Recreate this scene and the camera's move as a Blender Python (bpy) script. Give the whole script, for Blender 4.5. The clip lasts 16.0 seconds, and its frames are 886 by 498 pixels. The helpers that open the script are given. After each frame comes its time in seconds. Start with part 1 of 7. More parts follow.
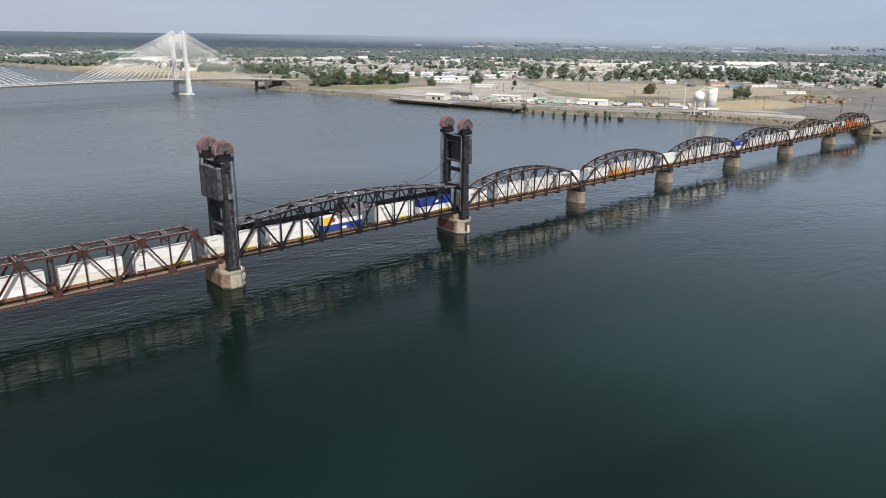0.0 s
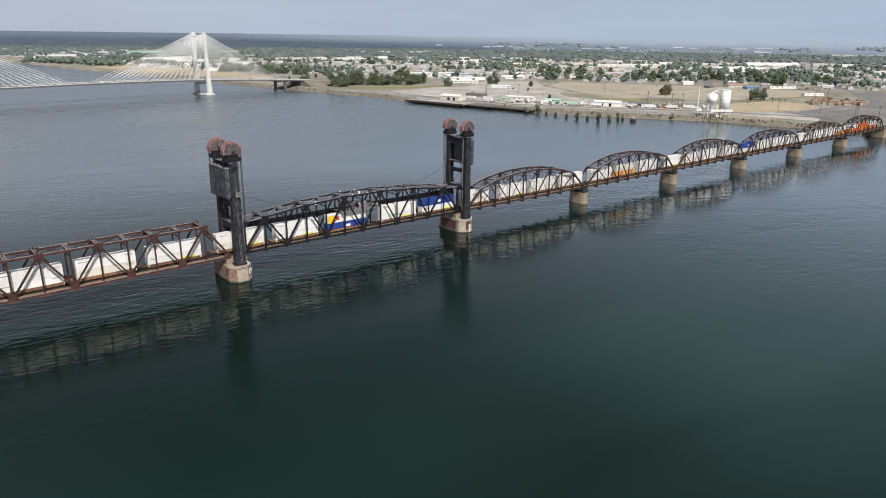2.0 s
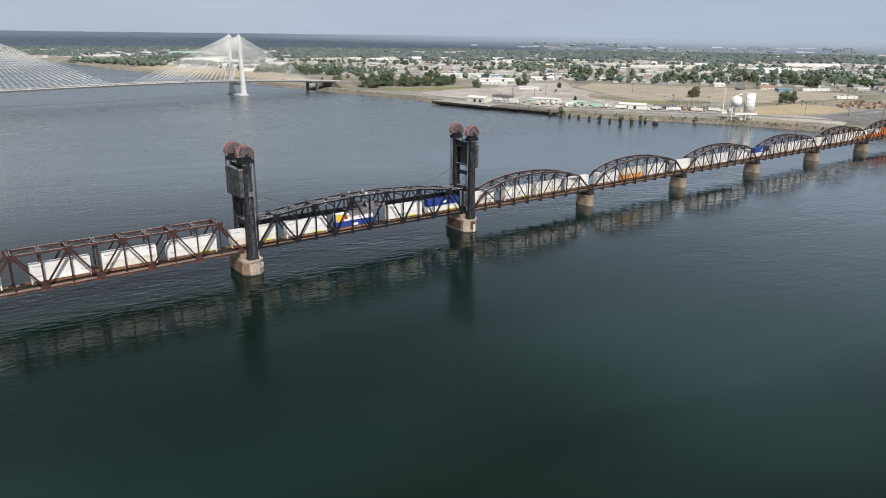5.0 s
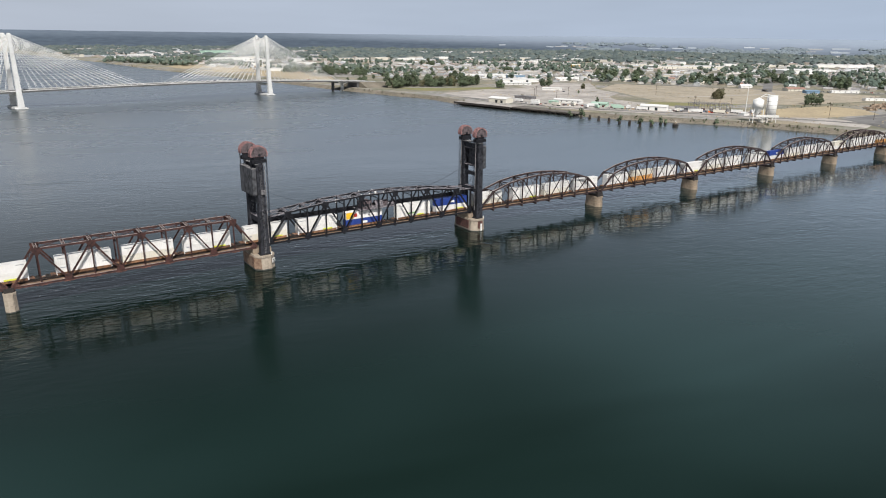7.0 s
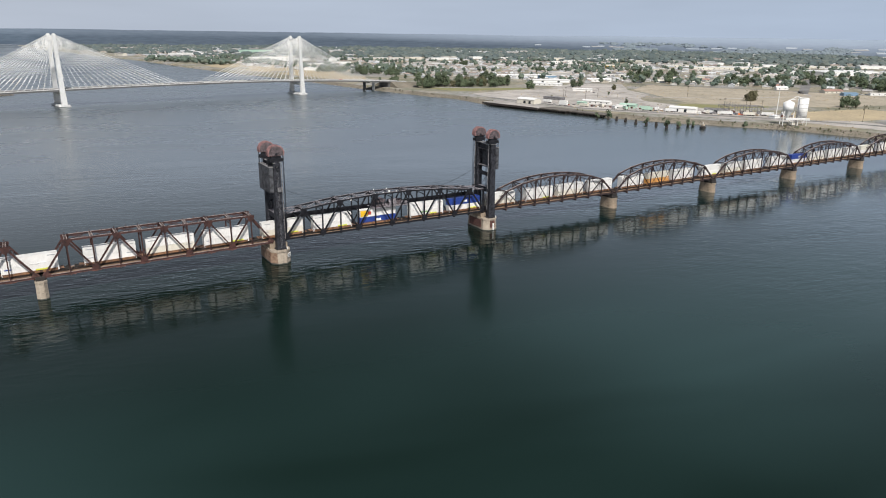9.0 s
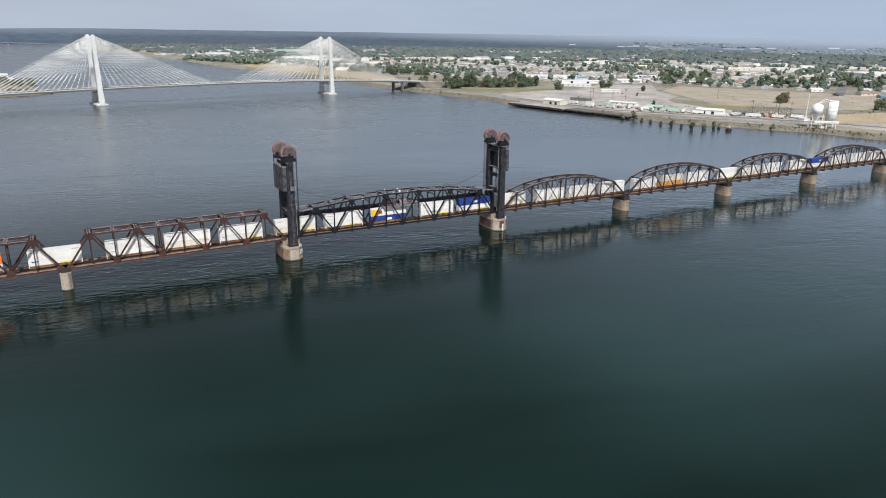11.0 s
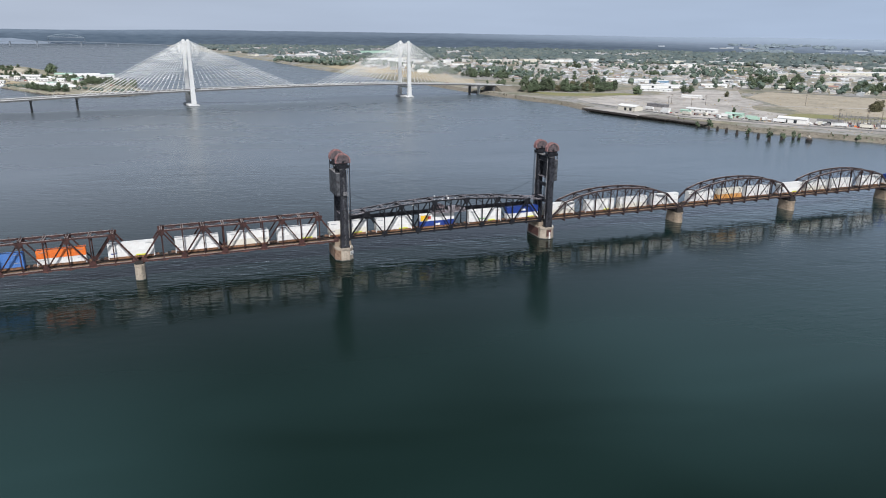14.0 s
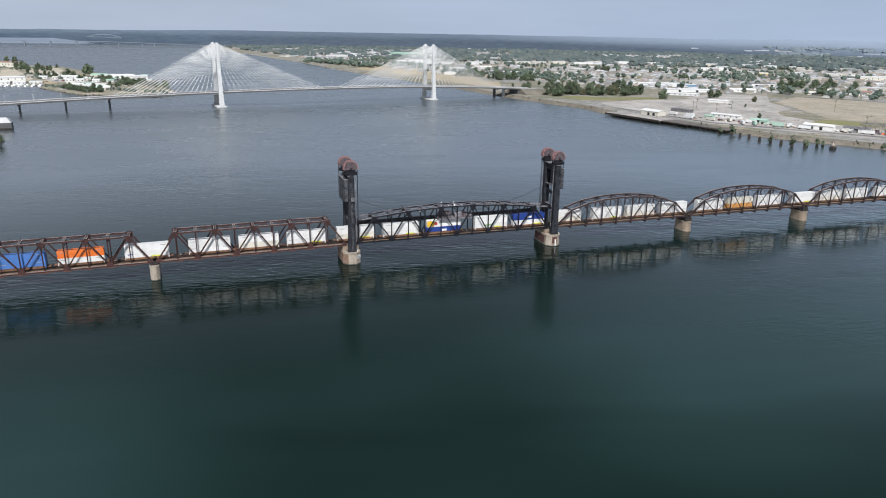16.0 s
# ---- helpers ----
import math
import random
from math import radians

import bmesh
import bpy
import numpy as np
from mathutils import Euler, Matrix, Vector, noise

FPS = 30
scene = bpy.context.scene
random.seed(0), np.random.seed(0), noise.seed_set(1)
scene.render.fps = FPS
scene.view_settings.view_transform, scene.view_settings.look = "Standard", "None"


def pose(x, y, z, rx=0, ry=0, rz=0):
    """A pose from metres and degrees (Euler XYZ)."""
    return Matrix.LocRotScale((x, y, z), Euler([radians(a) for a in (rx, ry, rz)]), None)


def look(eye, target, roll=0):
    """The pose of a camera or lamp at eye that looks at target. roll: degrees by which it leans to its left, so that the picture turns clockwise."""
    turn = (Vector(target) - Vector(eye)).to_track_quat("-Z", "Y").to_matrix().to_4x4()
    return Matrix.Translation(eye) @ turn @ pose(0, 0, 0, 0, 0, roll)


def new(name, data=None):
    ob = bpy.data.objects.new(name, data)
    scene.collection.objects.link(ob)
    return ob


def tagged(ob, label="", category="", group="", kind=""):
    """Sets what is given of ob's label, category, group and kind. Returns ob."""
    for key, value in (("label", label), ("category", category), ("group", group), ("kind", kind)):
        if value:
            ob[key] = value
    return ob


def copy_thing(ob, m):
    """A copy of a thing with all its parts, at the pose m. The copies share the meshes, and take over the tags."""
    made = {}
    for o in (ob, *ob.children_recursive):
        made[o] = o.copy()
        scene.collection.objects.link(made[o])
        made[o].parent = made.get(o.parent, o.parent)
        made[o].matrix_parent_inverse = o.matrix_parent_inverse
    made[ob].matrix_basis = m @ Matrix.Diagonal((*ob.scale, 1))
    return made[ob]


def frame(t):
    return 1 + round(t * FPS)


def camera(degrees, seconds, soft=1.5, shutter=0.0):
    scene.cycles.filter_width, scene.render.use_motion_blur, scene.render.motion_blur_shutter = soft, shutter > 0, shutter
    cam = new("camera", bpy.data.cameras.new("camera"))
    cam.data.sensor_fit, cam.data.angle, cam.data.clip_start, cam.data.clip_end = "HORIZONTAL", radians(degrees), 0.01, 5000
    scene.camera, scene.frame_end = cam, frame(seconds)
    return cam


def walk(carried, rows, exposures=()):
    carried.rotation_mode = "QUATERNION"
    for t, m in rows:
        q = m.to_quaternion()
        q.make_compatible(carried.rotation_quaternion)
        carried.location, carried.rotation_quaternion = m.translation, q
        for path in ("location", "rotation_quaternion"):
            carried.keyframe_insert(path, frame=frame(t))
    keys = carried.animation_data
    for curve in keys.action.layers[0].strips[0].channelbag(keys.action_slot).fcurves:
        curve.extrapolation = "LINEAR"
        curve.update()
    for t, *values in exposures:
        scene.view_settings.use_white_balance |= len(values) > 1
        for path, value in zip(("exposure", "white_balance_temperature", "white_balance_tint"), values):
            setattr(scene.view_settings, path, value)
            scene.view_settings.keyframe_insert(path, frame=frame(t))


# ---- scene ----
# ---------------------------------------------------------------- camera
cam = camera(65.70, 16.0, soft=1.05)
# seconds, x, y, z, yaw, pitch, roll
ROWS = [
    (0.0, -83.45, -196.11, 73.52, -41.858, -17.060, 0.619),
    (0.5, -83.64, -198.72, 73.92, -41.428, -17.056, 0.654),
    (1.0, -83.74, -201.40, 74.39, -41.027, -17.072, 0.660),
    (1.5, -83.76, -204.19, 74.97, -40.634, -17.082, 0.664),
    (2.0, -83.75, -207.08, 75.50, -40.163, -17.097, 0.662),
    (2.5, -83.75, -210.05, 76.09, -39.591, -17.102, 0.650),
    (3.0, -83.69, -213.08, 76.73, -39.032, -17.110, 0.682),
    (3.5, -83.53, -216.11, 77.46, -38.492, -17.125, 0.690),
    (4.0, -83.25, -219.03, 78.14, -38.018, -17.151, 0.667),
    (6.5, -81.41, -233.46, 80.90, -35.593, -17.213, 0.648),
    (7.0, -80.86, -236.28, 81.36, -34.847, -17.239, 0.686),
    (7.5, -80.17, -239.15, 81.72, -34.095, -17.256, 0.715),
    (8.0, -79.38, -242.12, 82.13, -33.397, -17.282, 0.741),
    (8.5, -78.48, -245.00, 82.73, -32.686, -17.294, 0.770),
    (9.0, -77.49, -247.85, 83.28, -31.919, -17.324, 0.777),
    (11.5, -71.20, -261.26, 86.14, -27.905, -17.424, 0.805),
    (12.0, -69.90, -263.88, 86.98, -26.288, -17.436, 0.805),
    (12.5, -68.46, -266.48, 88.07, -24.566, -17.443, 0.787),
    (13.0, -66.99, -269.11, 89.17, -23.268, -17.451, 0.766),
    (13.5, -65.45, -271.76, 90.18, -22.631, -17.471, 0.791),
    (14.0, -63.84, -274.31, 91.22, -22.143, -17.482, 0.816),
    (14.5, -62.08, -276.74, 92.24, -21.482, -17.475, 0.849),
    (15.0, -60.24, -279.04, 93.26, -20.797, -17.464, 0.885),
    (15.5, -58.37, -281.17, 94.34, -20.160, -17.467, 0.933),
    (16.0, -56.46, -283.09, 95.45, -19.648, -17.480, 0.989),
]
walk(cam, [(t, pose(x, y, z, 90 + pitch, 0, yaw) @ pose(0, 0, 0, 0, 0, roll)) for t, x, y, z, yaw, pitch, roll in ROWS],
     exposures=[(0.0, 0.0, 6500, 10), (9.0, 0.0, 6450, 10), (12.0, 0.0, 6180, 10), (16.0, -0.03, 6050, 10)])

# ---------------------------------------------------------------- world and light
SUN_EL, SUN_AZ = 48.0, 198.0   # elevation; compass bearing from +y, clockwise
world = bpy.data.worlds.new("hazy_sky")
scene.world = world
world.use_nodes = True
wn, wl = world.node_tree.nodes, world.node_tree.links
wn.clear()
sky = wn.new("ShaderNodeTexSky")
sky.sky_type, sky.sun_disc = "NISHITA", False
sky.sun_elevation, sky.sun_rotation = radians(SUN_EL), radians(SUN_AZ)
sky.air_density, sky.dust_density, sky.ozone_density = 1.0, 2.0, 1.5
# summer haze: the sky pales and greys towards the horizon
geo = wn.new("ShaderNodeTexCoord")
split = wn.new("ShaderNodeSeparateXYZ")
wl.new(geo.outputs["Generated"], split.inputs[0])
veil = wn.new("ShaderNodeMapRange")
veil.interpolation_type = "SMOOTHSTEP"
veil.inputs["From Min"].default_value, veil.inputs["From Max"].default_value = 0.18, 0.78
veil.inputs["To Min"].default_value, veil.inputs["To Max"].default_value = 0.94, 0.06
wl.new(split.outputs["Z"], veil.inputs["Value"])
dim = wn.new("ShaderNodeMix")
dim.data_type, dim.blend_type = "RGBA", "MULTIPLY"
dim.inputs["Factor"].default_value = 1.0
dim.inputs["B"].default_value = (0.055, 0.055, 0.055, 1)
wl.new(sky.outputs[0], dim.inputs["A"])
haze = wn.new("ShaderNodeMix")
haze.data_type = "RGBA"
# the haze is greyer up the river and bluer down the valley, with faint uneven bands
side, tone, banks, band_map, streak = wn.new("ShaderNodeMapRange"), wn.new("ShaderNodeMix"), wn.new("ShaderNodeTexNoise"), wn.new("ShaderNodeMapping"), wn.new("ShaderNodeMapRange")
side.inputs["From Min"].default_value, side.inputs["From Max"].default_value = -0.1, 0.95
wl.new(split.outputs["X"], side.inputs["Value"])
tone.data_type = "RGBA"
tone.inputs["A"].default_value, tone.inputs["B"].default_value = (0.505, 0.556, 0.645, 1), (0.440, 0.528, 0.668, 1)
wl.new(side.outputs[0], tone.inputs["Factor"])
band_map.inputs["Scale"].default_value = (1.5, 1.5, 11.0)
wl.new(geo.outputs["Generated"], band_map.inputs["Vector"])
wl.new(band_map.outputs[0], banks.inputs["Vector"])
banks.inputs["Scale"].default_value, banks.inputs["Detail"].default_value = 1.6, 4.0
streak.inputs["From Min"].default_value, streak.inputs["From Max"].default_value = 0.3, 0.7
streak.inputs["To Min"].default_value, streak.inputs["To Max"].default_value = 0.93, 1.07
wl.new(banks.outputs["Fac"], streak.inputs["Value"])
uneven = wn.new("ShaderNodeHueSaturation")
wl.new(tone.outputs["Result"], uneven.inputs["Color"])
wl.new(streak.outputs[0], uneven.inputs["Value"])
wl.new(uneven.outputs["Color"], haze.inputs["B"])
wl.new(veil.outputs[0], haze.inputs["Factor"])
wl.new(dim.outputs["Result"], haze.inputs["A"])
bg = wn.new("ShaderNodeBackground")
bg.inputs["Strength"].default_value = 1.0
wout = wn.new("ShaderNodeOutputWorld")
wl.new(haze.outputs["Result"], bg.inputs[0])
wl.new(bg.outputs[0], wout.inputs[0])

sun = new("sun", bpy.data.lights.new("sun", "SUN"))
sun.data.energy, sun.data.angle, sun.data.color = 5.1, radians(1.5), (1.0, 0.965, 0.91)
az, el = radians(SUN_AZ), radians(SUN_EL)
sun_from = Vector((math.sin(az) * math.cos(el), math.cos(az) * math.cos(el), math.sin(el)))
sun.matrix_world = look(sun_from * 400, (0, 0, 0))
scene.view_settings.exposure = 0.0

# ---------------------------------------------------------------- materials
def material(name, color, rough=0.6, metal=0.0, dark=None, scale=0.5, fine=6.0, amount=0.5, bump=0.0, spread=0.0, spec=0.5):
    """A surface of one base colour with stains of the colour dark at two scales, fine relief and, by spread, a brightness of its own per piece."""
    m = bpy.data.materials.new(name)
    m.use_nodes = True
    n, l = m.node_tree.nodes, m.node_tree.links
    p = n["Principled BSDF"]
    p.inputs["Roughness"].default_value, p.inputs["Metallic"].default_value = rough, metal
    p.inputs["Specular IOR Level"].default_value = spec
    dark = dark or tuple(c * 0.55 for c in color)
    tc = n.new("ShaderNodeTexCoord")
    big, small = n.new("ShaderNodeTexNoise"), n.new("ShaderNodeTexNoise")
    big.inputs["Scale"].default_value, small.inputs["Scale"].default_value = scale, fine
    big.inputs["Detail"].default_value, small.inputs["Detail"].default_value = 4.0, 3.0
    for t in (big, small):
        l.new(tc.outputs["Object"], t.inputs["Vector"])
    add = n.new("ShaderNodeMath")
    add.operation = "MULTIPLY"
    l.new(big.outputs["Fac"], add.inputs[0])
    l.new(small.outputs["Fac"], add.inputs[1])
    ramp = n.new("ShaderNodeMapRange")
    ramp.inputs["From Min"].default_value, ramp.inputs["From Max"].default_value = 0.12, 0.4
    ramp.inputs["To Max"].default_value = amount
    l.new(add.outputs[0], ramp.inputs["Value"])
    mix = n.new("ShaderNodeMix")
    mix.data_type = "RGBA"
    mix.inputs["A"].default_value, mix.inputs["B"].default_value = (*color, 1), (*dark, 1)
    l.new(ramp.outputs[0], mix.inputs["Factor"])
    last = mix.outputs["Result"]
    if spread:
        info = n.new("ShaderNodeObjectInfo")
        vary = n.new("ShaderNodeMapRange")
        vary.inputs["To Min"].default_value, vary.inputs["To Max"].default_value = 1 - spread, 1 + spread
        l.new(info.outputs["Random"], vary.inputs["Value"])
        hsv = n.new("ShaderNodeHueSaturation")
        l.new(vary.outputs[0], hsv.inputs["Value"])
        l.new(last, hsv.inputs["Color"])
        last = hsv.outputs["Color"]
    l.new(last, p.inputs["Base Color"])
    if bump:
        b = n.new("ShaderNodeBump")
        b.inputs["Strength"].default_value, b.inputs["Distance"].default_value = 0.6, bump
        l.new(small.outputs["Fac"], b.inputs["Height"])
        l.new(b.outputs[0], p.inputs["Normal"])
    return m


def island_material(name, colors, rough=0.8, wear=0.35, scale=0.3):
    """A surface whose joined pieces each take one of the colours."""
    m = material(name, colors[0], rough)
    n, l = m.node_tree.nodes, m.node_tree.links
    p = n["Principled BSDF"]
    geo, ramp = n.new("ShaderNodeNewGeometry"), n.new("ShaderNodeValToRGB")
    ramp.color_ramp.interpolation = "CONSTANT"
    while len(ramp.color_ramp.elements) < len(colors):
        ramp.color_ramp.elements.new(0.5)
    for i, c in enumerate(colors):
        ramp.color_ramp.elements[i].position, ramp.color_ramp.elements[i].color = i / len(colors), (*c, 1)
    l.new(geo.outputs["Random Per Island"], ramp.inputs[0])
    tc, noi = n.new("ShaderNodeTexCoord"), n.new("ShaderNodeTexNoise")
    noi.inputs["Scale"].default_value, noi.inputs["Detail"].default_value = scale, 5.0
    l.new(tc.outputs["Object"], noi.inputs["Vector"])
    vary = n.new("ShaderNodeMapRange")
    vary.inputs["From Min"].default_value, vary.inputs["From Max"].default_value = 0.3, 0.7
    vary.inputs["To Min"].default_value, vary.inputs["To Max"].default_value = 1 - wear, 1 + wear * 0.4
    l.new(noi.outputs["Fac"], vary.inputs["Value"])
    hsv = n.new("ShaderNodeHueSaturation")
    l.new(vary.outputs[0], hsv.inputs["Value"])
    l.new(ramp.outputs["Color"], hsv.inputs["Color"])
    l.new(hsv.outputs["Color"], p.inputs["Base Color"])
    return m


def water_material():
    """River water: a dark green body under a rippled surface; wind roughens it in drifting patches."""
    m = bpy.data.materials.new("river_water")
    m.use_nodes = True
    n, l = m.node_tree.nodes, m.node_tree.links
    n.remove(n["Principled BSDF"])
    body, gloss, blend, fres = n.new("ShaderNodeBsdfDiffuse"), n.new("ShaderNodeBsdfGlossy"), n.new("ShaderNodeMixShader"), n.new("ShaderNodeFresnel")
    fres.inputs["IOR"].default_value = 1.33
    tc, place = n.new("ShaderNodeTexCoord"), n.new("ShaderNodeSeparateXYZ")
    l.new(tc.outputs["Object"], place.inputs[0])

    def calc(op, a, b, clamp=False):
        k = n.new("ShaderNodeMath")
        k.operation, k.use_clamp = op, clamp
        for i, v in enumerate((a, b)):
            if isinstance(v, (int, float)):
                k.inputs[i].default_value = v
            else:
                l.new(v, k.inputs[i])
        return k.outputs[0]

    def ramp(src, lo, hi, to_lo, to_hi, smooth=False):
        r = n.new("ShaderNodeMapRange")
        r.interpolation_type = "SMOOTHSTEP" if smooth else "LINEAR"
        for key, v in (("From Min", lo), ("From Max", hi), ("To Min", to_lo), ("To Max", to_hi)):
            r.inputs[key].default_value = v
        l.new(src, r.inputs["Value"])
        return r.outputs[0]

    def mapped(angle, sx, sy):
        turn, scale = n.new("ShaderNodeMapping"), n.new("ShaderNodeMapping")
        turn.inputs["Rotation"].default_value = (0, 0, radians(angle))
        scale.inputs["Scale"].default_value = (sx, sy, 1.0)
        l.new(tc.outputs["Object"], turn.inputs["Vector"])
        l.new(turn.outputs[0], scale.inputs["Vector"])
        return scale.outputs[0]

    def waves(vec, scale, detail, distortion=0.0):
        w = n.new("ShaderNodeTexNoise")
        w.inputs["Scale"].default_value, w.inputs["Detail"].default_value, w.inputs["Distortion"].default_value = scale, detail, distortion
        l.new(vec, w.inputs["Vector"])
        return w.outputs["Fac"]

    stream = mapped(20, 0.45, 1.0)
    cross = mapped(6, 0.30, 1.0)
    height = calc("ADD", calc("MULTIPLY", waves(stream, 0.26, 2.5, 0.6), 0.44), calc("MULTIPLY", waves(cross, 0.55, 2.0, 0.5), 0.36))
    height = calc("ADD", height, calc("MULTIPLY", waves(stream, 0.05, 2.0, 0.5), 0.8))
    # wind patches of two sizes; ripples are liveliest round the piers, and die away below the lift span
    drift = mapped(12, 0.35, 1.0)
    patch = calc("ADD", calc("MULTIPLY", waves(drift, 0.011, 3.0, 0.8), 0.65), calc("MULTIPLY", waves(drift, 0.045, 3.0, 0.5), 0.35))
    gain = ramp(patch, 0.38, 0.62, 0.07, 0.54)
    near = calc("MAXIMUM", ramp(place.outputs["Y"], -82.0, -16.0, 0.07, 1.0, True), ramp(place.outputs["X"], 65.0, 170.0, 0.0, 0.55, True))
    far = ramp(place.outputs["Y"], 0.0, 55.0, 1.0, 0.42, True)
    east = ramp(place.outputs["X"], 60.0, 260.0, 1.0, 1.35)
    piers = calc("ADD", 1.0, calc("MULTIPLY", ramp(place.outputs["Y"], -50.0, -20.0, 0.0, 0.22, True), ramp(place.outputs["Y"], 0.0, 40.0, 1.0, 0.0, True)))
    swell = calc("MULTIPLY", calc("MULTIPLY", calc("MULTIPLY", gain, piers), near), calc("MULTIPLY", far, east))
    bump = n.new("ShaderNodeBump")
    bump.inputs["Distance"].default_value = 1.0
    l.new(swell, bump.inputs["Strength"])
    l.new(height, bump.inputs["Height"])
    for shader in (gloss, fres):
        l.new(bump.outputs[0], shader.inputs["Normal"])
    # ripples too fine to draw, out on the wide reach and in the patches
    l.new(calc("ADD", calc("ADD", ramp(place.outputs["Y"], 5.0, 260.0, 0.085, 0.25), ramp(place.outputs["Y"], -75.0, -35.0, 0.05, 0.0)), ramp(patch, 0.4, 0.62, 0.0, 0.05)), gloss.inputs["Roughness"])
    shine = calc("MINIMUM", calc("MULTIPLY", calc("POWER", fres.outputs[0], 1.8), 4.6), 0.66)
    l.new(calc("MAXIMUM", shine, 0.010), blend.inputs["Fac"])
    l.new(body.outputs[0], blend.inputs[1])
    l.new(gloss.outputs[0], blend.inputs[2])
    l.new(blend.outputs[0], n["Material Output"].inputs["Surface"])
    # painted reflection and haze: dark green by the lift span, paler and bluer midstream
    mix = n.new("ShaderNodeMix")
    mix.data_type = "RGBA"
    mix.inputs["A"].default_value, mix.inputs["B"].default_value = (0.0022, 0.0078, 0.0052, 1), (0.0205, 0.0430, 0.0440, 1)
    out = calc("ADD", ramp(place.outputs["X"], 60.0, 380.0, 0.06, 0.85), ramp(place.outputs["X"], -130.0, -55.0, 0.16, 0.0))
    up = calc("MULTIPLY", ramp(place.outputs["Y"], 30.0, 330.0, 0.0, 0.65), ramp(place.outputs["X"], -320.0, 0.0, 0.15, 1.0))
    paleness = calc("ADD", calc("MAXIMUM", out, up), ramp(waves(drift, 0.014, 4.0, 0.6), 0.35, 0.65, -0.06, 0.10), True)
    l.new(paleness, mix.inputs["Factor"])
    # body greener downstream; the strip along the bridge stays dark, a painted reflection
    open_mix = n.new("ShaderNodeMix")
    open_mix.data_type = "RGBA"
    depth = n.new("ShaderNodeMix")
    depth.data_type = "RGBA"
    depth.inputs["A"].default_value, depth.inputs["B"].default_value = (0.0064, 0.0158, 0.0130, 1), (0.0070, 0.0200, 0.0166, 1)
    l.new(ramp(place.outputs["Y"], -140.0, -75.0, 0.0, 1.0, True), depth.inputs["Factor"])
    # brighter on both sides: sky glare painted into the body, varied by broad drifting noise
    glare_mix = n.new("ShaderNodeMix")
    glare_mix.data_type = "RGBA"
    glare_mix.inputs["B"].default_value = (0.0200, 0.0420, 0.0408, 1)
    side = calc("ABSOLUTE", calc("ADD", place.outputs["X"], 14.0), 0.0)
    l.new(calc("ADD", calc("MULTIPLY", ramp(side, 22.0, 92.0, 0.0, 0.85, True), ramp(place.outputs["Y"], -195.0, -145.0, 0.15, 1.0, True)), ramp(waves(drift, 0.020, 2.0, 0.8), 0.40, 0.64, -0.06, 0.18), True), glare_mix.inputs["Factor"])
    l.new(depth.outputs["Result"], glare_mix.inputs["A"])
    l.new(glare_mix.outputs["Result"], open_mix.inputs["A"])
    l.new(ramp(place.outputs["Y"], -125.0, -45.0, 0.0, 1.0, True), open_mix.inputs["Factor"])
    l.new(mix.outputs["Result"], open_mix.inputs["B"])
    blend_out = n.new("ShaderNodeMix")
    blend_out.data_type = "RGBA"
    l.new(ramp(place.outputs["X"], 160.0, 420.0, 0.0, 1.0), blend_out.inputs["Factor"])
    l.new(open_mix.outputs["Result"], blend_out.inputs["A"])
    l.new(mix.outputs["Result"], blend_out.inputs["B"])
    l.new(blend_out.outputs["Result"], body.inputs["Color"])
    return m


def land_material():
    """Dry river-bank country: tan grass, green patches, pale gravel."""
    m = bpy.data.materials.new("dry_land")
    m.use_nodes = True
    n, l = m.node_tree.nodes, m.node_tree.links
    p = n["Principled BSDF"]
    p.inputs["Roughness"].default_value = 0.95
    tc = n.new("ShaderNodeTexCoord")
    def noise_fac(scale, detail, lo, hi):
        t, r = n.new("ShaderNodeTexNoise"), n.new("ShaderNodeMapRange")
        t.inputs["Scale"].default_value, t.inputs["Detail"].default_value = scale, detail
        r.inputs["From Min"].default_value, r.inputs["From Max"].default_value = lo, hi
        l.new(tc.outputs["Object"], t.inputs["Vector"])
        l.new(t.outputs["Fac"], r.inputs["Value"])
        return r.outputs[0]
    def blend(fac, a, b):
        x = n.new("ShaderNodeMix")
        x.data_type = "RGBA"
        l.new(fac, x.inputs["Factor"])
        for key, v in (("A", a), ("B", b)):
            if isinstance(v, tuple):
                x.inputs[key].default_value = (*v, 1)
            else:
                l.new(v, x.inputs[key])
        return x.outputs["Result"]
    grass = blend(noise_fac(0.02, 5, 0.4, 0.6), (0.30, 0.255, 0.185), (0.18, 0.172, 0.118))
    town = blend(noise_fac(0.012, 6, 0.45, 0.6), grass, (0.29, 0.275, 0.262))
    both = blend(noise_fac(0.15, 6, 0.45, 0.75), town, (0.10, 0.11, 0.06))
    l.new(both, p.inputs["Base Color"])
    return m


WATER, LAND = water_material(), land_material()
RUST = material("rusted_truss_steel", (0.074, 0.032, 0.027), 0.75, 0.0, (0.018, 0.011, 0.011), 0.5, 1.8, 1.0, spec=0.3)
RUST_PLATE = material("red_rust_plate", (0.135, 0.054, 0.042), 0.9, 0.0, (0.032, 0.020, 0.018), 0.5, 2.0, 1.0)
ARCH = material("brown_weathered_steel", (0.058, 0.039, 0.038), 0.75, 0.0, (0.017, 0.012, 0.013), 0.5, 1.8, 1.0, spec=0.3)
# dust on the bottom chords; on the top chords, sunlit edges put into the colour
DUST_LIT = material("dust_and_lit_flange", (0.34, 0.285, 0.265), 0.85, 0.0, (0.085, 0.058, 0.052), 0.8, 2.5, 1.0)
BLACK = material("black_weathered_steel", (0.0165, 0.017, 0.022), 0.6, 0.0, (0.003, 0.003, 0.004), 0.8, 2.4, 1.0, spec=0.25)
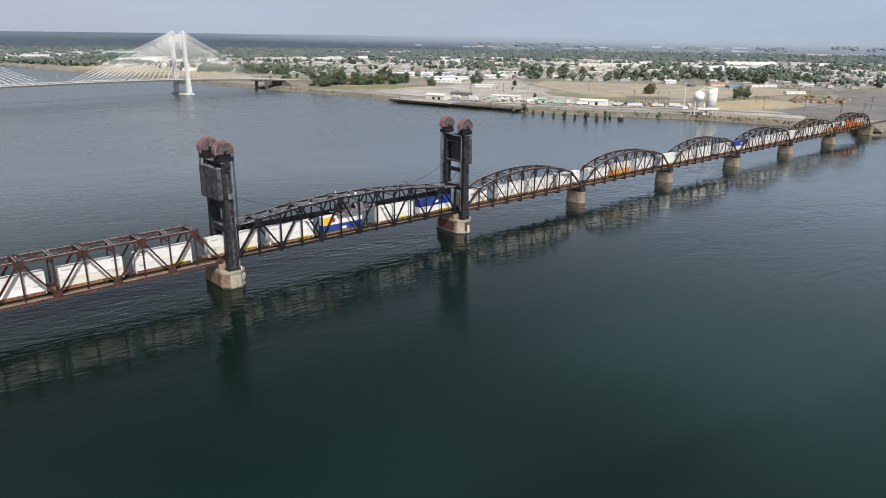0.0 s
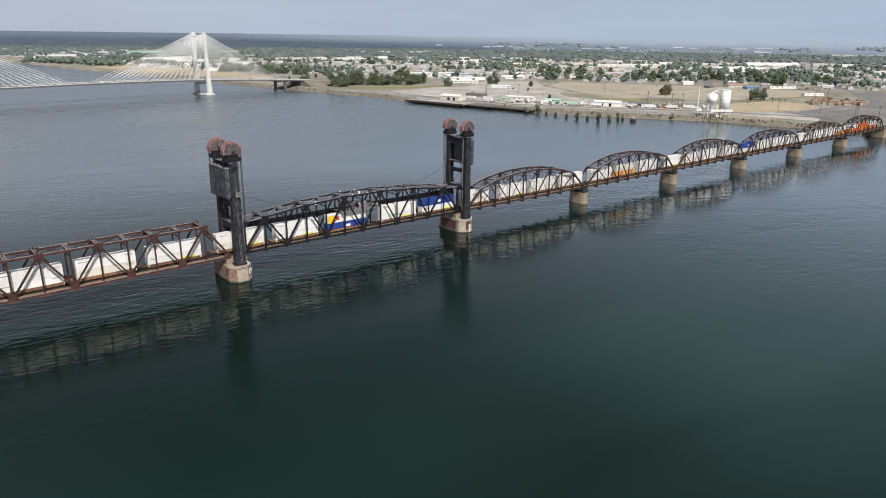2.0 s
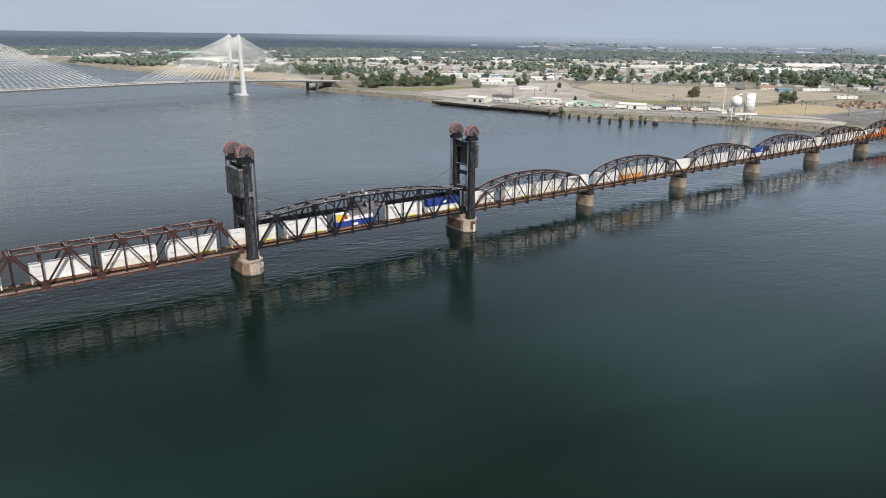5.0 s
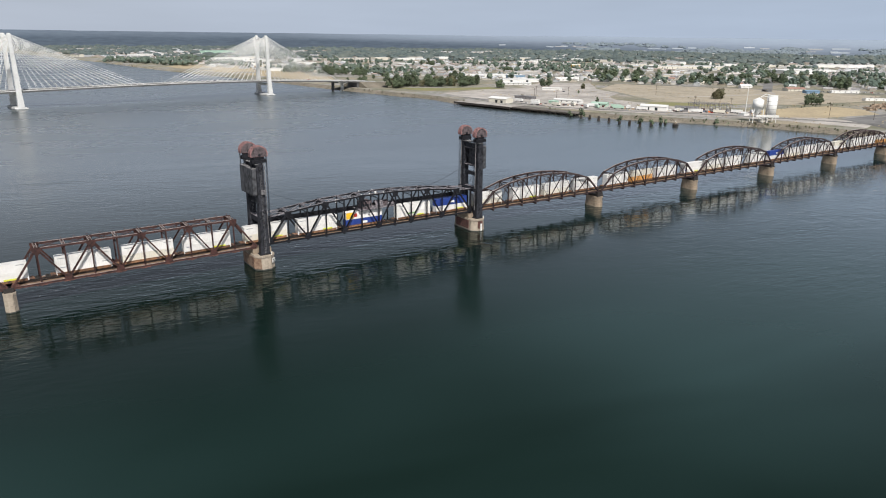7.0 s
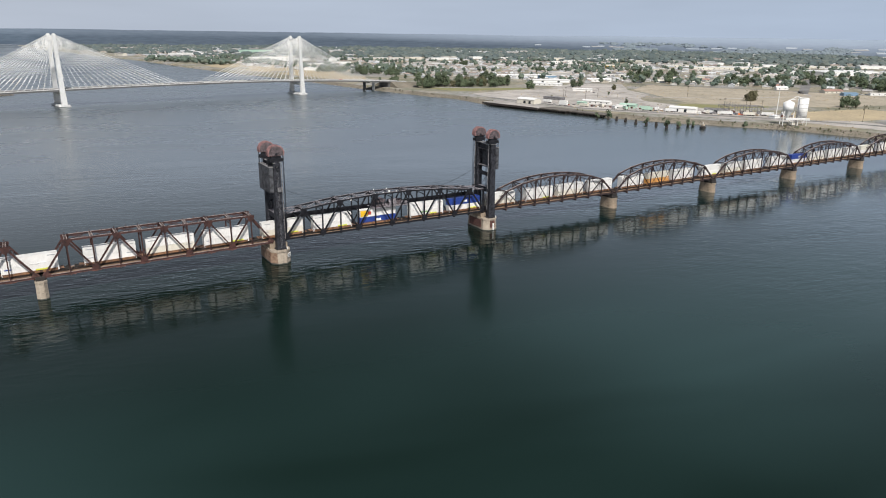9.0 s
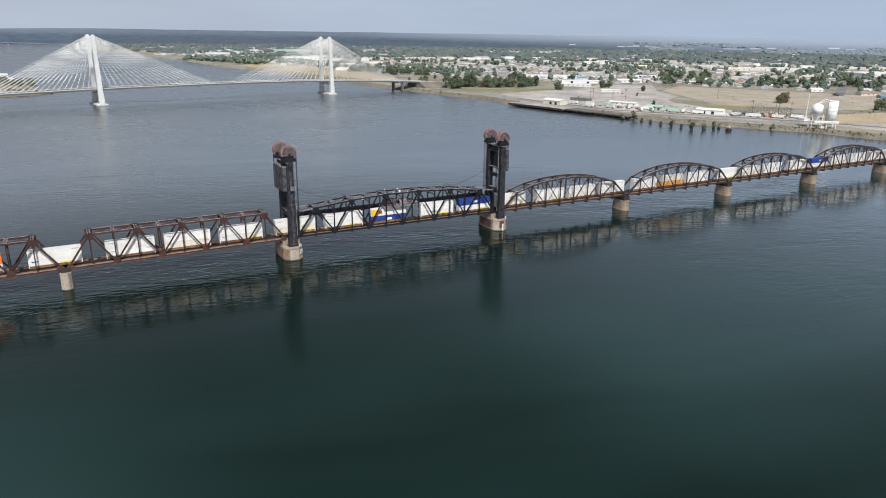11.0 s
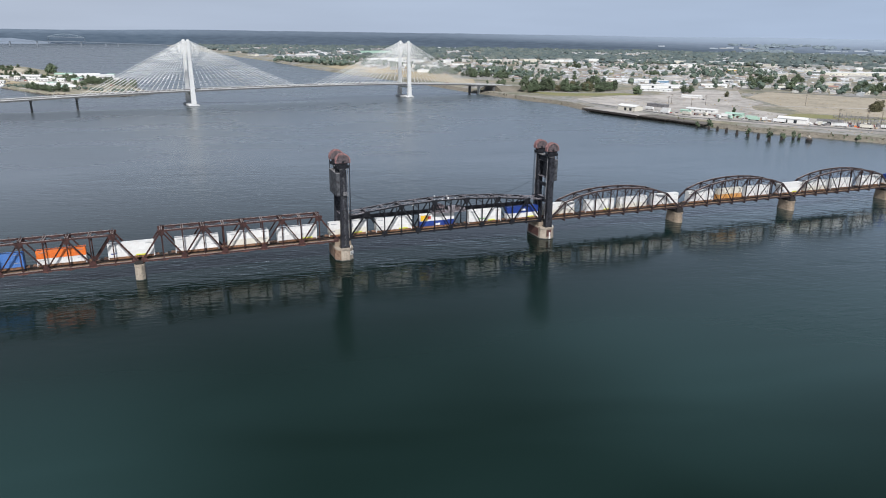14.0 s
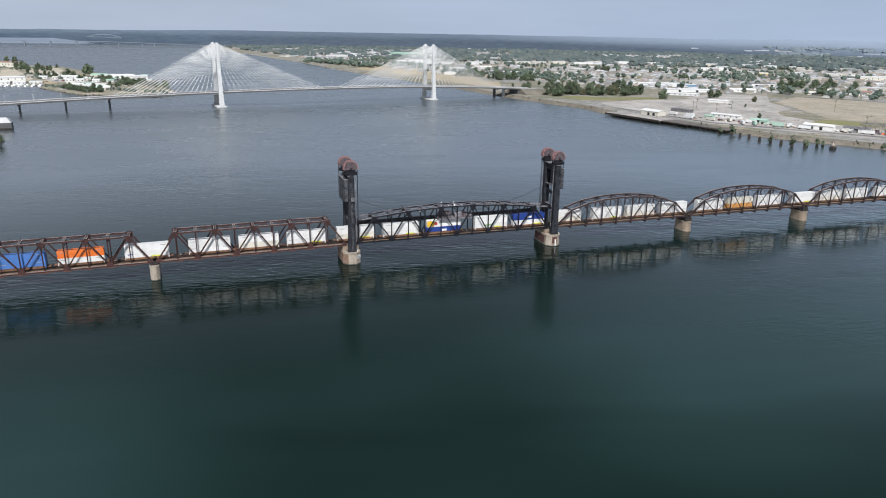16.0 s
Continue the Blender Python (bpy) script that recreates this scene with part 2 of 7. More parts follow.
TOWER_BLACK = material("scaling_black_tower_steel", (0.046, 0.048, 0.058), 0.65, 0.0, (0.004, 0.004, 0.006), 0.9, 2.6, 1.2, spec=0.25)
CLAD = material("counterweight_cladding", (0.085, 0.088, 0.097), 0.8, 0.0, (0.016, 0.016, 0.019), 0.4, 0.8, 1.0)
SHEAVE = material("dark_sheave_plate", (0.150, 0.115, 0.122), 0.75, 0.0, (0.012, 0.010, 0.011), 1.0, 2.4, 1.0)
GREY_STEEL = material("grey_weathered_steel", (0.27, 0.26, 0.26), 0.7, 0.1, (0.060, 0.058, 0.062), 0.5, 2.0, 1.0)
HOOD = material("faded_red_hood", (0.34, 0.175, 0.165), 0.8, 0.0, (0.07, 0.038, 0.038), 0.9, 2.4, 1.0)
WALK = material("tan_walkway_planks", (0.25, 0.165, 0.105), 0.9, 0.0, (0.075, 0.045, 0.032), 0.3, 1.5, 1.0)
SPAN_GREY = material("dark_violet_grey_steel", (0.29, 0.268, 0.285), 0.75, 0.0, (0.030, 0.026, 0.030), 0.6, 1.6, 1.0, spec=0.3)
RUST_STREAK = material("rust_streaked_concrete", (0.27, 0.19, 0.13), 0.9, 0.0, (0.115, 0.06, 0.04), 0.35, 1.2, 1.0)
TIE = material("creosoted_timber", (0.060, 0.047, 0.040), 0.95, 0.0, (0.028, 0.024, 0.022), 0.5, 3.0, 0.9, spread=0.3)
RAIL = material("rail_steel", (0.20, 0.15, 0.12), 0.45, 0.7, (0.10, 0.06, 0.05), 0.5, 3.0, 0.8)
CONCRETE = material("weathered_concrete", (0.40, 0.34, 0.27), 0.9, 0.0, (0.19, 0.155, 0.12), 0.25, 1.5, 0.9, bump=0.03)
STONE = material("tan_pier_masonry", (0.30, 0.235, 0.17), 0.92, 0.0, (0.15, 0.12, 0.09), 0.3, 1.4, 0.9, bump=0.04)
WET = material("wet_dark_concrete", (0.07, 0.065, 0.055), 0.5, 0.0, (0.03, 0.035, 0.03), 0.4, 2.0, 0.9)
WHITE = material("white_container_paint", (0.705, 0.695, 0.675), 0.5, 0.0, (0.56, 0.535, 0.50), 0.2, 0.9, 0.6, spread=0.08)
CREAM = material("cream_container_paint", (0.66, 0.625, 0.54), 0.5, 0.0, (0.46, 0.42, 0.34), 0.12, 0.35, 0.45)
BLUE = material("blue_container_paint", (0.020, 0.050, 0.25), 0.45, 0.0, (0.012, 0.03, 0.14), 0.12, 0.4, 0.6)
SKYBLUE = material("pale_blue_container_paint", (0.07, 0.18, 0.48), 0.45, 0.0, (0.05, 0.12, 0.30), 0.25, 1.6, 0.6)
OCHRE = material("ochre_container_paint", (0.62, 0.30, 0.075), 0.5, 0.0, (0.42, 0.20, 0.06), 0.25, 1.6, 0.6)
ORANGE = material("orange_container_paint", (0.75, 0.17, 0.02), 0.45, 0.0, (0.48, 0.10, 0.02), 0.25, 1.6, 0.6)
YELLOW = material("yellow_container_paint", (0.80, 0.48, 0.02), 0.45, 0.0, (0.55, 0.32, 0.02), 0.25, 1.6, 0.6)
MAROON = material("maroon_container_paint", (0.20, 0.018, 0.022), 0.45, 0.0, (0.12, 0.015, 0.018), 0.25, 1.6, 0.6)
LIME = material("lime_decal", (0.62, 0.66, 0.05), 0.5)
GREEN_DECAL = material("green_decal", (0.16, 0.35, 0.10), 0.5)
RED_DECAL = material("red_decal", (0.45, 0.05, 0.03), 0.5)
WELL = material("tan_well_car_paint", (0.26, 0.13, 0.06), 0.7, 0.0, (0.075, 0.042, 0.032), 0.35, 1.0, 1.0, spread=0.35)
GEAR = material("dark_running_gear", (0.035, 0.030, 0.028), 0.8, 0.3)
TOWER_WHITE = material("pale_bridge_concrete", (0.62, 0.62, 0.61), 0.8, 0.0, (0.45, 0.45, 0.44), 0.06, 0.6, 0.8)
DECK_GREY = material("bridge_deck_concrete", (0.60, 0.60, 0.59), 0.85, 0.0, (0.40, 0.40, 0.39), 0.06, 0.6, 0.8)
STAY = material("white_stay_pipe", (0.78, 0.78, 0.775), 0.5)
STAY_GOLD = material("cream_stay_pipe", (0.72, 0.695, 0.61), 0.5)
OLD_DECK = material("weathered_wharf_planks", (0.17, 0.15, 0.13), 0.95, 0.0, (0.06, 0.052, 0.045), 0.1, 1.0, 1.0)
TIMBER = material("dark_wharf_timber", (0.050, 0.040, 0.034), 0.95, 0.0, (0.02, 0.018, 0.017), 0.2, 1.5, 0.9)
ASPHALT = material("worn_asphalt", (0.205, 0.198, 0.190), 0.95, 0.0, (0.110, 0.106, 0.100), 0.02, 0.09, 1.0)
GRAVEL = material("pale_gravel", (0.475, 0.435, 0.395), 0.95, 0.0, (0.235, 0.218, 0.195), 0.025, 0.14, 1.0)
GOLD = material("golden_dry_grass", (0.45, 0.36, 0.225), 0.95, 0.0, (0.29, 0.24, 0.16), 0.03, 0.3, 0.9)
TAN_GRASS = material("tan_dry_grass", (0.41, 0.350, 0.268), 0.95, 0.0, (0.25, 0.222, 0.165), 0.03, 0.2, 1.0)
GREEN_GRASS = material("green_rough_grass", (0.17, 0.18, 0.065), 0.95, 0.0, (0.26, 0.22, 0.11), 0.02, 0.3, 0.9)
RIPRAP = material("riprap_stone", (0.24, 0.205, 0.17), 0.95, 0.0, (0.085, 0.075, 0.06), 0.25, 1.0, 0.9, bump=0.3)
BANK = material("stony_bank_earth", (0.225, 0.195, 0.155), 0.95, 0.0, (0.095, 0.088, 0.062), 0.06, 0.5, 1.0, bump=0.2)
BARK = material("bark", (0.10, 0.075, 0.055), 0.95)
LEAF = material("leaf_green", (0.118, 0.148, 0.082), 0.8, 0.0, (0.070, 0.096, 0.056), 0.3, 2.0, 0.9, spread=0.3)
LEAF_DRY = material("leaf_olive", (0.150, 0.140, 0.075), 0.85, 0.0, (0.08, 0.074, 0.04), 0.3, 2.0, 0.9, spread=0.2)
STEEL_WHITE = material("white_painted_metal", (0.75, 0.745, 0.725), 0.5, 0.0, (0.62, 0.59, 0.54), 0.08, 0.4, 0.5)
GLASS_DARK = material("dark_window_glass", (0.02, 0.025, 0.03), 0.15)
MINT = material("pale_green_metal", (0.42, 0.58, 0.47), 0.6, 0.0, (0.28, 0.40, 0.33), 0.1, 0.8, 0.7)
BLUE_METAL = material("blue_wall_metal", (0.19, 0.30, 0.42), 0.6)
# far bridges: the steel and concrete colours are tinted towards the haze
SKYBLUE_STEEL = material("hazed_blue_bridge_steel", (0.27, 0.33, 0.38), 0.7)
FAR_GREY = material("hazed_bridge_concrete", (0.20, 0.225, 0.26), 0.85)
TERRACOTTA = material("terracotta_roof", (0.37, 0.225, 0.175), 0.85, 0.0, (0.23, 0.145, 0.115), 0.1, 0.8, 0.8)
LOG = material("cut_timber", (0.40, 0.31, 0.225), 0.9, 0.0, (0.18, 0.125, 0.085), 0.3, 1.0, 0.9, spread=0.45)
RUBBER = material("black_rubber", (0.02, 0.02, 0.02), 0.9)
HILL = material("haze_tinted_wooded_plain", (0.258, 0.305, 0.372), 1.0, 0.0, (0.212, 0.254, 0.316), 0.003, 0.02, 0.9)
for node in HILL.node_tree.nodes:
    if node.type == "TEX_NOISE":
        stretch = HILL.node_tree.nodes.new("ShaderNodeMapping")
        stretch.inputs["Scale"].default_value = (1.0, 1.0, 5.0)
        HILL.node_tree.links.new(HILL.node_tree.nodes["Texture Coordinate"].outputs["Object"], stretch.inputs["Vector"])
        HILL.node_tree.links.new(stretch.outputs[0], node.inputs["Vector"])
# woods upstream thin out into fields down the valley; both tinted blue-grey for haze
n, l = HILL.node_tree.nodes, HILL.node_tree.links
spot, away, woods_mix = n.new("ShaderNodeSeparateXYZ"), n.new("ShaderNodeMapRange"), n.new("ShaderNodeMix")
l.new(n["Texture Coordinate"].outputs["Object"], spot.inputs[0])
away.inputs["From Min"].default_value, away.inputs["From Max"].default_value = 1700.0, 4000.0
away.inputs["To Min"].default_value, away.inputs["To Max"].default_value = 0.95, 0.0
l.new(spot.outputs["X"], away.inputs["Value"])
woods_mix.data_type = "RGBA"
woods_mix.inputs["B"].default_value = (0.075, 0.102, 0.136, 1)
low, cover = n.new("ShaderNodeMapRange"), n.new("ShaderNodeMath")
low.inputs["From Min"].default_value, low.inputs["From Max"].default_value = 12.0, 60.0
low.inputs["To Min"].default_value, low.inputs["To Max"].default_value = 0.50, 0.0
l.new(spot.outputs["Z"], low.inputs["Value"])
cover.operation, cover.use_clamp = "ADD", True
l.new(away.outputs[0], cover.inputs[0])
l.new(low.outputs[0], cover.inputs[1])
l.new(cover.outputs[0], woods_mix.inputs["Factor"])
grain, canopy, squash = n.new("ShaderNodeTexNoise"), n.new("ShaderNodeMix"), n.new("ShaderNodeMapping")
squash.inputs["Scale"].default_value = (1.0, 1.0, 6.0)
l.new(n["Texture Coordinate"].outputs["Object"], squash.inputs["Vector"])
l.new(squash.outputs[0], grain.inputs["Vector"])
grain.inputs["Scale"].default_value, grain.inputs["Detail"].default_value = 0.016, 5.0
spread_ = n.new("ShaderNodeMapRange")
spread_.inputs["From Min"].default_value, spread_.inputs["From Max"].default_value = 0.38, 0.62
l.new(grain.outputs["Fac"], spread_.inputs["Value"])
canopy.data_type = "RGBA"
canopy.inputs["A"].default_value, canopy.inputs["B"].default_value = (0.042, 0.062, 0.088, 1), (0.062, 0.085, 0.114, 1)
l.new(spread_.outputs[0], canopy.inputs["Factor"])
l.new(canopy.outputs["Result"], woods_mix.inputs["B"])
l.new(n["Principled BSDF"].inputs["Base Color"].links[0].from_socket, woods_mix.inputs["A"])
# haze painted in: the base colour pales up the rise
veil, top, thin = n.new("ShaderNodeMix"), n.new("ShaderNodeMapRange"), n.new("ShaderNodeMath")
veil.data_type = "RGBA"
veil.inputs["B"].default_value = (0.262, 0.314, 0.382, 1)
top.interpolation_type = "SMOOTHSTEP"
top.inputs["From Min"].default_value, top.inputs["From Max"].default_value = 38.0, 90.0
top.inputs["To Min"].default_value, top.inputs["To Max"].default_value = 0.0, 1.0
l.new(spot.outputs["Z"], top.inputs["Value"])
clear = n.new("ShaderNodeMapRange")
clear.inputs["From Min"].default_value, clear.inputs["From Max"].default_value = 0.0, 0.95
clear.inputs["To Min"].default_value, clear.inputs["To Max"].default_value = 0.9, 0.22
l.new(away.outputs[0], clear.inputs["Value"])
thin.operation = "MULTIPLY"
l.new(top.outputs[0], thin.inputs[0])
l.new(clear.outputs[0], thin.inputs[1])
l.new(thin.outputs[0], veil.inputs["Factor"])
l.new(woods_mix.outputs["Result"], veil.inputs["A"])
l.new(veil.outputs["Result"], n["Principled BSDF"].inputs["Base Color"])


# ---------------------------------------------------------------- mesh helpers
class Build:
    """Gathers corners and faces; done() makes one mesh."""
    def __init__(self):
        self.v, self.f = [], []

    def add(self, verts, faces):
        k = len(self.v)
        self.v += [tuple(p) for p in verts]
        self.f += [tuple(i + k for i in face) for face in faces]
        return self

    def box(self, x0, y0, z0, x1, y1, z1):
        v = [(x, y, z) for z in (z0, z1) for y in (y0, y1) for x in (x0, x1)]
        return self.add(v, BOX_FACES)

    def beam(self, p, q, w, h):
        """A bar from p to q; w across (level), h the other way."""
        p, q = Vector(p), Vector(q)
        a = (q - p).normalized()
        s = a.cross(Vector((0, 0, 1)))
        s = s.normalized() if s.length > 1e-4 else Vector((1, 0, 0))
        u = s.cross(a)
        v = [e + s * (i * w / 2) + u * (j * h / 2) for e in (p, q) for j in (-1, 1) for i in (-1, 1)]
        return self.add(v, BOX_FACES)

    def ibeam(self, p, q, w, h, t=0.06):
        """An I section: flanges on both sides of a web, in the plane of the truss (xz)."""
        p, q = Vector(p), Vector(q)
        a = (q - p).normalized()
        u = Vector((0, 1, 0))
        s = a.cross(u).normalized()
        for off in (-1, 1):
            self.slab(p, q, s, u, off * (h / 2 - t / 2), 0, t, w)
        return self.slab(p, q, s, u, 0, 0, h - 2 * t, t)

    def slab(self, p, q, s, u, ds, du, ws, wu):
        v = [e + s * (ds + i * ws / 2) + u * (du + j * wu / 2) for e in (p, q) for j in (-1, 1) for i in (-1, 1)]
        return self.add(v, BOX_FACES)

    def prism(self, outline, z0, z1, shrink=1.0, c=(0, 0)):
        """A standing prism over an outline; the top drawn in about c."""
        n = len(outline)
        top = [(c[0] + (x - c[0]) * shrink, c[1] + (y - c[1]) * shrink, z1) for x, y in outline]
        v = [(x, y, z0) for x, y in outline] + top
        return self.add(v, [tuple(range(n - 1, -1, -1)), tuple(range(n, 2 * n))] + [(i, (i + 1) % n, n + (i + 1) % n, n + i) for i in range(n)])

    def plate(self, outline, y0, y1):
        """A plate standing in the xz plane, between y0 and y1."""
        n = len(outline)
        v = [(x, y0, z) for x, z in outline] + [(x, y1, z) for x, z in outline]
        return self.add(v, [tuple(range(n)), tuple(range(2 * n - 1, n - 1, -1))] + [((i + 1) % n, i, n + i, n + (i + 1) % n) for i in range(n)])

    def tube(self, p, q, r, r2=None, n=6):
        p, q = Vector(p), Vector(q)
        r2 = r if r2 is None else r2
        a = (q - p).normalized()
        s = a.cross(Vector((0, 0, 1)))
        s = s.normalized() if s.length > 1e-4 else Vector((1, 0, 0))
        u = s.cross(a)
        ring = [(math.cos(2 * math.pi * i / n), math.sin(2 * math.pi * i / n)) for i in range(n)]
        v = [p + (s * c + u * d) * r for c, d in ring] + [q + (s * c + u * d) * r2 for c, d in ring]
        return self.add(v, [tuple(range(n)), tuple(range(2 * n - 1, n - 1, -1))] + [((i + 1) % n, i, n + i, n + (i + 1) % n) for i in range(n)])

    def done(self, name, mat, smooth=False):
        me = bpy.data.meshes.new(name)
        me.from_pydata(self.v, [], self.f)
        me.materials.append(mat)
        if smooth:
            me.shade_smooth()
        me.update()
        return me


BOX_FACES = [(0, 2, 3, 1), (4, 5, 7, 6), (0, 1, 5, 4), (2, 6, 7, 3), (0, 4, 6, 2), (1, 3, 7, 5)]


def thing(name, label, category, m=None, group="", kind=""):
    ob = new(name)
    ob.empty_display_size = 0.5
    if m is not None:
        ob.matrix_basis = m
    return tagged(ob, label, category, group, kind)


def part(name, build, mat, parent, label="", smooth=False):
    me = build.done(name, mat, smooth) if isinstance(build, Build) else build
    ob = new(name, me)
    ob.parent = parent
    return tagged(ob, label)


def structure(name, build, mat, label, category, kind="structure"):
    return tagged(new(name, build.done(name, mat)), label, category, "", kind)

# ---------------------------------------------------------------- river and land
SHORE = [(-1500, 900), (-300, 660), (-60, 588), (-16, 563), (10, 569), (47, 582), (97, 566), (138, 557), (193, 525), (254, 487), (311, 466), (400, 448), (467, 433),
         (550, 441), (600, 428), (650, 419), (700, 410), (750, 402), (810, 396), (1000, 378), (1327, 322), (1578, 290), (1916, 266), (2794, 143), (3600, 60), (4650, -60)]
PLATEAU = 4.2


def shore_x(y):
    return float(np.interp(y, [s[0] for s in SHORE], [s[1] for s in SHORE]))


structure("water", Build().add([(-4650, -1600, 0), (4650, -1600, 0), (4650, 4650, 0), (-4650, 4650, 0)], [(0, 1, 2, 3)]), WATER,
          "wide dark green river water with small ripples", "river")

RADIUS = 4650.0


def ridge_height(a):
    """Height of the far rise at the bearing a (degrees from +x towards +y)."""
    return 88 + 6 * noise.noise((a * 0.11, 3.0, 0)) + 3 * noise.noise((a * 0.6, 9.0, 0)) - 10 * max(0.0, min(1.0, (a - 88) / 14))


def from_view(x, y):
    """Moves a point, read off the camera's view at 6 m height, out from (-83, -196) along its ray to the plateau."""
    return -83 + 1.0267 * (x + 83), -196 + 1.0267 * (y + 196)


def ground_z(x, y):
    off = x - shore_x(y)
    z = float(np.interp(off, (-8, 0, 5, 11, 16, 5000), (-2.5, -0.1, 2.3, 3.7, PLATEAU, PLATEAU)))
    if off > 14 and (x > 1150 or y > 950):
        z += 0.5 * noise.noise((x * 0.012, y * 0.012, 0))
    return z


def build_land():
    b = Build()
    ys = [*range(-1500, -300, 150), *range(-300, -100, 40), *range(-100, 900, 8), *range(900, 2000, 50), *range(2000, 4150, 110), 4150]
    offs = [-8, 0, 2, 5, 8, 11, 16, 24, 40, 70, 110, 160, 230, 320, 450, 600, 800, 1050, 1350, 1700, 2000, 2300, 2600, 2850, 3100, 3350, 3600, 3850, 4200]
    for y in ys:
        for o in offs:
            jag = 1.2 * noise.noise((y * 0.11, 5.0, 0)) + 2.0 * noise.noise((y * 0.03, 2.0, 0)) if o < 20 else 0
            x = min(shore_x(y) + o + jag, math.sqrt(max(0.0, 4150.0 ** 2 - min(y, 4150) ** 2)) + o * 0.001)
            b.v.append((x, y, ground_z(x - jag, y)))
    n = len(offs)
    b.f = [(i * n + j, i * n + j + 1, (i + 1) * n + j + 1, (i + 1) * n + j) for i in range(len(ys) - 1) for j in range(n - 1)]
    return b


structure("ground", build_land(), LAND, "dry tan and green river plain running out to the horizon", "ground")


RISE = ((3880, -0.03), (4000, 0.03), (4150, 0.17), (4300, 0.38), (4450, 0.62), (4560, 0.82), (RADIUS, 1.0), (RADIUS + 40, 0.9))


def rise_point(a, r):
    """A point on the rise at the bearing a and the distance r."""
    k = float(np.interp(r, [q[0] for q in RISE], [q[1] for q in RISE]))
    return r * math.cos(radians(a)), r * math.sin(radians(a)), 3 + (ridge_height(a) - 3) * k


def far_rise(a0, a1):
    """The ring that stands in for the far plain, raised to the camera's horizon between two bearings."""
    b = Build()
    steps = [a0 + 0.8 * i for i in range(int((a1 - a0) / 0.8) + 1)]
    rings = RISE
    for r, k in rings:
        for a in steps:
            q = r if a < 84 else r + (4560 - r) * min(1.0, (a - 84) / 6) * 0.85
            b.v.append((q * math.cos(radians(a)), q * math.sin(radians(a)), 3 + (ridge_height(a) - 3) * k))
    n = len(steps)
    b.f = [(i * n + j + 1, i * n + j, (i + 1) * n + j, (i + 1) * n + j + 1) for i in range(len(rings) - 1) for j in range(n - 1)]
    return b


structure("far_hills", far_rise(-30, 134.8), HILL, "rise of woods and fields along the horizon, tinted blue-grey for haze", "hills")


def upper_reach():
    """A sheet sloping up the rise past the far bridge, laid to fit the river in the camera's view."""
    b = Build()
    steps = [96.5 + 0.5 * i for i in range(78)]
    for a in steps:
        wide = min(0.72, 0.72 * max(0.0, (a - 96.5) / 6.0) ** 1.6) + 0.03 * noise.noise((a * 0.7, 1.0, 0))
        for i in range(7):
            k = -0.03 + (wide + 0.03) * i / 6
            q = 4458 + (RADIUS - 4458) * max(0.0, k) - 8
            b.v.append((q * math.cos(radians(a)), q * math.sin(radians(a)), 3 + (ridge_height(a) - 3) * k))
    b.f = [(i * 7 + j, i * 7 + 7 + j, i * 7 + 8 + j, i * 7 + 1 + j) for i in range(len(steps) - 1) for j in range(6)]
    return b


# diffuse sheet: reflected sky and haze put into the base colour
FAR_WATER = material("sky_toned_far_water", (0.180, 0.214, 0.264), 0.6, 0.0, (0.160, 0.190, 0.236), 0.004, 0.03, 0.9)
structure("upper_river", upper_reach(), FAR_WATER, "upper reach of the river, sky and haze in its tone", "river")


def patch(name, outline, mat, label, category, lift=0.35):
    """A sheet of other ground laid on the plain; the outline goes round, placed from the camera's view."""
    bm = bmesh.new()
    vs = [bm.verts.new((*from_view(x, y), 0)) for x, y in outline]
    bm.faces.new(vs)
    bm.normal_update()
    bmesh.ops.triangulate(bm, faces=bm.faces[:], ngon_method="EAR_CLIP")
    bm.normal_update()
    bmesh.ops.reverse_faces(bm, faces=[f for f in bm.faces if f.normal.z < 0])
    for v in bm.verts:
        v.co.z = PLATEAU + lift
    me = bpy.data.meshes.new(name)
    bm.to_mesh(me)
    bm.free()
    me.materials.append(mat)
    return tagged(new(name, me), label, category, "", "structure")


# ---------------------------------------------------------------- railway bridge: trusses
HALF = 3.3      # half the distance between the trusses


def deck_parts(span, length, steel, plate):
    """Floor of one span: stringers, floor beams, ties, rails and walkways; local x from 0 to length."""
    for y in (-0.9, 0.9):
        part("stringer", Build().box(0.3, y - 0.18, 7.2, length - 0.3, y + 0.18, 8.2), steel, span)
    for y in (-0.75, 0.75):
        part("rail", Build().box(0, y - 0.07, 8.47, length, y + 0.07, 8.65), RAIL, span)
    ties = Build()
    x = 0.2
    while x < length - 0.2:
        ties.box(x, -1.5, 8.22, x + 0.25, 1.5, 8.46)
        x += 0.5
    tagged(part("tie_deck", ties, TIE, span, "dark creosoted bridge ties"), kind="stuff")
    for s in (-1, 1):
        part("walkway", Build().box(0.2, s * 2.3 - 0.72, 8.2, length - 0.2, s * 2.3 + 0.72, 8.28), WALK, span, "tan plank walkway")


def bent_bar(pts, w, h):
    """One bar of width w and depth h through the points, mitred at the bends."""
    b = Build()
    for x, y, z in pts:
        b.v += [(x, y - w / 2, z - h / 2), (x, y + w / 2, z - h / 2), (x, y + w / 2, z + h / 2), (x, y - w / 2, z + h / 2)]
    n = len(pts) - 1
    b.f = [(i * 4 + (j + 1) % 4, i * 4 + j, i * 4 + 4 + j, i * 4 + 4 + (j + 1) % 4) for i in range(n) for j in range(4)] + [(0, 1, 2, 3), (n * 4 + 3, n * 4 + 2, n * 4 + 1, n * 4)]
    return b


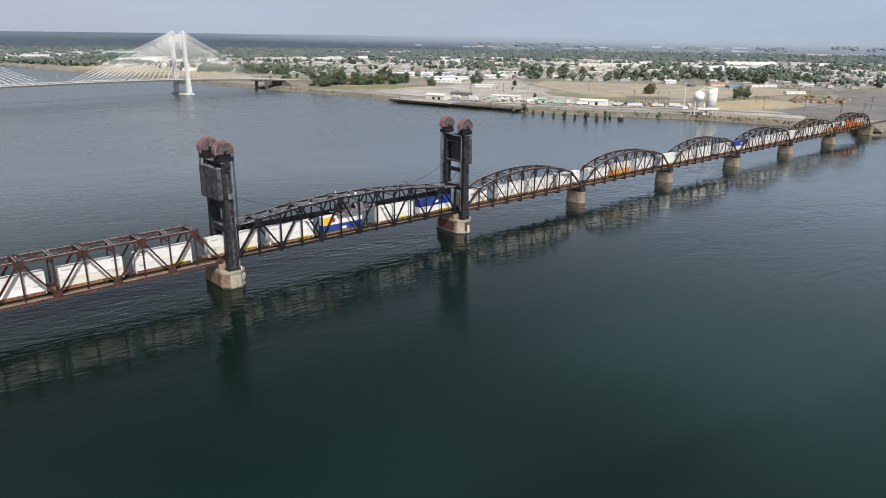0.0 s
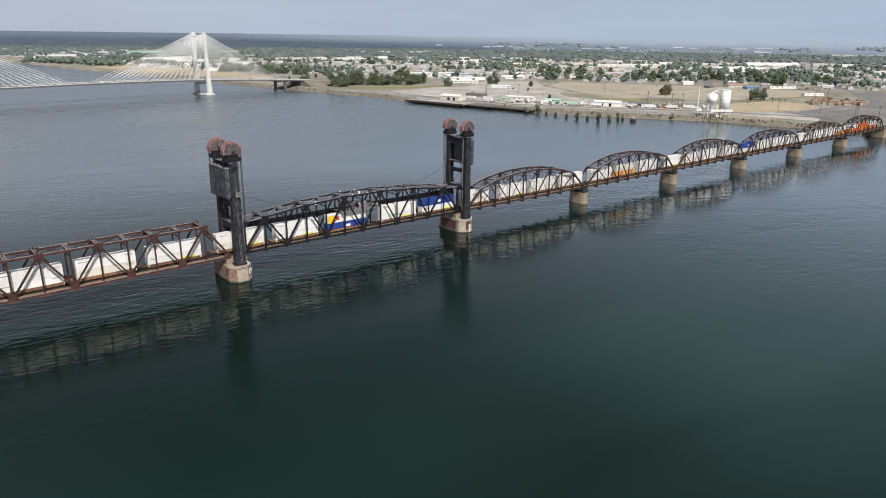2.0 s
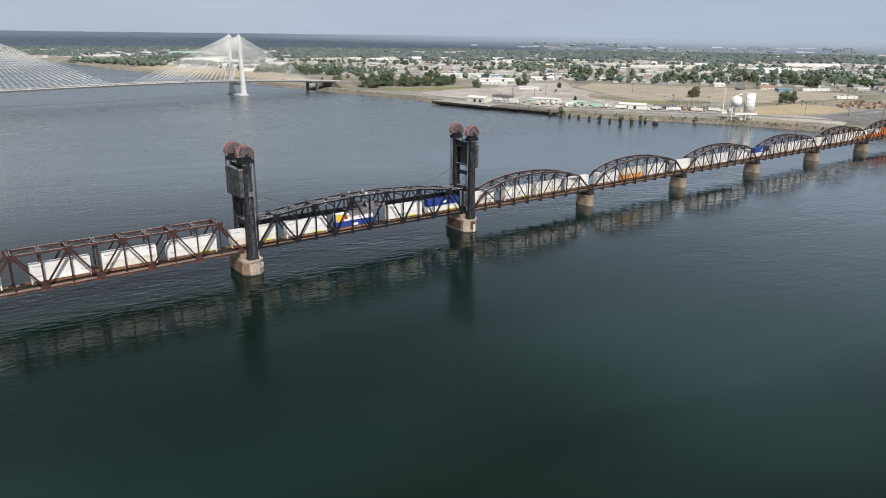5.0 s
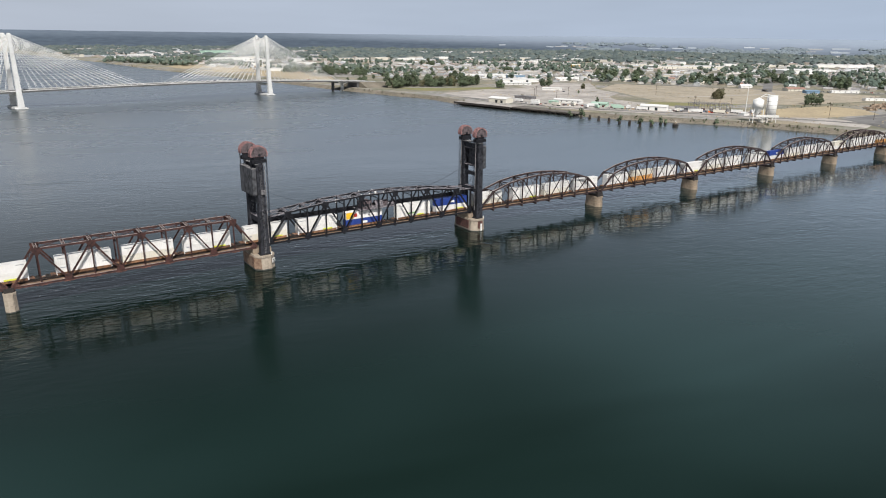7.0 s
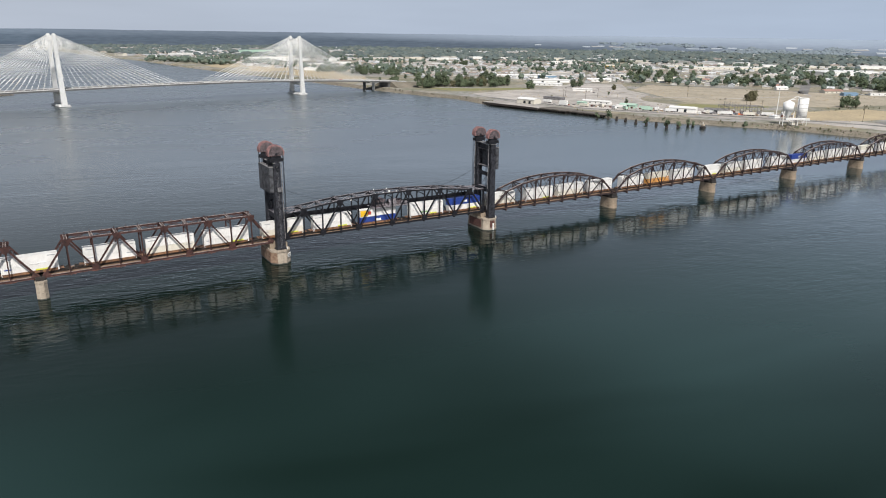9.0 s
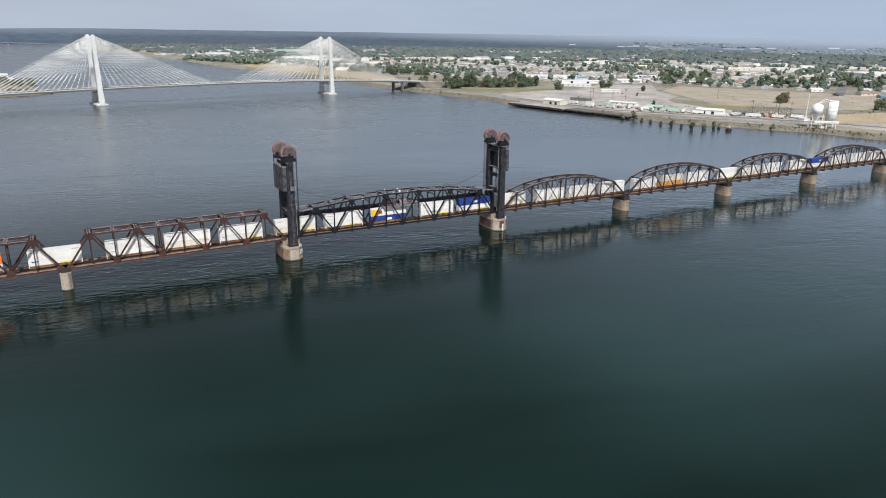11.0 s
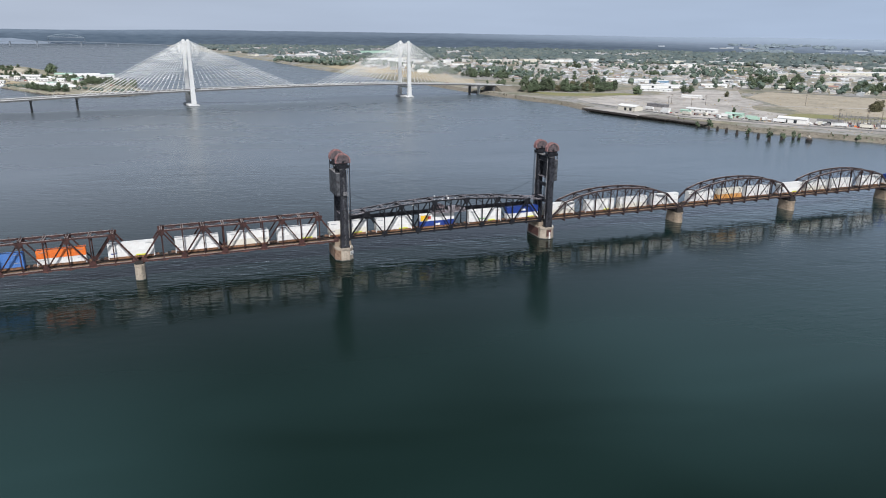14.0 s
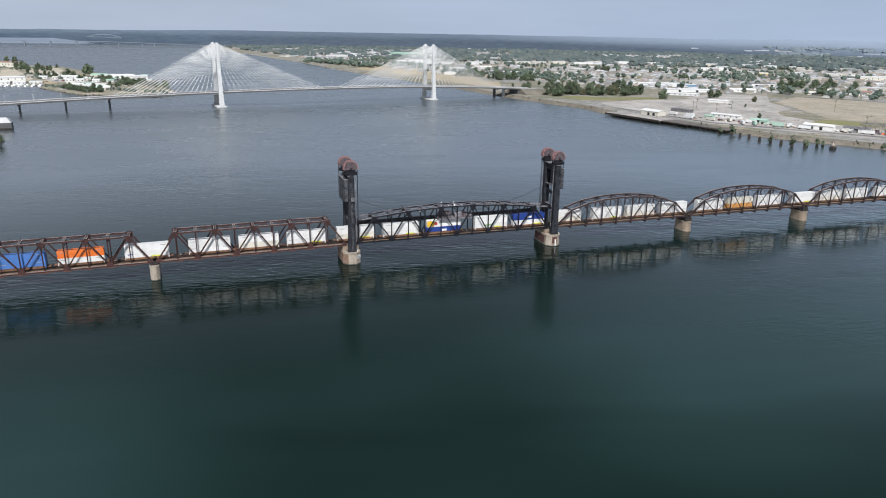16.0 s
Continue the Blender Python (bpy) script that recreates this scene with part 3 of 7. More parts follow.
def gusset(x, z, w, h, y, up):
    """A plate with cut corners at a node; up: it reaches upwards (1) or downwards (-1)."""
    c = 0.42
    o = [(x - w / 2, z - up * 0.35), (x + w / 2, z - up * 0.35), (x + w / 2, z + up * h * 0.25), (x + w * c * 0.45, z + up * h), (x - w * c * 0.45, z + up * h), (x - w / 2, z + up * h * 0.25)]
    return Build().plate(o, y - 0.26, y + 0.26)


def warren_span(name, label, length, panels, tops, zb, steel, plate, light, slim=False):
    """A through truss with verticals. tops: height of the top chord at each panel point (None at the ends of a sloping end post)."""
    span = thing(name, label, "truss bridge")
    p = length / panels
    for s in (-1, 1):
        y = s * HALF
        part("bottom_chord", Build().box(0.1, y - 0.3, zb - 0.6, length - 0.1, y + 0.3, zb - 0.08), steel, span)
        part("chord_flange", Build().box(0.1, y - 0.42, zb - 0.68, length - 0.1, y + 0.42, zb - 0.6), plate, span)
        if not slim:
            part("chord_cover", Build().box(0.1, y - 0.24, zb - 0.08, length - 0.1, y + 0.24, zb - 0.03), DUST_LIT, span, "dust-grey chord cover")
        part("top_chord", bent_bar([(i * p, y, tops[i]) for i in range(panels + 1) if tops[i] is not None], 0.62, 0.6), steel, span)
        # paler plate: the chord's sunlit upper edge put into the colour
        part("cover_plate", bent_bar([(i * p, y, tops[i] + 0.325) for i in range(panels + 1) if tops[i] is not None], 0.5, 0.05), light, span, "pale cover plate, sunlit chord edge in its tone")
        for i in range(0, panels, 2):
            up, down = i + 1, i + 2
            first, last = i == 0, down == panels
            for k, (a, b) in enumerate((((i * p, y, zb), (up * p, y, tops[up])), ((up * p, y, tops[up]), (down * p, y, zb)))):
                end = (first and k == 0) or (last and k == 1)
                m = Build().beam(a, b, 0.62, 0.58) if end else Build().ibeam(a, b, 0.42, 0.46 if 2 < i < panels - 3 else 0.55)
                part("end_post" if end else "diagonal", m, steel, span)
            part("gusset_plate", gusset(up * p, tops[up], 2.5, 2.0, y, -1), steel, span)
            if not last:
                part("gusset_plate", gusset(down * p, zb, 2.4, 1.5, y, 1), steel, span)
        for i in range(1, panels) if not slim else ():
            part("chord_splice", Build().box(i * p - 1.5, y - 0.42, zb - 0.92, i * p + 1.5, y + 0.42, zb - 0.69), plate, span)
        part("gusset_plate", gusset(0.6, zb, 2.4, 1.1, y, 1), plate, span)
        part("gusset_plate", gusset(length - 0.6, zb, 2.4, 1.1, y, 1), plate, span)
        for i in range(2, 2 * panels - 1) if not slim else ():
            x = i * p / 2
            part("stub_post", Build().beam((x, y, tops[1] + 0.3), (x, y, tops[1] + 1.15), 0.09, 0.09).box(x - 0.28, y - 0.05, tops[1] + 0.82, x + 0.28, y + 0.05, tops[1] + 0.92), steel, span)
        for i in range(1, panels):
            part("post" if i % 2 == 0 else "hanger", Build().ibeam((i * p, y, zb), (i * p, y, tops[i] - 0.25), 0.4, 0.38 if i % 2 else 0.42), steel, span)
    for i in range(1, panels):
        strut = Build().beam((i * p - 0.42, -HALF, tops[i] + 0.16), (i * p - 0.42, HALF, tops[i] + 0.16), 0.2, 0.3).beam((i * p + 0.42, -HALF, tops[i] + 0.16), (i * p + 0.42, HALF, tops[i] + 0.16), 0.2, 0.3)
        for k in (-2.6, -0.9, 0.9, 2.6):
            strut.box(i * p - 0.42, k - 0.15, tops[i] + 0.05, i * p + 0.42, k + 0.15, tops[i] + 0.14)
        part("top_strut", strut, light, span, "pale double strut")
        if i % 2 == 0:
            # sway frame: a lower strut with knee braces
            z = tops[i] - 1.9
            sway = Build().beam((i * p, -HALF, z), (i * p, HALF, z), 0.22, 0.22)
            for s in (-1, 1):
                sway.beam((i * p, s * HALF, z - 1.0), (i * p, s * (HALF - 1.1), z), 0.16, 0.16)
                sway.beam((i * p, s * HALF, tops[i] - 0.3), (i * p, 0, z), 0.12, 0.12)
            part("sway_frame", sway, steel, span)
        if i < panels - 1:
            for s in (-1, 1):
                part("lateral_brace", Build().beam((i * p, -s * HALF, tops[i] + 0.1), ((i + 1) * p, s * HALF, tops[i + 1] + 0.1), 0.24, 0.18), light if slim else steel, span)
    for i in (1, panels - 1):
        j = 0 if i == 1 else panels
        f = 0.72
        portal = Build()
        for k in (f, 0.98):
            x, z = j * p + (i - j) * p * k, zb + (tops[i] - zb) * k
            portal.beam((x, -HALF, z), (x, HALF, z), 0.3, 0.3)
        for s in (-1, 1):
            a, b = (j + (i - j) * f) * p, (j + (i - j) * 0.98) * p
            portal.beam((a, -s * HALF, zb + (tops[i] - zb) * f), (b, s * HALF, zb + (tops[i] - zb) * 0.98), 0.18, 0.18)
        part("portal_brace", portal, steel, span)
    for i in range(panels + 1):
        part("floor_beam", Build().box(i * p - 0.22, -HALF, zb - 1.3, i * p + 0.22, HALF, zb - 0.05), plate, span)
    deck_parts(span, length, steel, RUST_PLATE)
    return span


def arch_span(label, length):
    """A pin-connected truss with a polygonal top chord, nine panels."""
    span = thing("arch_truss_span", label, "truss bridge", group="arched spans of the railway bridge")
    zb, n = 8.0, 9
    p = length / n
    zt = [None, 15.6, 18.2, 19.5, 20.1, 20.1, 19.5, 18.2, 15.6, None]
    for s in (-1, 1):
        y = s * HALF
        part("bottom_chord", Build().box(0.1, y - 0.22, zb - 0.42, length - 0.1, y + 0.22, zb + 0.05), ARCH, span)
        part("top_chord", bent_bar([(i * p, y, zt[i]) for i in range(1, n)], 0.62, 0.72), ARCH, span)
        # the sunlit top of the arch, painted as a paler plate
        part("cover_plate", bent_bar([(i * p, y, zt[i] + 0.38) for i in range(1, n)], 0.44, 0.04), DUST_LIT, span, "pale cover plate, sunlit chord edge in its tone")
        part("end_post", Build().beam((0.2, y, zb), (p, y, zt[1]), 0.62, 0.70), ARCH, span)
        part("end_post", Build().beam((length - 0.2, y, zb), (length - p, y, zt[8]), 0.62, 0.70), ARCH, span)
        for i in range(1, n):
            part("post" if 1 < i < n - 1 else "hanger", Build().ibeam((i * p, y, zb), (i * p, y, zt[i]), 0.46, 0.46), ARCH, span)
        for i in range(1, 4):
            part("diagonal", Build().ibeam((i * p, y, zt[i]), ((i + 1) * p, y, zb), 0.36, 0.34), ARCH, span)
            part("diagonal", Build().ibeam((length - i * p, y, zt[i]), (length - (i + 1) * p, y, zb), 0.36, 0.34), ARCH, span)
            # thin counter ties that halve each panel
            part("counter_tie", Build().beam((i * p, y, zb), ((i + 1) * p, y, zt[i + 1]), 0.16, 0.16), ARCH, span)
            part("counter_tie", Build().beam((length - i * p, y, zb), (length - (i + 1) * p, y, zt[i + 1]), 0.16, 0.16), ARCH, span)
        part("diagonal", Build().beam((4 * p, y, zt[4]), (5 * p, y, zb), 0.16, 0.16), ARCH, span)
        part("diagonal", Build().beam((5 * p, y, zt[5]), (4 * p, y, zb), 0.16, 0.16), ARCH, span)
    for i in range(1, n):
        part("top_strut", Build().beam((i * p, -HALF, zt[i]), (i * p, HALF, zt[i]), 0.42, 0.42), ARCH, span)
        if 1 < i < n - 1:
            z = zt[i] - 2.0
            sway = Build().beam((i * p, -HALF, z), (i * p, HALF, z), 0.2, 0.2)
            for s in (-1, 1):
                sway.beam((i * p, -s * HALF, z), (i * p, s * HALF, zt[i] - 0.2), 0.13, 0.13)
                sway.beam((i * p, s * HALF, z - 1.0), (i * p, s * (HALF - 1.0), z), 0.13, 0.13)
            part("sway_frame", sway, ARCH, span)
        if i < n - 1:
            for s in (-1, 1):
                part("lateral_brace", Build().beam((i * p, -s * HALF, zt[i]), ((i + 1) * p, s * HALF, zt[i + 1]), 0.13, 0.13), ARCH, span)
    for j, i in ((0, 1), (n, n - 1)):
        for k in (0.72, 0.99):
            x, z = (j + (i - j) * k) * p, zb + (zt[i] - zb) * k
            part("portal_strut", Build().beam((x, -HALF, z), (x, HALF, z), 0.26, 0.26), ARCH, span)
        for m in range(6):
            y0, y1 = -HALF + m * HALF / 3, -HALF + (m + 1) * HALF / 3
            k0, k1 = (0.72, 0.99) if m % 2 else (0.99, 0.72)
            part("portal_lacing", Build().beam(((j + (i - j) * k0) * p, y0, zb + (zt[i] - zb) * k0), ((j + (i - j) * k1) * p, y1, zb + (zt[i] - zb) * k1), 0.13, 0.13), ARCH, span)
    for i in range(n + 1):
        x = min(max(i * p, 0.3), length - 0.3)
        part("floor_beam", Build().box(x - 0.2, -HALF - 0.5, zb - 1.25, x + 0.2, HALF + 0.5, zb - 0.1), ARCH, span)
    deck_parts(span, length, ARCH, RUST_PLATE)
    return span


TOP_FLAT = [None] + [19.05] * 9 + [None]
west = warren_span("flat_truss_span", "rust-brown riveted through truss span with flat top chord", 75.3, 10, TOP_FLAT, 8.35, RUST, RUST_PLATE, DUST_LIT)
west["group"] = "flat spans of the railway bridge"
# the west spans are tilted down from the lift span to fit the camera's view
FALL = 0.0075


def track_drop(x):
    return 0.0 if x > -2 else -0.2 + FALL * (x + 2)


west.matrix_basis = pose(-76.3, 0, track_drop(-76.3), 0, -math.degrees(FALL), 0)
copy_thing(west, pose(-153.5, 0, track_drop(-153.5), 0, -math.degrees(FALL), 0))

TOP_LIFT = [None, 18.9, 19.75, 20.6, 21.0, 21.4, 21.4, 21.4, 21.0, 20.6, 19.75, 18.9, None]
lift = warren_span("lift_span", "black weathered vertical-lift truss span with a shallow curved top", 91.8, 12, TOP_LIFT, 8.5, BLACK, BLACK, SPAN_GREY, True)
lift.matrix_basis = pose(4.1, 0, 0)
for k in (0, 1):
    x0, x1 = (0.0, 7.65) if k == 0 else (91.8, 91.8 - 7.65)
    for s in (-1, 1):
        part("end_strut", Build().beam((x0, s * HALF, 18.3), (x1, s * HALF, 18.9), 0.4, 0.4), SPAN_GREY, lift)
        part("end_upright", Build().beam((x0 + (0.4 if k == 0 else -0.4), s * HALF, 8.5), (x0 + (0.4 if k == 0 else -0.4), s * HALF, 18.3), 0.7, 0.5), BLACK, lift)
        part("lateral_brace", Build().beam((x0, -s * HALF, 18.35), (x1, s * HALF, 18.95), 0.24, 0.18), SPAN_GREY, lift)
    part("lifting_girder", Build().box(min(x0, x0) - 0.5, -5.6, 17.4, x0 + 0.5, 5.6, 18.6), BLACK, lift)
part("catwalk", Build().box(2.0, 3.75, 14.1, 89.8, 4.85, 14.35).box(2.0, 4.7, 14.35, 89.8, 4.85, 15.9), BLACK, lift, "black service catwalk along the truss")
# machinery house and deck on the top of the lift span
part("machinery_floor", Build().box(37.5, -3.0, 15.5, 53.5, 3.0, 15.7), SPAN_GREY, lift)
part("machinery_house", Build().box(39.0, -1.6, 15.7, 43.6, 2.2, 18.3).prism([(38.8, -1.8), (43.8, -1.8), (43.8, 2.4), (38.8, 2.4)], 18.3, 18.9, 0.6, (41.3, 0.3)), SHEAVE, lift, "dull maroon-grey sheet-metal machinery house")
part("motor_cover", Build().box(45.2, -1.9, 15.7, 48.6, 0.6, 17.3).tube((45.2, -0.65, 17.3), (48.6, -0.65, 17.3), 1.1, n=10), SPAN_GREY, lift, "rounded grey motor cover")
part("gear_case", Build().box(49.4, -0.8, 15.7, 51.6, 1.8, 17.0).tube((49.4, 0.5, 16.9), (51.6, 0.5, 16.9), 0.9, n=10), SHEAVE, lift, "dark gear case")
for k in range(4):
    part("house_window", Build().box(39.4 + k * 1.1, -1.68, 16.7, 40.0 + k * 1.1, -1.58, 17.6), GLASS_DARK, lift)
hr = Build()
for i in range(9):
    hr.beam((38.6 + i * 1.85, -2.9, 15.7), (38.6 + i * 1.85, -2.9, 16.8), 0.08, 0.08)
hr.beam((38.6, -2.9, 16.8), (53.4, -2.9, 16.8), 0.08, 0.08)
part("handrail", hr, SPAN_GREY, lift)
part("winch_drum", Build().tube((50.5, -2.2, 16.6), (53, -2.2, 16.6), 0.7, n=10), SPAN_GREY, lift)
part("signal_lamp", Build().box(44.2, -3.3, 21.75, 44.8, -2.7, 22.5), STEEL_WHITE, lift, "white navigation lamp housing")
for k, (x, y, h) in enumerate(((40.5, 3.2, 0.5), (41.8, -3.2, 0.35), (46.5, 3.2, 0.4), (48.0, -3.2, 0.3), (38.2, -3.1, 0.3))):
    part("insulator", Build().tube((x, y, 21.7), (x, y, 21.8 + h), 0.16, 0.1, 8), STEEL_WHITE, lift, "small white insulator")
part("signal_lamp", Build().box(30.0, 2.8, 18.6, 31.0, 3.4, 19.8), STEEL_WHITE, lift, "white equipment cabinet")
for x in (21.5, 70.0):
    part("davit", Build().beam((x, 0, 21.2), (x, 0, 22.0), 0.14, 0.14).beam((x, 0, 22.0), (x - 1.8, 0, 23.0), 0.12, 0.12), BLACK, lift)

spans = arch_span("dark brown pin-connected truss span with an arched top chord", 76.2)
spans.matrix_basis = pose(100.1, 0, 0)
for i in range(1, 6):
    copy_thing(spans, pose(100.1 + 77.5 * i, 0, 0))

# ---------------------------------------------------------------- railway bridge: lift towers
def lift_tower(m, label):
    """Two steel columns with rope sheaves under hoods and a hanging counterweight on the side away from the lift span (local -x)."""
    tower = thing("lift_tower", label, "bridge tower", m, "lift towers")
    for s in (-1, 1):
        y = s * 5.2
        col = Build()
        v = []
        for z, w, d in ((5.6, 1.62, 1.35), (12, 1.5, 1.2), (20, 1.35, 1.1), (38.6, 1.28, 1.0)):
            v += [(-w, y - d, z), (w, y - d, z), (w, y + d, z), (-w, y + d, z)]
        f = [(3, 2, 1, 0), (12, 13, 14, 15)] + [(k * 4 + i, k * 4 + (i + 1) % 4, k * 4 + 4 + (i + 1) % 4, k * 4 + 4 + i) for k in range(3) for i in range(4)]
        part("column", col.add(v, f), TOWER_BLACK, tower)
        for z in range(8, 38, 2):
            w = float(np.interp(z, (5.6, 12, 20, 38.6), (1.62, 1.5, 1.35, 1.28)))
            d = float(np.interp(z, (5.6, 12, 20, 38.6), (1.35, 1.2, 1.1, 1.0)))
            part("stiffener", Build().box(-w - 0.05, y - d - 0.05, z, w + 0.05, y + d + 0.05, z + 0.14), TOWER_BLACK, tower)
        part("base_plate", Build().box(-2.1, y - 1.7, 5.3, 2.1, y + 1.7, 5.7), BLACK, tower)
        part("bearing_block", Build().box(-2.6, y - 1.15, 38.6, 2.6, y + 1.15, 39.7), BLACK, tower)
        part("bearing_stand", Build().box(-0.7, y - 1.5, 36.8, 0.7, y - 1.0, 38.6).box(-0.45, y - 1.7, 35.6, 0.45, y - 1.1, 36.4), TOWER_BLACK, tower)
        # hood: half a drum with a short skirt and a flat foot, its rim proud of the side plates
        ring = [(3.1 * math.cos(radians(11.25 * i)), 41.55 + 3.1 * math.sin(radians(11.25 * i))) for i in range(17)]
        part("sheave_hood", Build().plate([(3.02, 40.75)] + ring + [(-3.02, 40.75)], y - 1.15, y + 1.15), HOOD, tower, "faded red sheave hood")
        part("bearing_pedestal", Build().box(-1.9, y - 0.85, 39.7, 1.9, y + 0.85, 40.75), BLACK, tower)
        for side in (-1, 1):
            o = y + side * 1.15
            face = [(2.72 * math.cos(radians(11.25 * i)), 41.5 + 2.72 * math.sin(radians(11.25 * i))) for i in range(17)]
            part("sheave_face", Build().plate([(2.72, 40.85)] + face + [(-2.72, 40.85)], o - 0.06, o + 0.06), SHEAVE, tower, "dark streaked sheave side plate")
            part("axle_cap", Build().tube((0, o - 0.2, 41.3), (0, o + 0.2, 41.3), 0.5, n=12), BLACK, tower)
            for k in range(5):
                q = -2.0 + k
                part("stiffener", Build().box(q - 0.07, o + side * 0.07 - 0.05, 40.9, q + 0.07, o + side * 0.07 + 0.05, 41.5 + math.sqrt(2.6 ** 2 - q * q)), SHEAVE, tower)
        for k in (-0.5, 0.0, 0.5):
            part("hoist_rope", Build().beam((2.85, y + k, 18.4), (2.85, y + k, 41.5), 0.09, 0.09), BLACK, tower)
            part("hoist_rope", Build().beam((-2.85, y + k, 36.8), (-2.85, y + k, 41.5), 0.09, 0.09), BLACK, tower)
        guide = Build().beam((2.0, y, 9), (2.0, y, 38.6), 0.2, 0.3)
        part("guide_rail", guide, GREY_STEEL, tower)
        lad = Build()
        for o in (-0.25, 0.25):
            lad.beam((o, y - 1.6, 6), (o, y - 1.35, 38.5), 0.05, 0.05)
        for k in range(64):
            lad.beam((-0.25, y - 1.6 + 0.0039 * k, 6.3 + k * 0.5), (0.25, y - 1.6 + 0.0039 * k, 6.3 + k * 0.5), 0.04, 0.04)
        part("ladder", lad, GREY_STEEL, tower)
    for z, h, d in ((36.4, 1.9, 0.7), (17.6, 1.9, 0.8), (24.5, 1.4, 0.6)):
        part("cross_girder", Build().box(-d, -4.3, z - h / 2, d, 4.3, z + h / 2), TOWER_BLACK, tower)
    for z in (35.4, 28.0, 18.6):
        part("girder_flange", Build().box(-0.95, -4.3, z, 0.95, 4.3, z + 0.16), SPAN_GREY, tower, "pale girder flange")
    part("top_platform", Build().box(-1.6, -6.6, 38.1, 1.6, 6.6, 38.25), GREY_STEEL, tower)
    cw = part("counterweight", Build().box(-2.95, -5.9, 27.3, -1.4, 5.9, 36.5), CLAD, tower, "black steel-clad concrete counterweight")
    for y in (-5.9, -2.0, 2.0, 5.9):
        part("edge_angle", Build().box(-3.02, y - 0.1, 27.25, -2.94, y + 0.1, 36.55), BLACK, cw)
    part("counterweight_top", Build().box(-3.05, -6.0, 36.55, -1.35, 6.0, 36.8), GREY_STEEL, cw, "weathered grey counterweight lid")
    part("counterweight_foot", Build().box(-3.0, -5.95, 27.05, -1.38, 5.95, 27.28), BLACK, cw)
    for y in (-4.2, -1.4, 1.4, 4.2):
        part("hanger_rod", Build().beam((-2.2, y, 36.8), (-2.2, y, 40.6), 0.14, 0.14), BLACK, cw)
    part("brace_rod", Build().beam((-0.9, -4.2, 18.5), (-0.9, 4.2, 27.5), 0.12, 0.12), BLACK, tower)
    part("equipment_box", Build().box(-0.3, -7.2, 27.5, 1.2, -6.35, 29.0), GREY_STEEL, tower)
    part("service_cable", Build().beam((2.2, -4.2, 26.0), (3.0, -4.0, 20.0), 0.08, 0.08), BLACK, tower)
    return tower


lift_tower(pose(1.35, 0, 0), "black steel lift tower with faded red sheave hoods")
lift_tower(pose(98.35, 0, 0, 0, 0, 180), "black steel lift tower, red sheave hoods, nearer the far bank")

def slack_wire(name, a, b, sag, label):
    """A hanging wire, swept through eleven points."""
    w = Build()
    pts = [Vector(a).lerp(Vector(b), i / 10) - Vector((0, 0, sag * 4 * (i / 10) * (1 - i / 10))) for i in range(11)]
    for p in pts:
        w.v += [(p.x, p.y - 0.045, p.z - 0.045), (p.x, p.y + 0.045, p.z - 0.045), (p.x, p.y + 0.045, p.z + 0.045), (p.x, p.y - 0.045, p.z + 0.045)]
    w.f = [(i * 4 + j, i * 4 + (j + 1) % 4, i * 4 + 4 + (j + 1) % 4, i * 4 + 4 + j) for i in range(10) for j in range(4)] + [(3, 2, 1, 0), (40, 41, 42, 43)]
    return tagged(new(name, w.done(name, BLACK)), label, "cable")


slack_wire("control_cable", (3.2, -3.0, 28.0), (48, 0, 22.5), 4.5, "slack black control cable from the lift tower")
slack_wire("control_cable", (97.0, 3.0, 28.0), (52, 0, 22.5), 4.5, "slack black control cable from the lift tower")

# ---------------------------------------------------------------- railway bridge: piers
def pier(name, x, half_x, half_y, cut, top, mat, label, taper=0.9, group="bridge piers"):
    o = [(-half_x, -half_y + cut), (-half_x + cut, -half_y), (half_x - cut, -half_y), (half_x, -half_y + cut),
         (half_x, half_y - cut), (half_x - cut, half_y), (-half_x + cut, half_y), (-half_x, half_y - cut)]
    ob = thing(name, label, "bridge pier", pose(x, 0, 0), group)
    part("shaft", Build().prism(o, -3, top - 0.7, taper), mat, ob)
    big = [(a * taper * 1.05, b * taper * 1.04) for a, b in o]
    part("cap", Build().prism(big, top - 0.7, top), mat, ob)
    part("tide_mark", Build().prism([(a * 1.012, b * 1.012) for a, b in o], -2.9, 0.35, 0.99), WET, ob, "dark wet band at the waterline")
    return ob


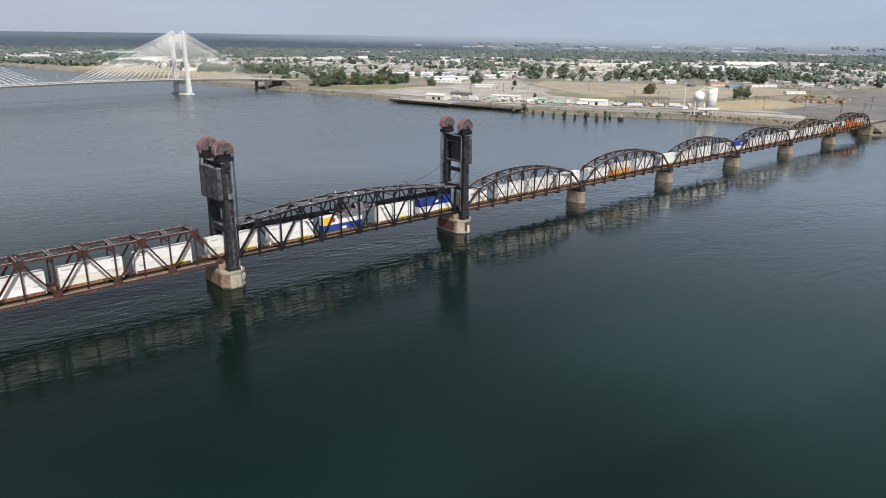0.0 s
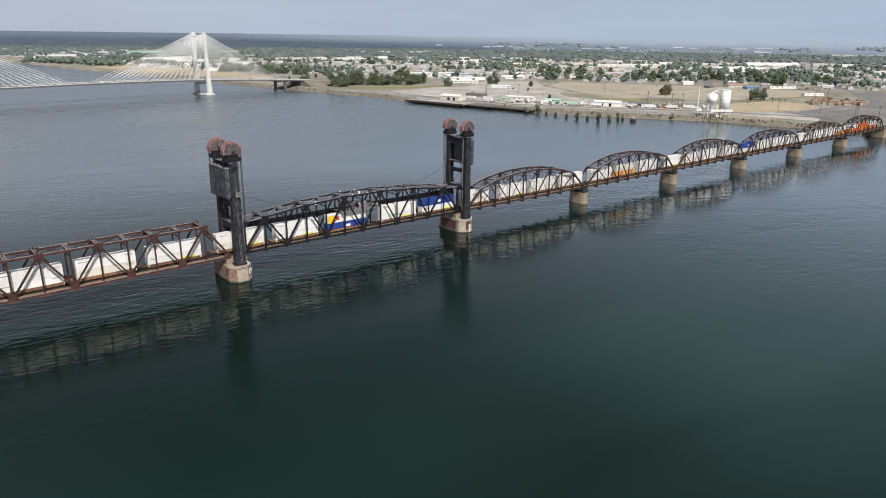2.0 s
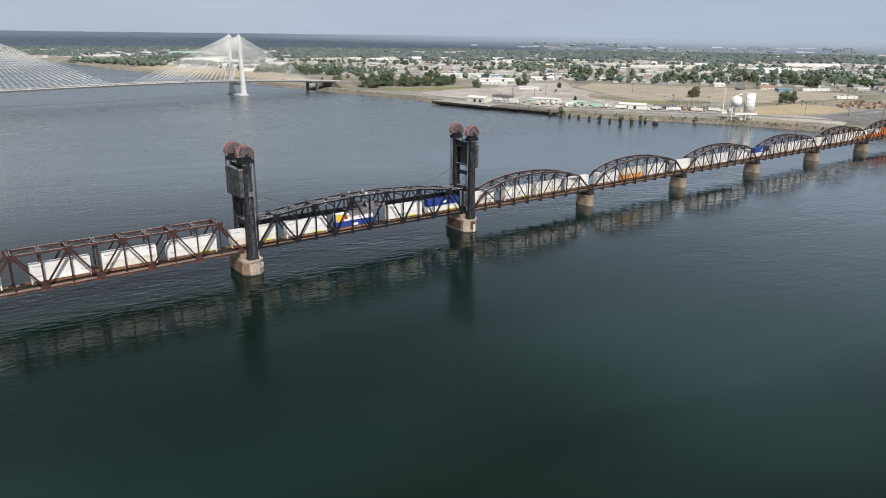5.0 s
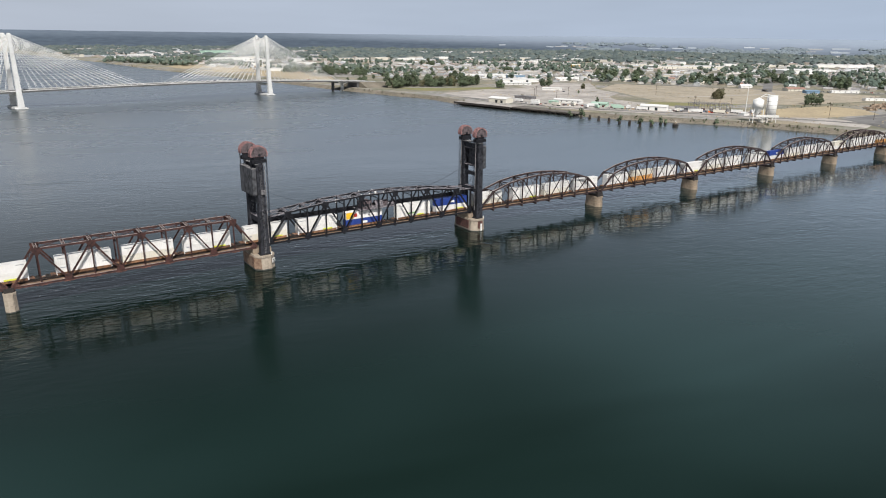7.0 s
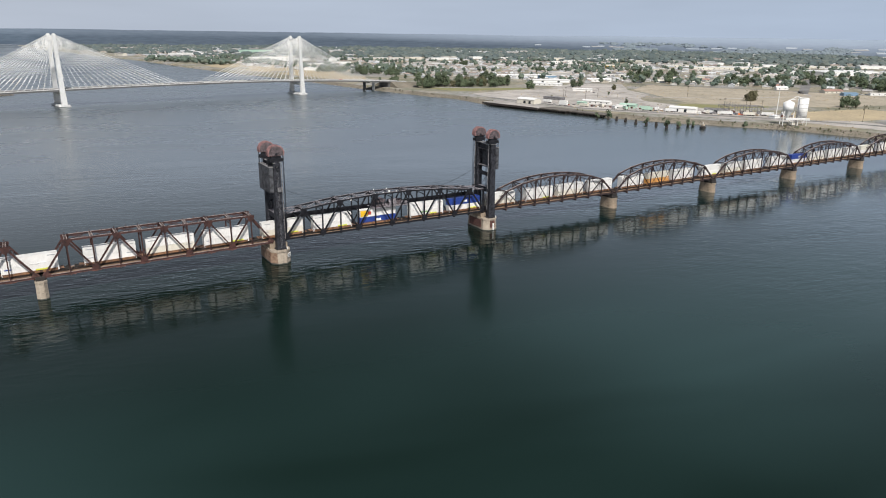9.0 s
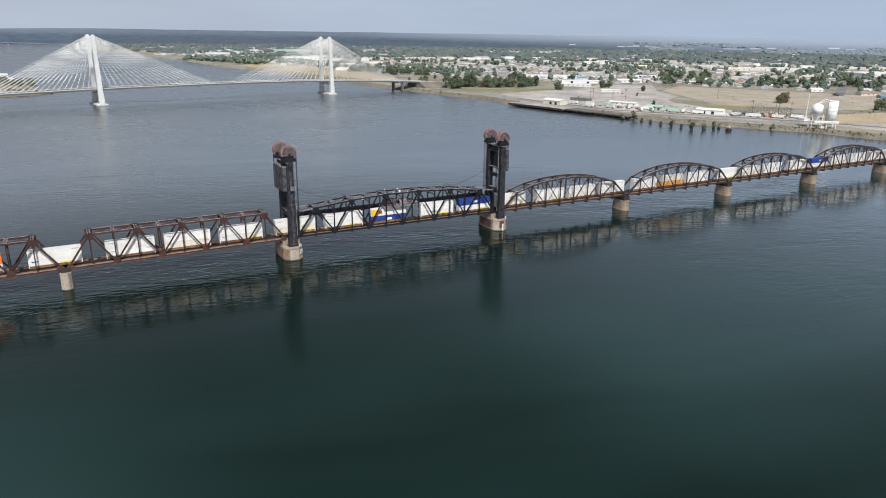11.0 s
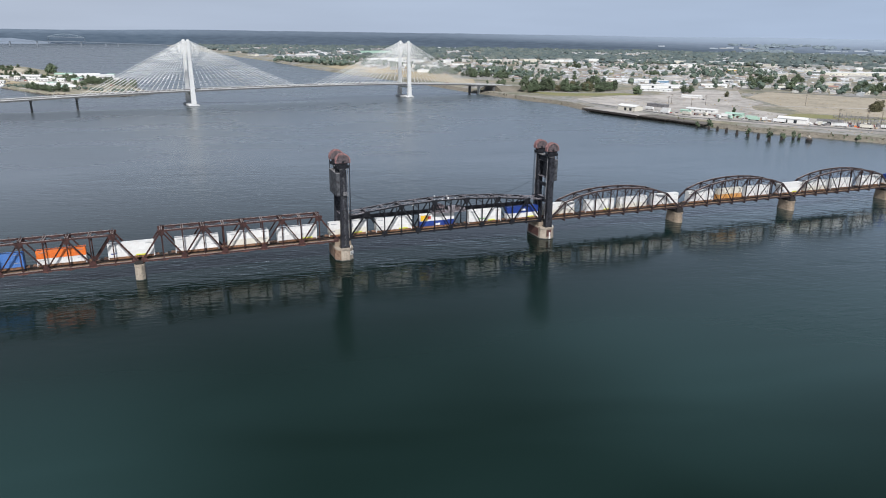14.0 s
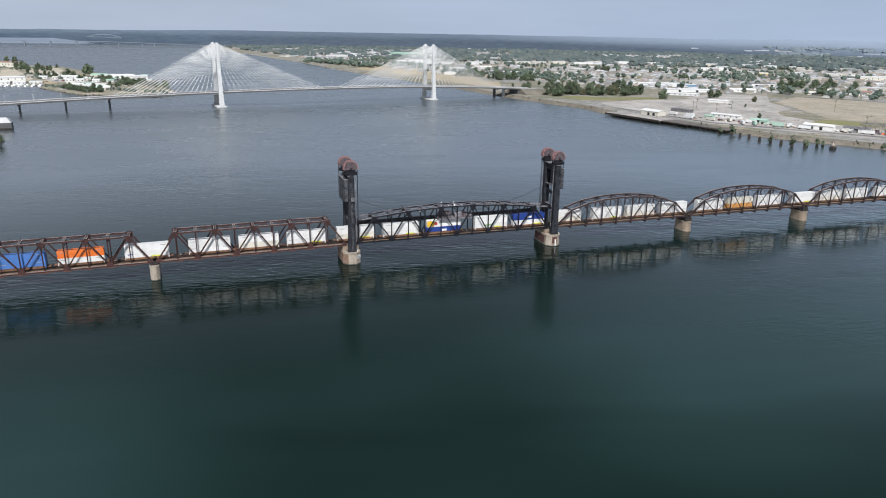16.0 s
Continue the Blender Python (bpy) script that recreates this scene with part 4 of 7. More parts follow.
for x in (1.0, 97.7):
    p = pier("tower_pier", x, 3.8, 8.3, 2.1, 5.35, CONCRETE, "pale stained concrete tower pier with cut corners", 0.93, "tower piers")
    part("span_shoe", Build().box(-3.4, -4.0, 5.35, 3.4, 4.0, 7.2), STONE, p)
    if x > 50:
        part("fender_panel", Build().box(-3.95, -4.5, 1.0, -3.6, 4.5, 4.6), RUST_PLATE, p, "rust-brown fender panel")
        part("fender_panel", Build().box(-1.3, -8.35, 1.4, 1.0, -7.95, 4.4), RUST_PLATE, p, "rust-brown fender panel")
        part("gauge_board", Build().box(-0.2, -8.7, 0.3, 0.4, -8.3, 3.4), STEEL_WHITE, p, "white water gauge board")
    else:
        sign = part("sign_board", Build().add([(2.0, -7.95, 2.4), (3.5, -6.45, 2.4), (3.5, -6.45, 4.0), (2.0, -7.95, 4.0), (2.1, -8.05, 2.4), (3.6, -6.55, 2.4), (3.6, -6.55, 4.0), (2.1, -8.05, 4.0)],
                                               [(0, 3, 2, 1), (4, 5, 6, 7), (0, 1, 5, 4), (3, 7, 6, 2), (0, 4, 7, 3), (1, 2, 6, 5)]), STEEL_WHITE, p, "white notice board")
        for z in (2.8, 3.4):
            part("writing_bar", Build().beam((2.3, -7.88, z), (3.4, -6.78, z), 0.04, 0.22), BLACK, sign)
        # added panels: rust stains and the pier's shaded side put into colour
        part("fender_panel", Build().add([(-3.85, -6.0, 0.6), (-1.9, -8.0, 0.6), (-1.95, -7.75, 4.5), (-3.65, -5.95, 4.5), (-3.95, -6.1, 0.6), (-2.0, -8.1, 0.6), (-2.05, -7.85, 4.5), (-3.75, -6.05, 4.5)],
                                         [(0, 3, 2, 1), (4, 5, 6, 7), (0, 1, 5, 4), (3, 7, 6, 2), (0, 4, 7, 3), (1, 2, 6, 5)]), RUST_STREAK, p, "rust-streaked panel darkening the pier's shaded side")
        part("fender_panel", Build().box(-3.95, -5.6, 0.6, -3.6, 5.6, 4.6), RUST_STREAK, p, "rust-streaked panel darkening the pier's shaded side")
    part("marker_lamp", Build().tube((2.2, -7.2, 5.35), (2.2, -7.2, 6.3), 0.16), STEEL_WHITE, p, "white marker lamp")
for x in (-77.7, -153.5):
    p = pier("truss_pier", x, 1.8, 5.2, 1.0, 6.1, CONCRETE, "pale concrete pier with pointed ends", 0.94)
    part("bearing", Build().box(-1.4, -3.9, 6.1, 1.4, -2.7, 7.4), GEAR, p)
    part("bearing", Build().box(-1.4, 2.7, 6.1, 1.4, 3.9, 7.4), GEAR, p)
def round_pier(x, half_x, half_y, top):
    """A masonry pier with rounded ends, a projecting coping and a dark wet foot."""
    o = [(half_x * math.cos(radians(a)), (half_y - half_x) * (1 if a < 180 else -1) + half_x * math.sin(radians(a))) for a in [*range(0, 181, 20), *range(180, 361, 20)]]
    ob = thing("masonry_pier", "tan masonry pier with rounded ends", "bridge pier", pose(x, 0, 0), "bridge piers")
    part("shaft", Build().prism(o, -3, top - 0.8, 0.86), STONE, ob)
    part("cap", Build().prism([(a * 0.93, b * 0.91) for a, b in o], top - 0.8, top), STONE, ob)
    for z in (1.2, 2.6):
        k = 1 - 0.14 * (z + 3) / (top + 2.2)
        part("course", Build().prism([(a * k * 1.012, b * k * 1.012) for a, b in o], z, z + 0.12), RUST_STREAK, ob)
    part("tide_mark", Build().prism([(a * 0.945, b * 0.945) for a, b in o], -2.9, 0.45, 0.985), WET, ob, "dark wet band at the waterline")
    return ob


for i in range(5):
    p = round_pier(176.9 + 77.5 * i, 2.7, 5.4, 5.2)
    part("bearing_seat", Build().box(-2.0, -4.2, 5.2, 2.0, 4.2, 6.0), GEAR, p)
    part("bearing", Build().box(-1.8, -3.8, 6.0, 1.8, -2.8, 7.4), GEAR, p)
    part("bearing", Build().box(-1.8, 2.8, 6.0, 1.8, 3.8, 7.4), GEAR, p)
p = pier("abutment", 565, 2.5, 5.5, 1, 6.9, STONE, "tan masonry abutment at the end of the railway bridge", 1.0)

# ---------------------------------------------------------------- train
def container(parent, name, x, z, mat, low_end=None, decals=()):
    """A 53-foot box with corner posts, ribbed sides and end doors."""
    L, W, H = 16.15, 1.3, 2.9
    body = Build().box(x, -W, z, x + L, W, z + H)
    c = thing(name, parent[0], "container", None, "containers on the train")
    c.matrix_basis = pose(0, 0, 0)
    part("body", body, mat, c)
    for s in (-1, 1):
        sheet = []
        for i in range(53):
            o = x + 0.2 + (L - 0.4) * i / 52
            sheet += [(o, s * (W + (0.032 if i % 2 else 0.004)))]
        sheet = sheet + [(x + L - 0.2, s * (W - 0.05)), (x + 0.2, s * (W - 0.05))]
        part("side_panel", Build().prism(sheet if s < 0 else sheet[::-1], z + 0.18, z + H - 0.15), mat, c)
        frame_bars = Build().box(x, s * W - 0.06, z + H - 0.18, x + L, s * W + 0.06, z + H + 0.03).box(x, s * W - 0.06, z, x + L, s * W + 0.06, z + 0.2)
        for e in (0.1, 1.9, L - 1.9, L - 0.1):
            frame_bars.box(x + e - 0.1, s * W - 0.07, z + 0.15, x + e + 0.1, s * W + 0.07, z + H - 0.1)
        part("side_frame", frame_bars, mat, c)
    for x0, x1, z0, z1, dm in decals:
        part("decal", Build().box(x + x0, -W - 0.11, z + z0, x + x1, -W - 0.06, z + z1), dm, c)
    return c


DECAL_GREY = material("faded_lettering", (0.30, 0.31, 0.33), 0.6)
LABELS = {"WHITE": "white ribbed freight container stacked on a rail car", "BLUE": "dark blue freight container stacked on a rail car", "ORANGE": "orange freight container stacked on a rail car",
          "CREAM": "cream freight container on a rail car", "OCHRE": "ochre-yellow freight container low in a rail car", "SKYBLUE": "light blue freight container on a rail car", "MAROON": "maroon freight container on a rail car",
          "YELLOW": "white freight container with a yellow end panel"}
PAINT = {"WHITE": WHITE, "BLUE": BLUE, "ORANGE": ORANGE, "OCHRE": OCHRE, "CREAM": CREAM, "SKYBLUE": SKYBLUE, "MAROON": MAROON, "YELLOW": WHITE}
DECALS = {0: ((0.8, 3.2, 2.15, 2.38, DECAL_GREY), (13.2, 15.4, 2.2, 2.4, DECAL_GREY)), 1: ((10.2, 14.2, 0.35, 1.2, LIME), (0.9, 2.6, 2.1, 2.4, DECAL_GREY)), 2: ((9.5, 13.0, 0.4, 1.2, LIME), (4.5, 8.5, 1.7, 2.2, GREEN_DECAL)), 3: ((3.5, 4.9, 0.8, 2.2, RED_DECAL), (0.15, 3.4, 0.25, 2.7, YELLOW)),
          4: ((7.2, 9.4, 0.9, 1.8, STEEL_WHITE),), 5: ((1.0, 3.0, 1.9, 2.3, BLUE), (9.5, 13.0, 0.4, 1.2, LIME))}


def well_car(x):
    car = thing("well_car", "tan and rust well car on the bridge track", "rail car", pose(x, 0, 0), "rail cars")
    for s in (-1, 1):
        # ribbed side: the outline steps in and out at each post
        edge = []
        for i in range(12):
            e = 0.5 + i * 1.33
            edge += [(e, s * 1.47), (e, s * 1.56), (e + 0.16, s * 1.56), (e + 0.16, s * 1.47)]
        edge = [(0.3, s * 1.47)] + edge + [(15.85, s * 1.47), (15.85, s * 1.36), (0.3, s * 1.36)]
        part("side_sill", Build().prism(edge if s < 0 else edge[::-1], 8.95, 9.68), WELL, car)
        part("top_rail", Build().box(0.3, s * 1.46 - 0.12, 9.68, 15.85, s * 1.46 + 0.12, 9.79), WELL, car)
    part("floor", Build().box(0.3, -1.35, 8.95, 15.85, 1.35, 9.05), GEAR, car)
    part("end_platform", Build().box(-1.5, -1.3, 9.25, 0.3, 1.3, 9.5), WELL, car)
    part("end_platform", Build().box(15.85, -1.3, 9.25, 17.65, 1.3, 9.5), WELL, car)
    for e in (-1.6, 17.75):
        b = part("bogie", Build().box(e - 1.2, -1.15, 8.8, e + 1.2, -0.95, 9.2).box(e - 1.2, 0.95, 8.8, e + 1.2, 1.15, 9.2).box(e - 0.3, -1.1, 8.85, e + 0.3, 1.1, 9.25), GEAR, car)
        for w in (-0.85, 0.85):
            part("wheelset", Build().tube((e + w, -0.85, 9.1), (e + w, -0.68, 9.1), 0.45, n=12).tube((e + w, 0.68, 9.1), (e + w, 0.85, 9.1), 0.45, n=12).tube((e + w, -0.8, 9.1), (e + w, 0.8, 9.1), 0.09), GEAR, b)
    return car


# start of each load along the track; upper and lower box and their markings
LOADS = [(-151.4, "MAROON", "WHITE", 0, 0), (-131.6, "SKYBLUE", "SKYBLUE", 0, 0), (-111.4, "ORANGE", "WHITE", 0, 0), (-88.0, "WHITE", "WHITE", 0, 5), (-64.4, "WHITE", "WHITE", 0, 0), (-45.0, "WHITE", "CREAM", 0, 0), (-25.5, "WHITE", "WHITE", 0, 1),
         (-4.2, "WHITE", "CREAM", 0, 1), (16.2, "WHITE", "WHITE", 0, 1), (36.3, "YELLOW", "BLUE", 3, 4), (59.6, "WHITE", "WHITE", 0, 2), (78.9, "BLUE", "WHITE", 4, 1), (98.8, "WHITE", "CREAM", 0, 0),
         (121.5, "WHITE", "WHITE", 0, 1), (141.0, "WHITE", "CREAM", 0, 0), (160.6, "WHITE", "WHITE", 0, 0), (183.5, "WHITE", "WHITE", 0, 0), (203.0, "CREAM", "OCHRE", 0, 0), (222.5, "WHITE", "WHITE", 0, 0),
         (246.0, "WHITE", "WHITE", 0, 5), (265.6, "WHITE", "CREAM", 0, 0), (285.2, "WHITE", "WHITE", 0, 0), (308.5, "WHITE", "WHITE", 0, 0), (330.5, "BLUE", "WHITE", 4, 0), (350.0, "WHITE", "CREAM", 0, 0),
         (371.0, "WHITE", "WHITE", 0, 0), (390.5, "WHITE", "WHITE", 0, 0), (410.0, "CREAM", "WHITE", 0, 0), (433.5, "WHITE", "WHITE", 0, 0), (453.0, "WHITE", "WHITE", 0, 0), (472.5, "WHITE", "OCHRE", 0, 0),
         (496.0, "WHITE", "ORANGE", 0, 0), (515.5, "ORANGE", "ORANGE", 0, 0), (535.0, "WHITE", "ORANGE", 0, 0)]
made = {}
for x, up, low, du, dl in LOADS:
    if "car" not in made:
        made["car"] = well_car(x)
        made["car"].matrix_basis = pose(x, 0, track_drop(x), 0, -math.degrees(FALL), 0)
    else:
        copy_thing(made["car"], pose(x, 0, track_drop(x + 8), 0, -math.degrees(FALL) if x < -2 else 0, 0))
    for col, dec, z in ((low, dl, 9.06), (up, du, 12.04)):
        key = (col, dec)
        if key not in made:
            made[key] = container((LABELS[col],), "container", 0, 0, PAINT[col], None, DECALS[dec])
            made[key].matrix_basis = pose(x, 0, z + track_drop(x + 8), 0, -math.degrees(FALL) if x < -2 else 0, 0)
        else:
            copy_thing(made[key], pose(x, 0, z + track_drop(x + 8), 0, -math.degrees(FALL) if x < -2 else 0, 0))

# track on the land beyond the bridge
bed = Build()
for x in (567.5, 600, 660, 720):
    bed.v += [(x, -12, 3), (x, -3.6, 8.2), (x, 3.6, 8.2), (x, 12, 3)]
bed.f = [(i * 4 + j, i * 4 + 4 + j, i * 4 + 5 + j, i * 4 + 1 + j) for i in range(3) for j in range(3)] + [(i * 4 + 3, i * 4 + 7, i * 4 + 4, i * 4) for i in range(3)] + [(0, 1, 2, 3), (15, 14, 13, 12)]
structure("railway_bed", bed, RIPRAP, "brown-grey ballast railway bed on the far bank", "railway")
for y in (-0.75, 0.75):
    structure("rail", Build().box(563.8, y - 0.07, 8.47, 720, y + 0.07, 8.65), RAIL, "worn steel rail on the far bank", "rail")
bank_ties = Build()
for i in range(260):
    bank_ties.box(564 + i * 0.5, -1.4, 8.2, 564.25 + i * 0.5, 1.4, 8.46)
structure("ties", bank_ties, TIE, "dark creosoted railway ties on ballast", "railway ties", "stuff")

# ---------------------------------------------------------------- cable-stayed road bridge
C1, C2 = Vector((-29, 661, 0)), Vector((273, 714, 0))
AX = (C2 - C1).normalized()
AZ = math.degrees(math.atan2(AX.y, AX.x))
LEN = (C2 - C1).length


def road_z(s):
    """Deck height at s metres along the road bridge from its first tower."""
    k = 4.6e-5 if s < 195 else 1.0e-4
    return 20.6 - k * (s - 195) ** 2


GIRDER = material("dark_girder_concrete", (0.11, 0.11, 0.11), 0.85, 0.0, (0.065, 0.065, 0.065), 0.06, 0.6, 0.8)
road_bridge = thing("cable_stayed_bridge", "pale concrete cable-stayed road bridge with white fan stays", "bridge", pose(C1.x, C1.y, 0, 0, 0, AZ))
S0, S1 = -300.0, LEN + 190.0


def along(w0, w1, z0, z1, step=10.0, s0=S0, s1=S1):
    """A strip that follows the deck, between w0 and w1 across and z0 and z1 above it."""
    b = Build()
    n = max(2, int((s1 - s0) / step))
    for i in range(n + 1):
        s = s0 + (s1 - s0) * i / n
        z = road_z(s)
        b.v += [(s, w0, z + z0), (s, w1, z + z0), (s, w1, z + z1), (s, w0, z + z1)]
    b.f = [(i * 4 + j, i * 4 + (j + 1) % 4, i * 4 + 4 + (j + 1) % 4, i * 4 + 4 + j) for i in range(n) for j in range(4)] + [(0, 3, 2, 1), (n * 4, n * 4 + 1, n * 4 + 2, n * 4 + 3)]
    return b


part("deck", along(-12, 12, -0.4, 0.0), ASPHALT, road_bridge)
for s in (-1, 1):
    part("edge_girder", along(s * 12 - 1.0, s * 12 + 0.6, -1.7, 0.05), GIRDER, road_bridge)
    part("parapet", along(s * 11.8 - 0.15, s * 11.8 + 0.15, 0.05, 0.75), DECK_GREY, road_bridge)
for t0 in (0.0, LEN):
    tw = part("tower", Build().prism([(-5, -17), (5, -17), (6, -15.5), (6, 15.5), (5, 17), (-5, 17), (-6, 15.5), (-6, -15.5)], -3, 2.3, 1.0).prism([(-6.4, -17.6), (6.4, -17.6), (6.4, 17.6), (-6.4, 17.6)], 0.4, 1.4), TOWER_WHITE, road_bridge, "pale concrete bridge tower with twin legs")
    tw.location = (t0, 0, 0)
    for s in (-1, 1):
        leg = Build()
        v = []
        for z, y, a, c in ((2.0, 15.2, 3.1, 2.0), (20, 14.4, 2.5, 1.8), (60, 12.9, 1.9, 1.6), (78, 12.3, 1.7, 1.5)):
            v += [(-a, s * y - c, z), (a, s * y - c, z), (a, s * y + c, z), (-a, s * y + c, z)]
        f = [(3, 2, 1, 0), (12, 13, 14, 15)] + [(k * 4 + i, k * 4 + (i + 1) % 4, k * 4 + 4 + (i + 1) % 4, k * 4 + 4 + i) for k in range(3) for i in range(4)]
        part("leg", leg.add(v, f), TOWER_WHITE, tw)
        part("saddle_cap", Build().prism([(-2.6, s * 12.3 - 1.6), (2.6, s * 12.3 - 1.6), (2.6, s * 12.3 + 1.6), (-2.6, s * 12.3 + 1.6)], 76.2, 79.4, 0.5, (0, s * 12.3)), TOWER_WHITE, tw)
    part("cross_beam", Build().box(-1.6, -13, 13.5, 1.6, 13, 16.2), TOWER_WHITE, tw)
    part("cross_beam", Build().box(-1.3, -12, 72.5, 1.3, 12, 75), TOWER_WHITE, tw)
    for s in (-1, 1):
        for side in (-1, 1):
            main = (side > 0) == (t0 == 0)
            for i in range(18):
                d = (12 + i * (7.4 if main else 6.4)) * side
                st = t0 + d
                top = (t0 + side * 1.5, s * 12.3, 67.5 + i * 0.6)
                part("stay", Build().tube(top, (st, s * 11.6, road_z(st) + 0.2), 0.215, n=5), STAY if (i + side) % 5 else STAY_GOLD, road_bridge)
# the last pier takes pale concrete: its sunlit column put into the colour
for st in (-128, -174.5, -221, -267, LEN + 117, LEN + 134):
    pr = part("approach_pier", Build().box(-1.6, -11.5, road_z(st) - 3.0, 1.6, 11.5, road_z(st) - 1.9), TOWER_WHITE if st > LEN + 130 else GIRDER, road_bridge)
    pr.location = (st, 0, 0)
    for y in (0,):
        part("column", Build().prism([(-1.1, -2.6), (0, -3.4), (1.1, -2.6), (1.1, 2.6), (0, 3.4), (-1.1, 2.6)], -3, road_z(st) - 3.0, 0.94, (0, y)), TOWER_WHITE if st > LEN + 130 else GIRDER, pr)
part("abutment", Build().box(LEN + 154, -11.5, 0, LEN + 172, 11.5, road_z(LEN + 160) - 2.0), GIRDER, road_bridge)
# earth ramp that carries the road down to the bank
ramp = Build()
for i in range(9):
    st = LEN + 158 + i * 16
    z, x0 = max(road_z(st) - 0.45, PLATEAU + 0.2), C1 + AX * st
    nn = Vector((-AX.y, AX.x, 0))
    for w, h in ((-34, 3.2), (-13, z), (13, z), (34, 3.2)):
        p = x0 + nn * w
        ramp.v.append((p.x, p.y, h))
ramp.f = [(i * 4 + j + 4, i * 4 + j, i * 4 + j + 1, i * 4 + j + 5) for i in range(8) for j in range(3)] + [(0, 3, 2, 1)]
structure("bridge_ramp", ramp, BANK, "brown earth ramp under the end of the road bridge", "embankment")
for i in range(26):
    st = -290 + i * 28
    for s in (-1, 1):
        part("lamp_post", Build().beam((st, s * 12.6, road_z(st)), (st, s * 12.6, road_z(st) + 9), 0.16, 0.16).beam((st, s * 12.6, road_z(st) + 9), (st, s * 10.6, road_z(st) + 9.3), 0.12, 0.12), DECK_GREY, road_bridge)

# far road bridge up the river
far_bridge = thing("far_road_bridge", "distant grey road bridge on slender piers", "bridge")
fb = [Vector((-1500, 3640, 22)), Vector((-828, 3715, 24)), Vector((-605, 3765, 25)), Vector((-411, 3775, 23)), Vector((-240, 3800, 17)), Vector((40, 3850, 8))]
for a, b in zip(fb, fb[1:]):
    part("deck_span", Build().beam(a, b, 14, 2.4), FAR_GREY, far_bridge)
for x in (-1180, -1065, -950, -828, -718, -605, -411, -298, -241):
    y = float(np.interp(x, [v.x for v in fb], [v.y for v in fb]))
    z = float(np.interp(x, [v.x for v in fb], [v.z for v in fb]))
    part("pier", Build().box(x - 2.6, y - 5, -2, x + 2.6, y + 5, z - 1.2), FAR_GREY, far_bridge)

# steel arch far behind it, set nearer and raised to fit the camera's view
arch = thing("far_arch_bridge", "distant pale blue steel arch bridge", "bridge")
ARCH_A, ARCH_B = Vector((-630, 4385, 40)), Vector((-440, 4360, 36))
for w in (-6, 6):
    rib = []
    for i in range(17):
        p = ARCH_A.lerp(ARCH_B, i / 16)
        rib.append(p + Vector((0, w, 17 * 4 * (i / 16) * (1 - i / 16))))
    part("arch_rib", Build().add([q for p in rib for q in ((p.x, p.y - 1, p.z - 0.9), (p.x, p.y + 1, p.z - 0.9), (p.x, p.y + 1, p.z + 0.9), (p.x, p.y - 1, p.z + 0.9))],
                                 [(i * 4 + j, i * 4 + (j + 1) % 4, i * 4 + 4 + (j + 1) % 4, i * 4 + 4 + j) for i in range(16) for j in range(4)] + [(3, 2, 1, 0), (64, 65, 66, 67)]), SKYBLUE_STEEL, arch)
    for i in range(1, 16):
        p = ARCH_A.lerp(ARCH_B, i / 16) + Vector((0, w, 0))
        part("hanger", Build().beam(p, rib[i], 0.7, 0.7), SKYBLUE_STEEL, arch)
part("deck_span", Build().beam(ARCH_A, ARCH_B, 10, 2.0), FAR_GREY, arch)
for p in (ARCH_A, ARCH_B):
    part("pier", Build().box(p.x - 0.4, p.y - 7, -2, p.x + 0.4, p.y + 7, p.z), FAR_GREY, arch)

# ---------------------------------------------------------------- trees
def crown_mesh(rng, name, mat, r, h, base, clumps, leaves, size):
    """A crown of many small leaf sprays gathered in clumps, with gaps and an uneven outline."""
    b = Build()
    for c in range(clumps):
        a, q = rng.uniform(0, 2 * math.pi), rng.uniform(0.0, 0.8) ** 0.7
        t = rng.uniform(0.05, 1)
        wide = math.sin(math.pi * min(1, 0.18 + 0.8 * t)) ** 0.7
        cc = Vector((r * q * wide * math.cos(a), r * q * wide * math.sin(a), base + (h - base) * t * 0.9))
        cr = r * rng.uniform(0.34, 0.52)
        for k in range(leaves):
            d = Vector((rng.gauss(0, 1), rng.gauss(0, 1), rng.gauss(0, 1))).normalized()
            p = cc + d * cr * rng.uniform(0.6, 1.0)
            u = Vector((rng.gauss(0, 1), rng.gauss(0, 1), rng.gauss(0, 0.6))).normalized()
            v = u.cross(d + Vector((0.01, 0.02, 0.4))).normalized()
            s = size * rng.uniform(0.6, 1.3)
            b.add([p - u * s, p + v * s * 0.7, p + u * s, p - v * s * 0.7], [(0, 1, 2, 3)])
    return b.done(name, mat)


def trunk_mesh(rng, name, h, r):
    b = Build().tube((0, 0, -0.6), (0, 0, h * 0.55), r, r * 0.6, 7)
    for i in range(5):
        a = i * 1.26 + rng.uniform(-0.3, 0.3)
        z = h * rng.uniform(0.25, 0.5)
        b.tube((0, 0, z), (math.cos(a) * h * 0.25, math.sin(a) * h * 0.25, z + h * rng.uniform(0.2, 0.35)), r * 0.45, r * 0.15, 5)
    return b.done(name, BARK)


rng = random.Random(4)
TREES = []
for i, (r, h, base, mat) in enumerate(((5.2, 11, 2.0, LEAF), (4.0, 12.5, 2.0, LEAF), (6.0, 10, 1.6, LEAF), (3.4, 8, 1.2, LEAF), (2.4, 10.5, 1.0, LEAF), (5.5, 10, 1.0, LEAF_DRY))):
    TREES.append((crown_mesh(rng, "crown", mat, r, h, base, 24, 44, 0.62), trunk_mesh(rng, "trunk", h, 0.32), h))
BUSH = [crown_mesh(rng, "foliage", m, 1.5, 2.6, 0.1, 6, 26, 0.3) for m in (LEAF, LEAF_DRY)]


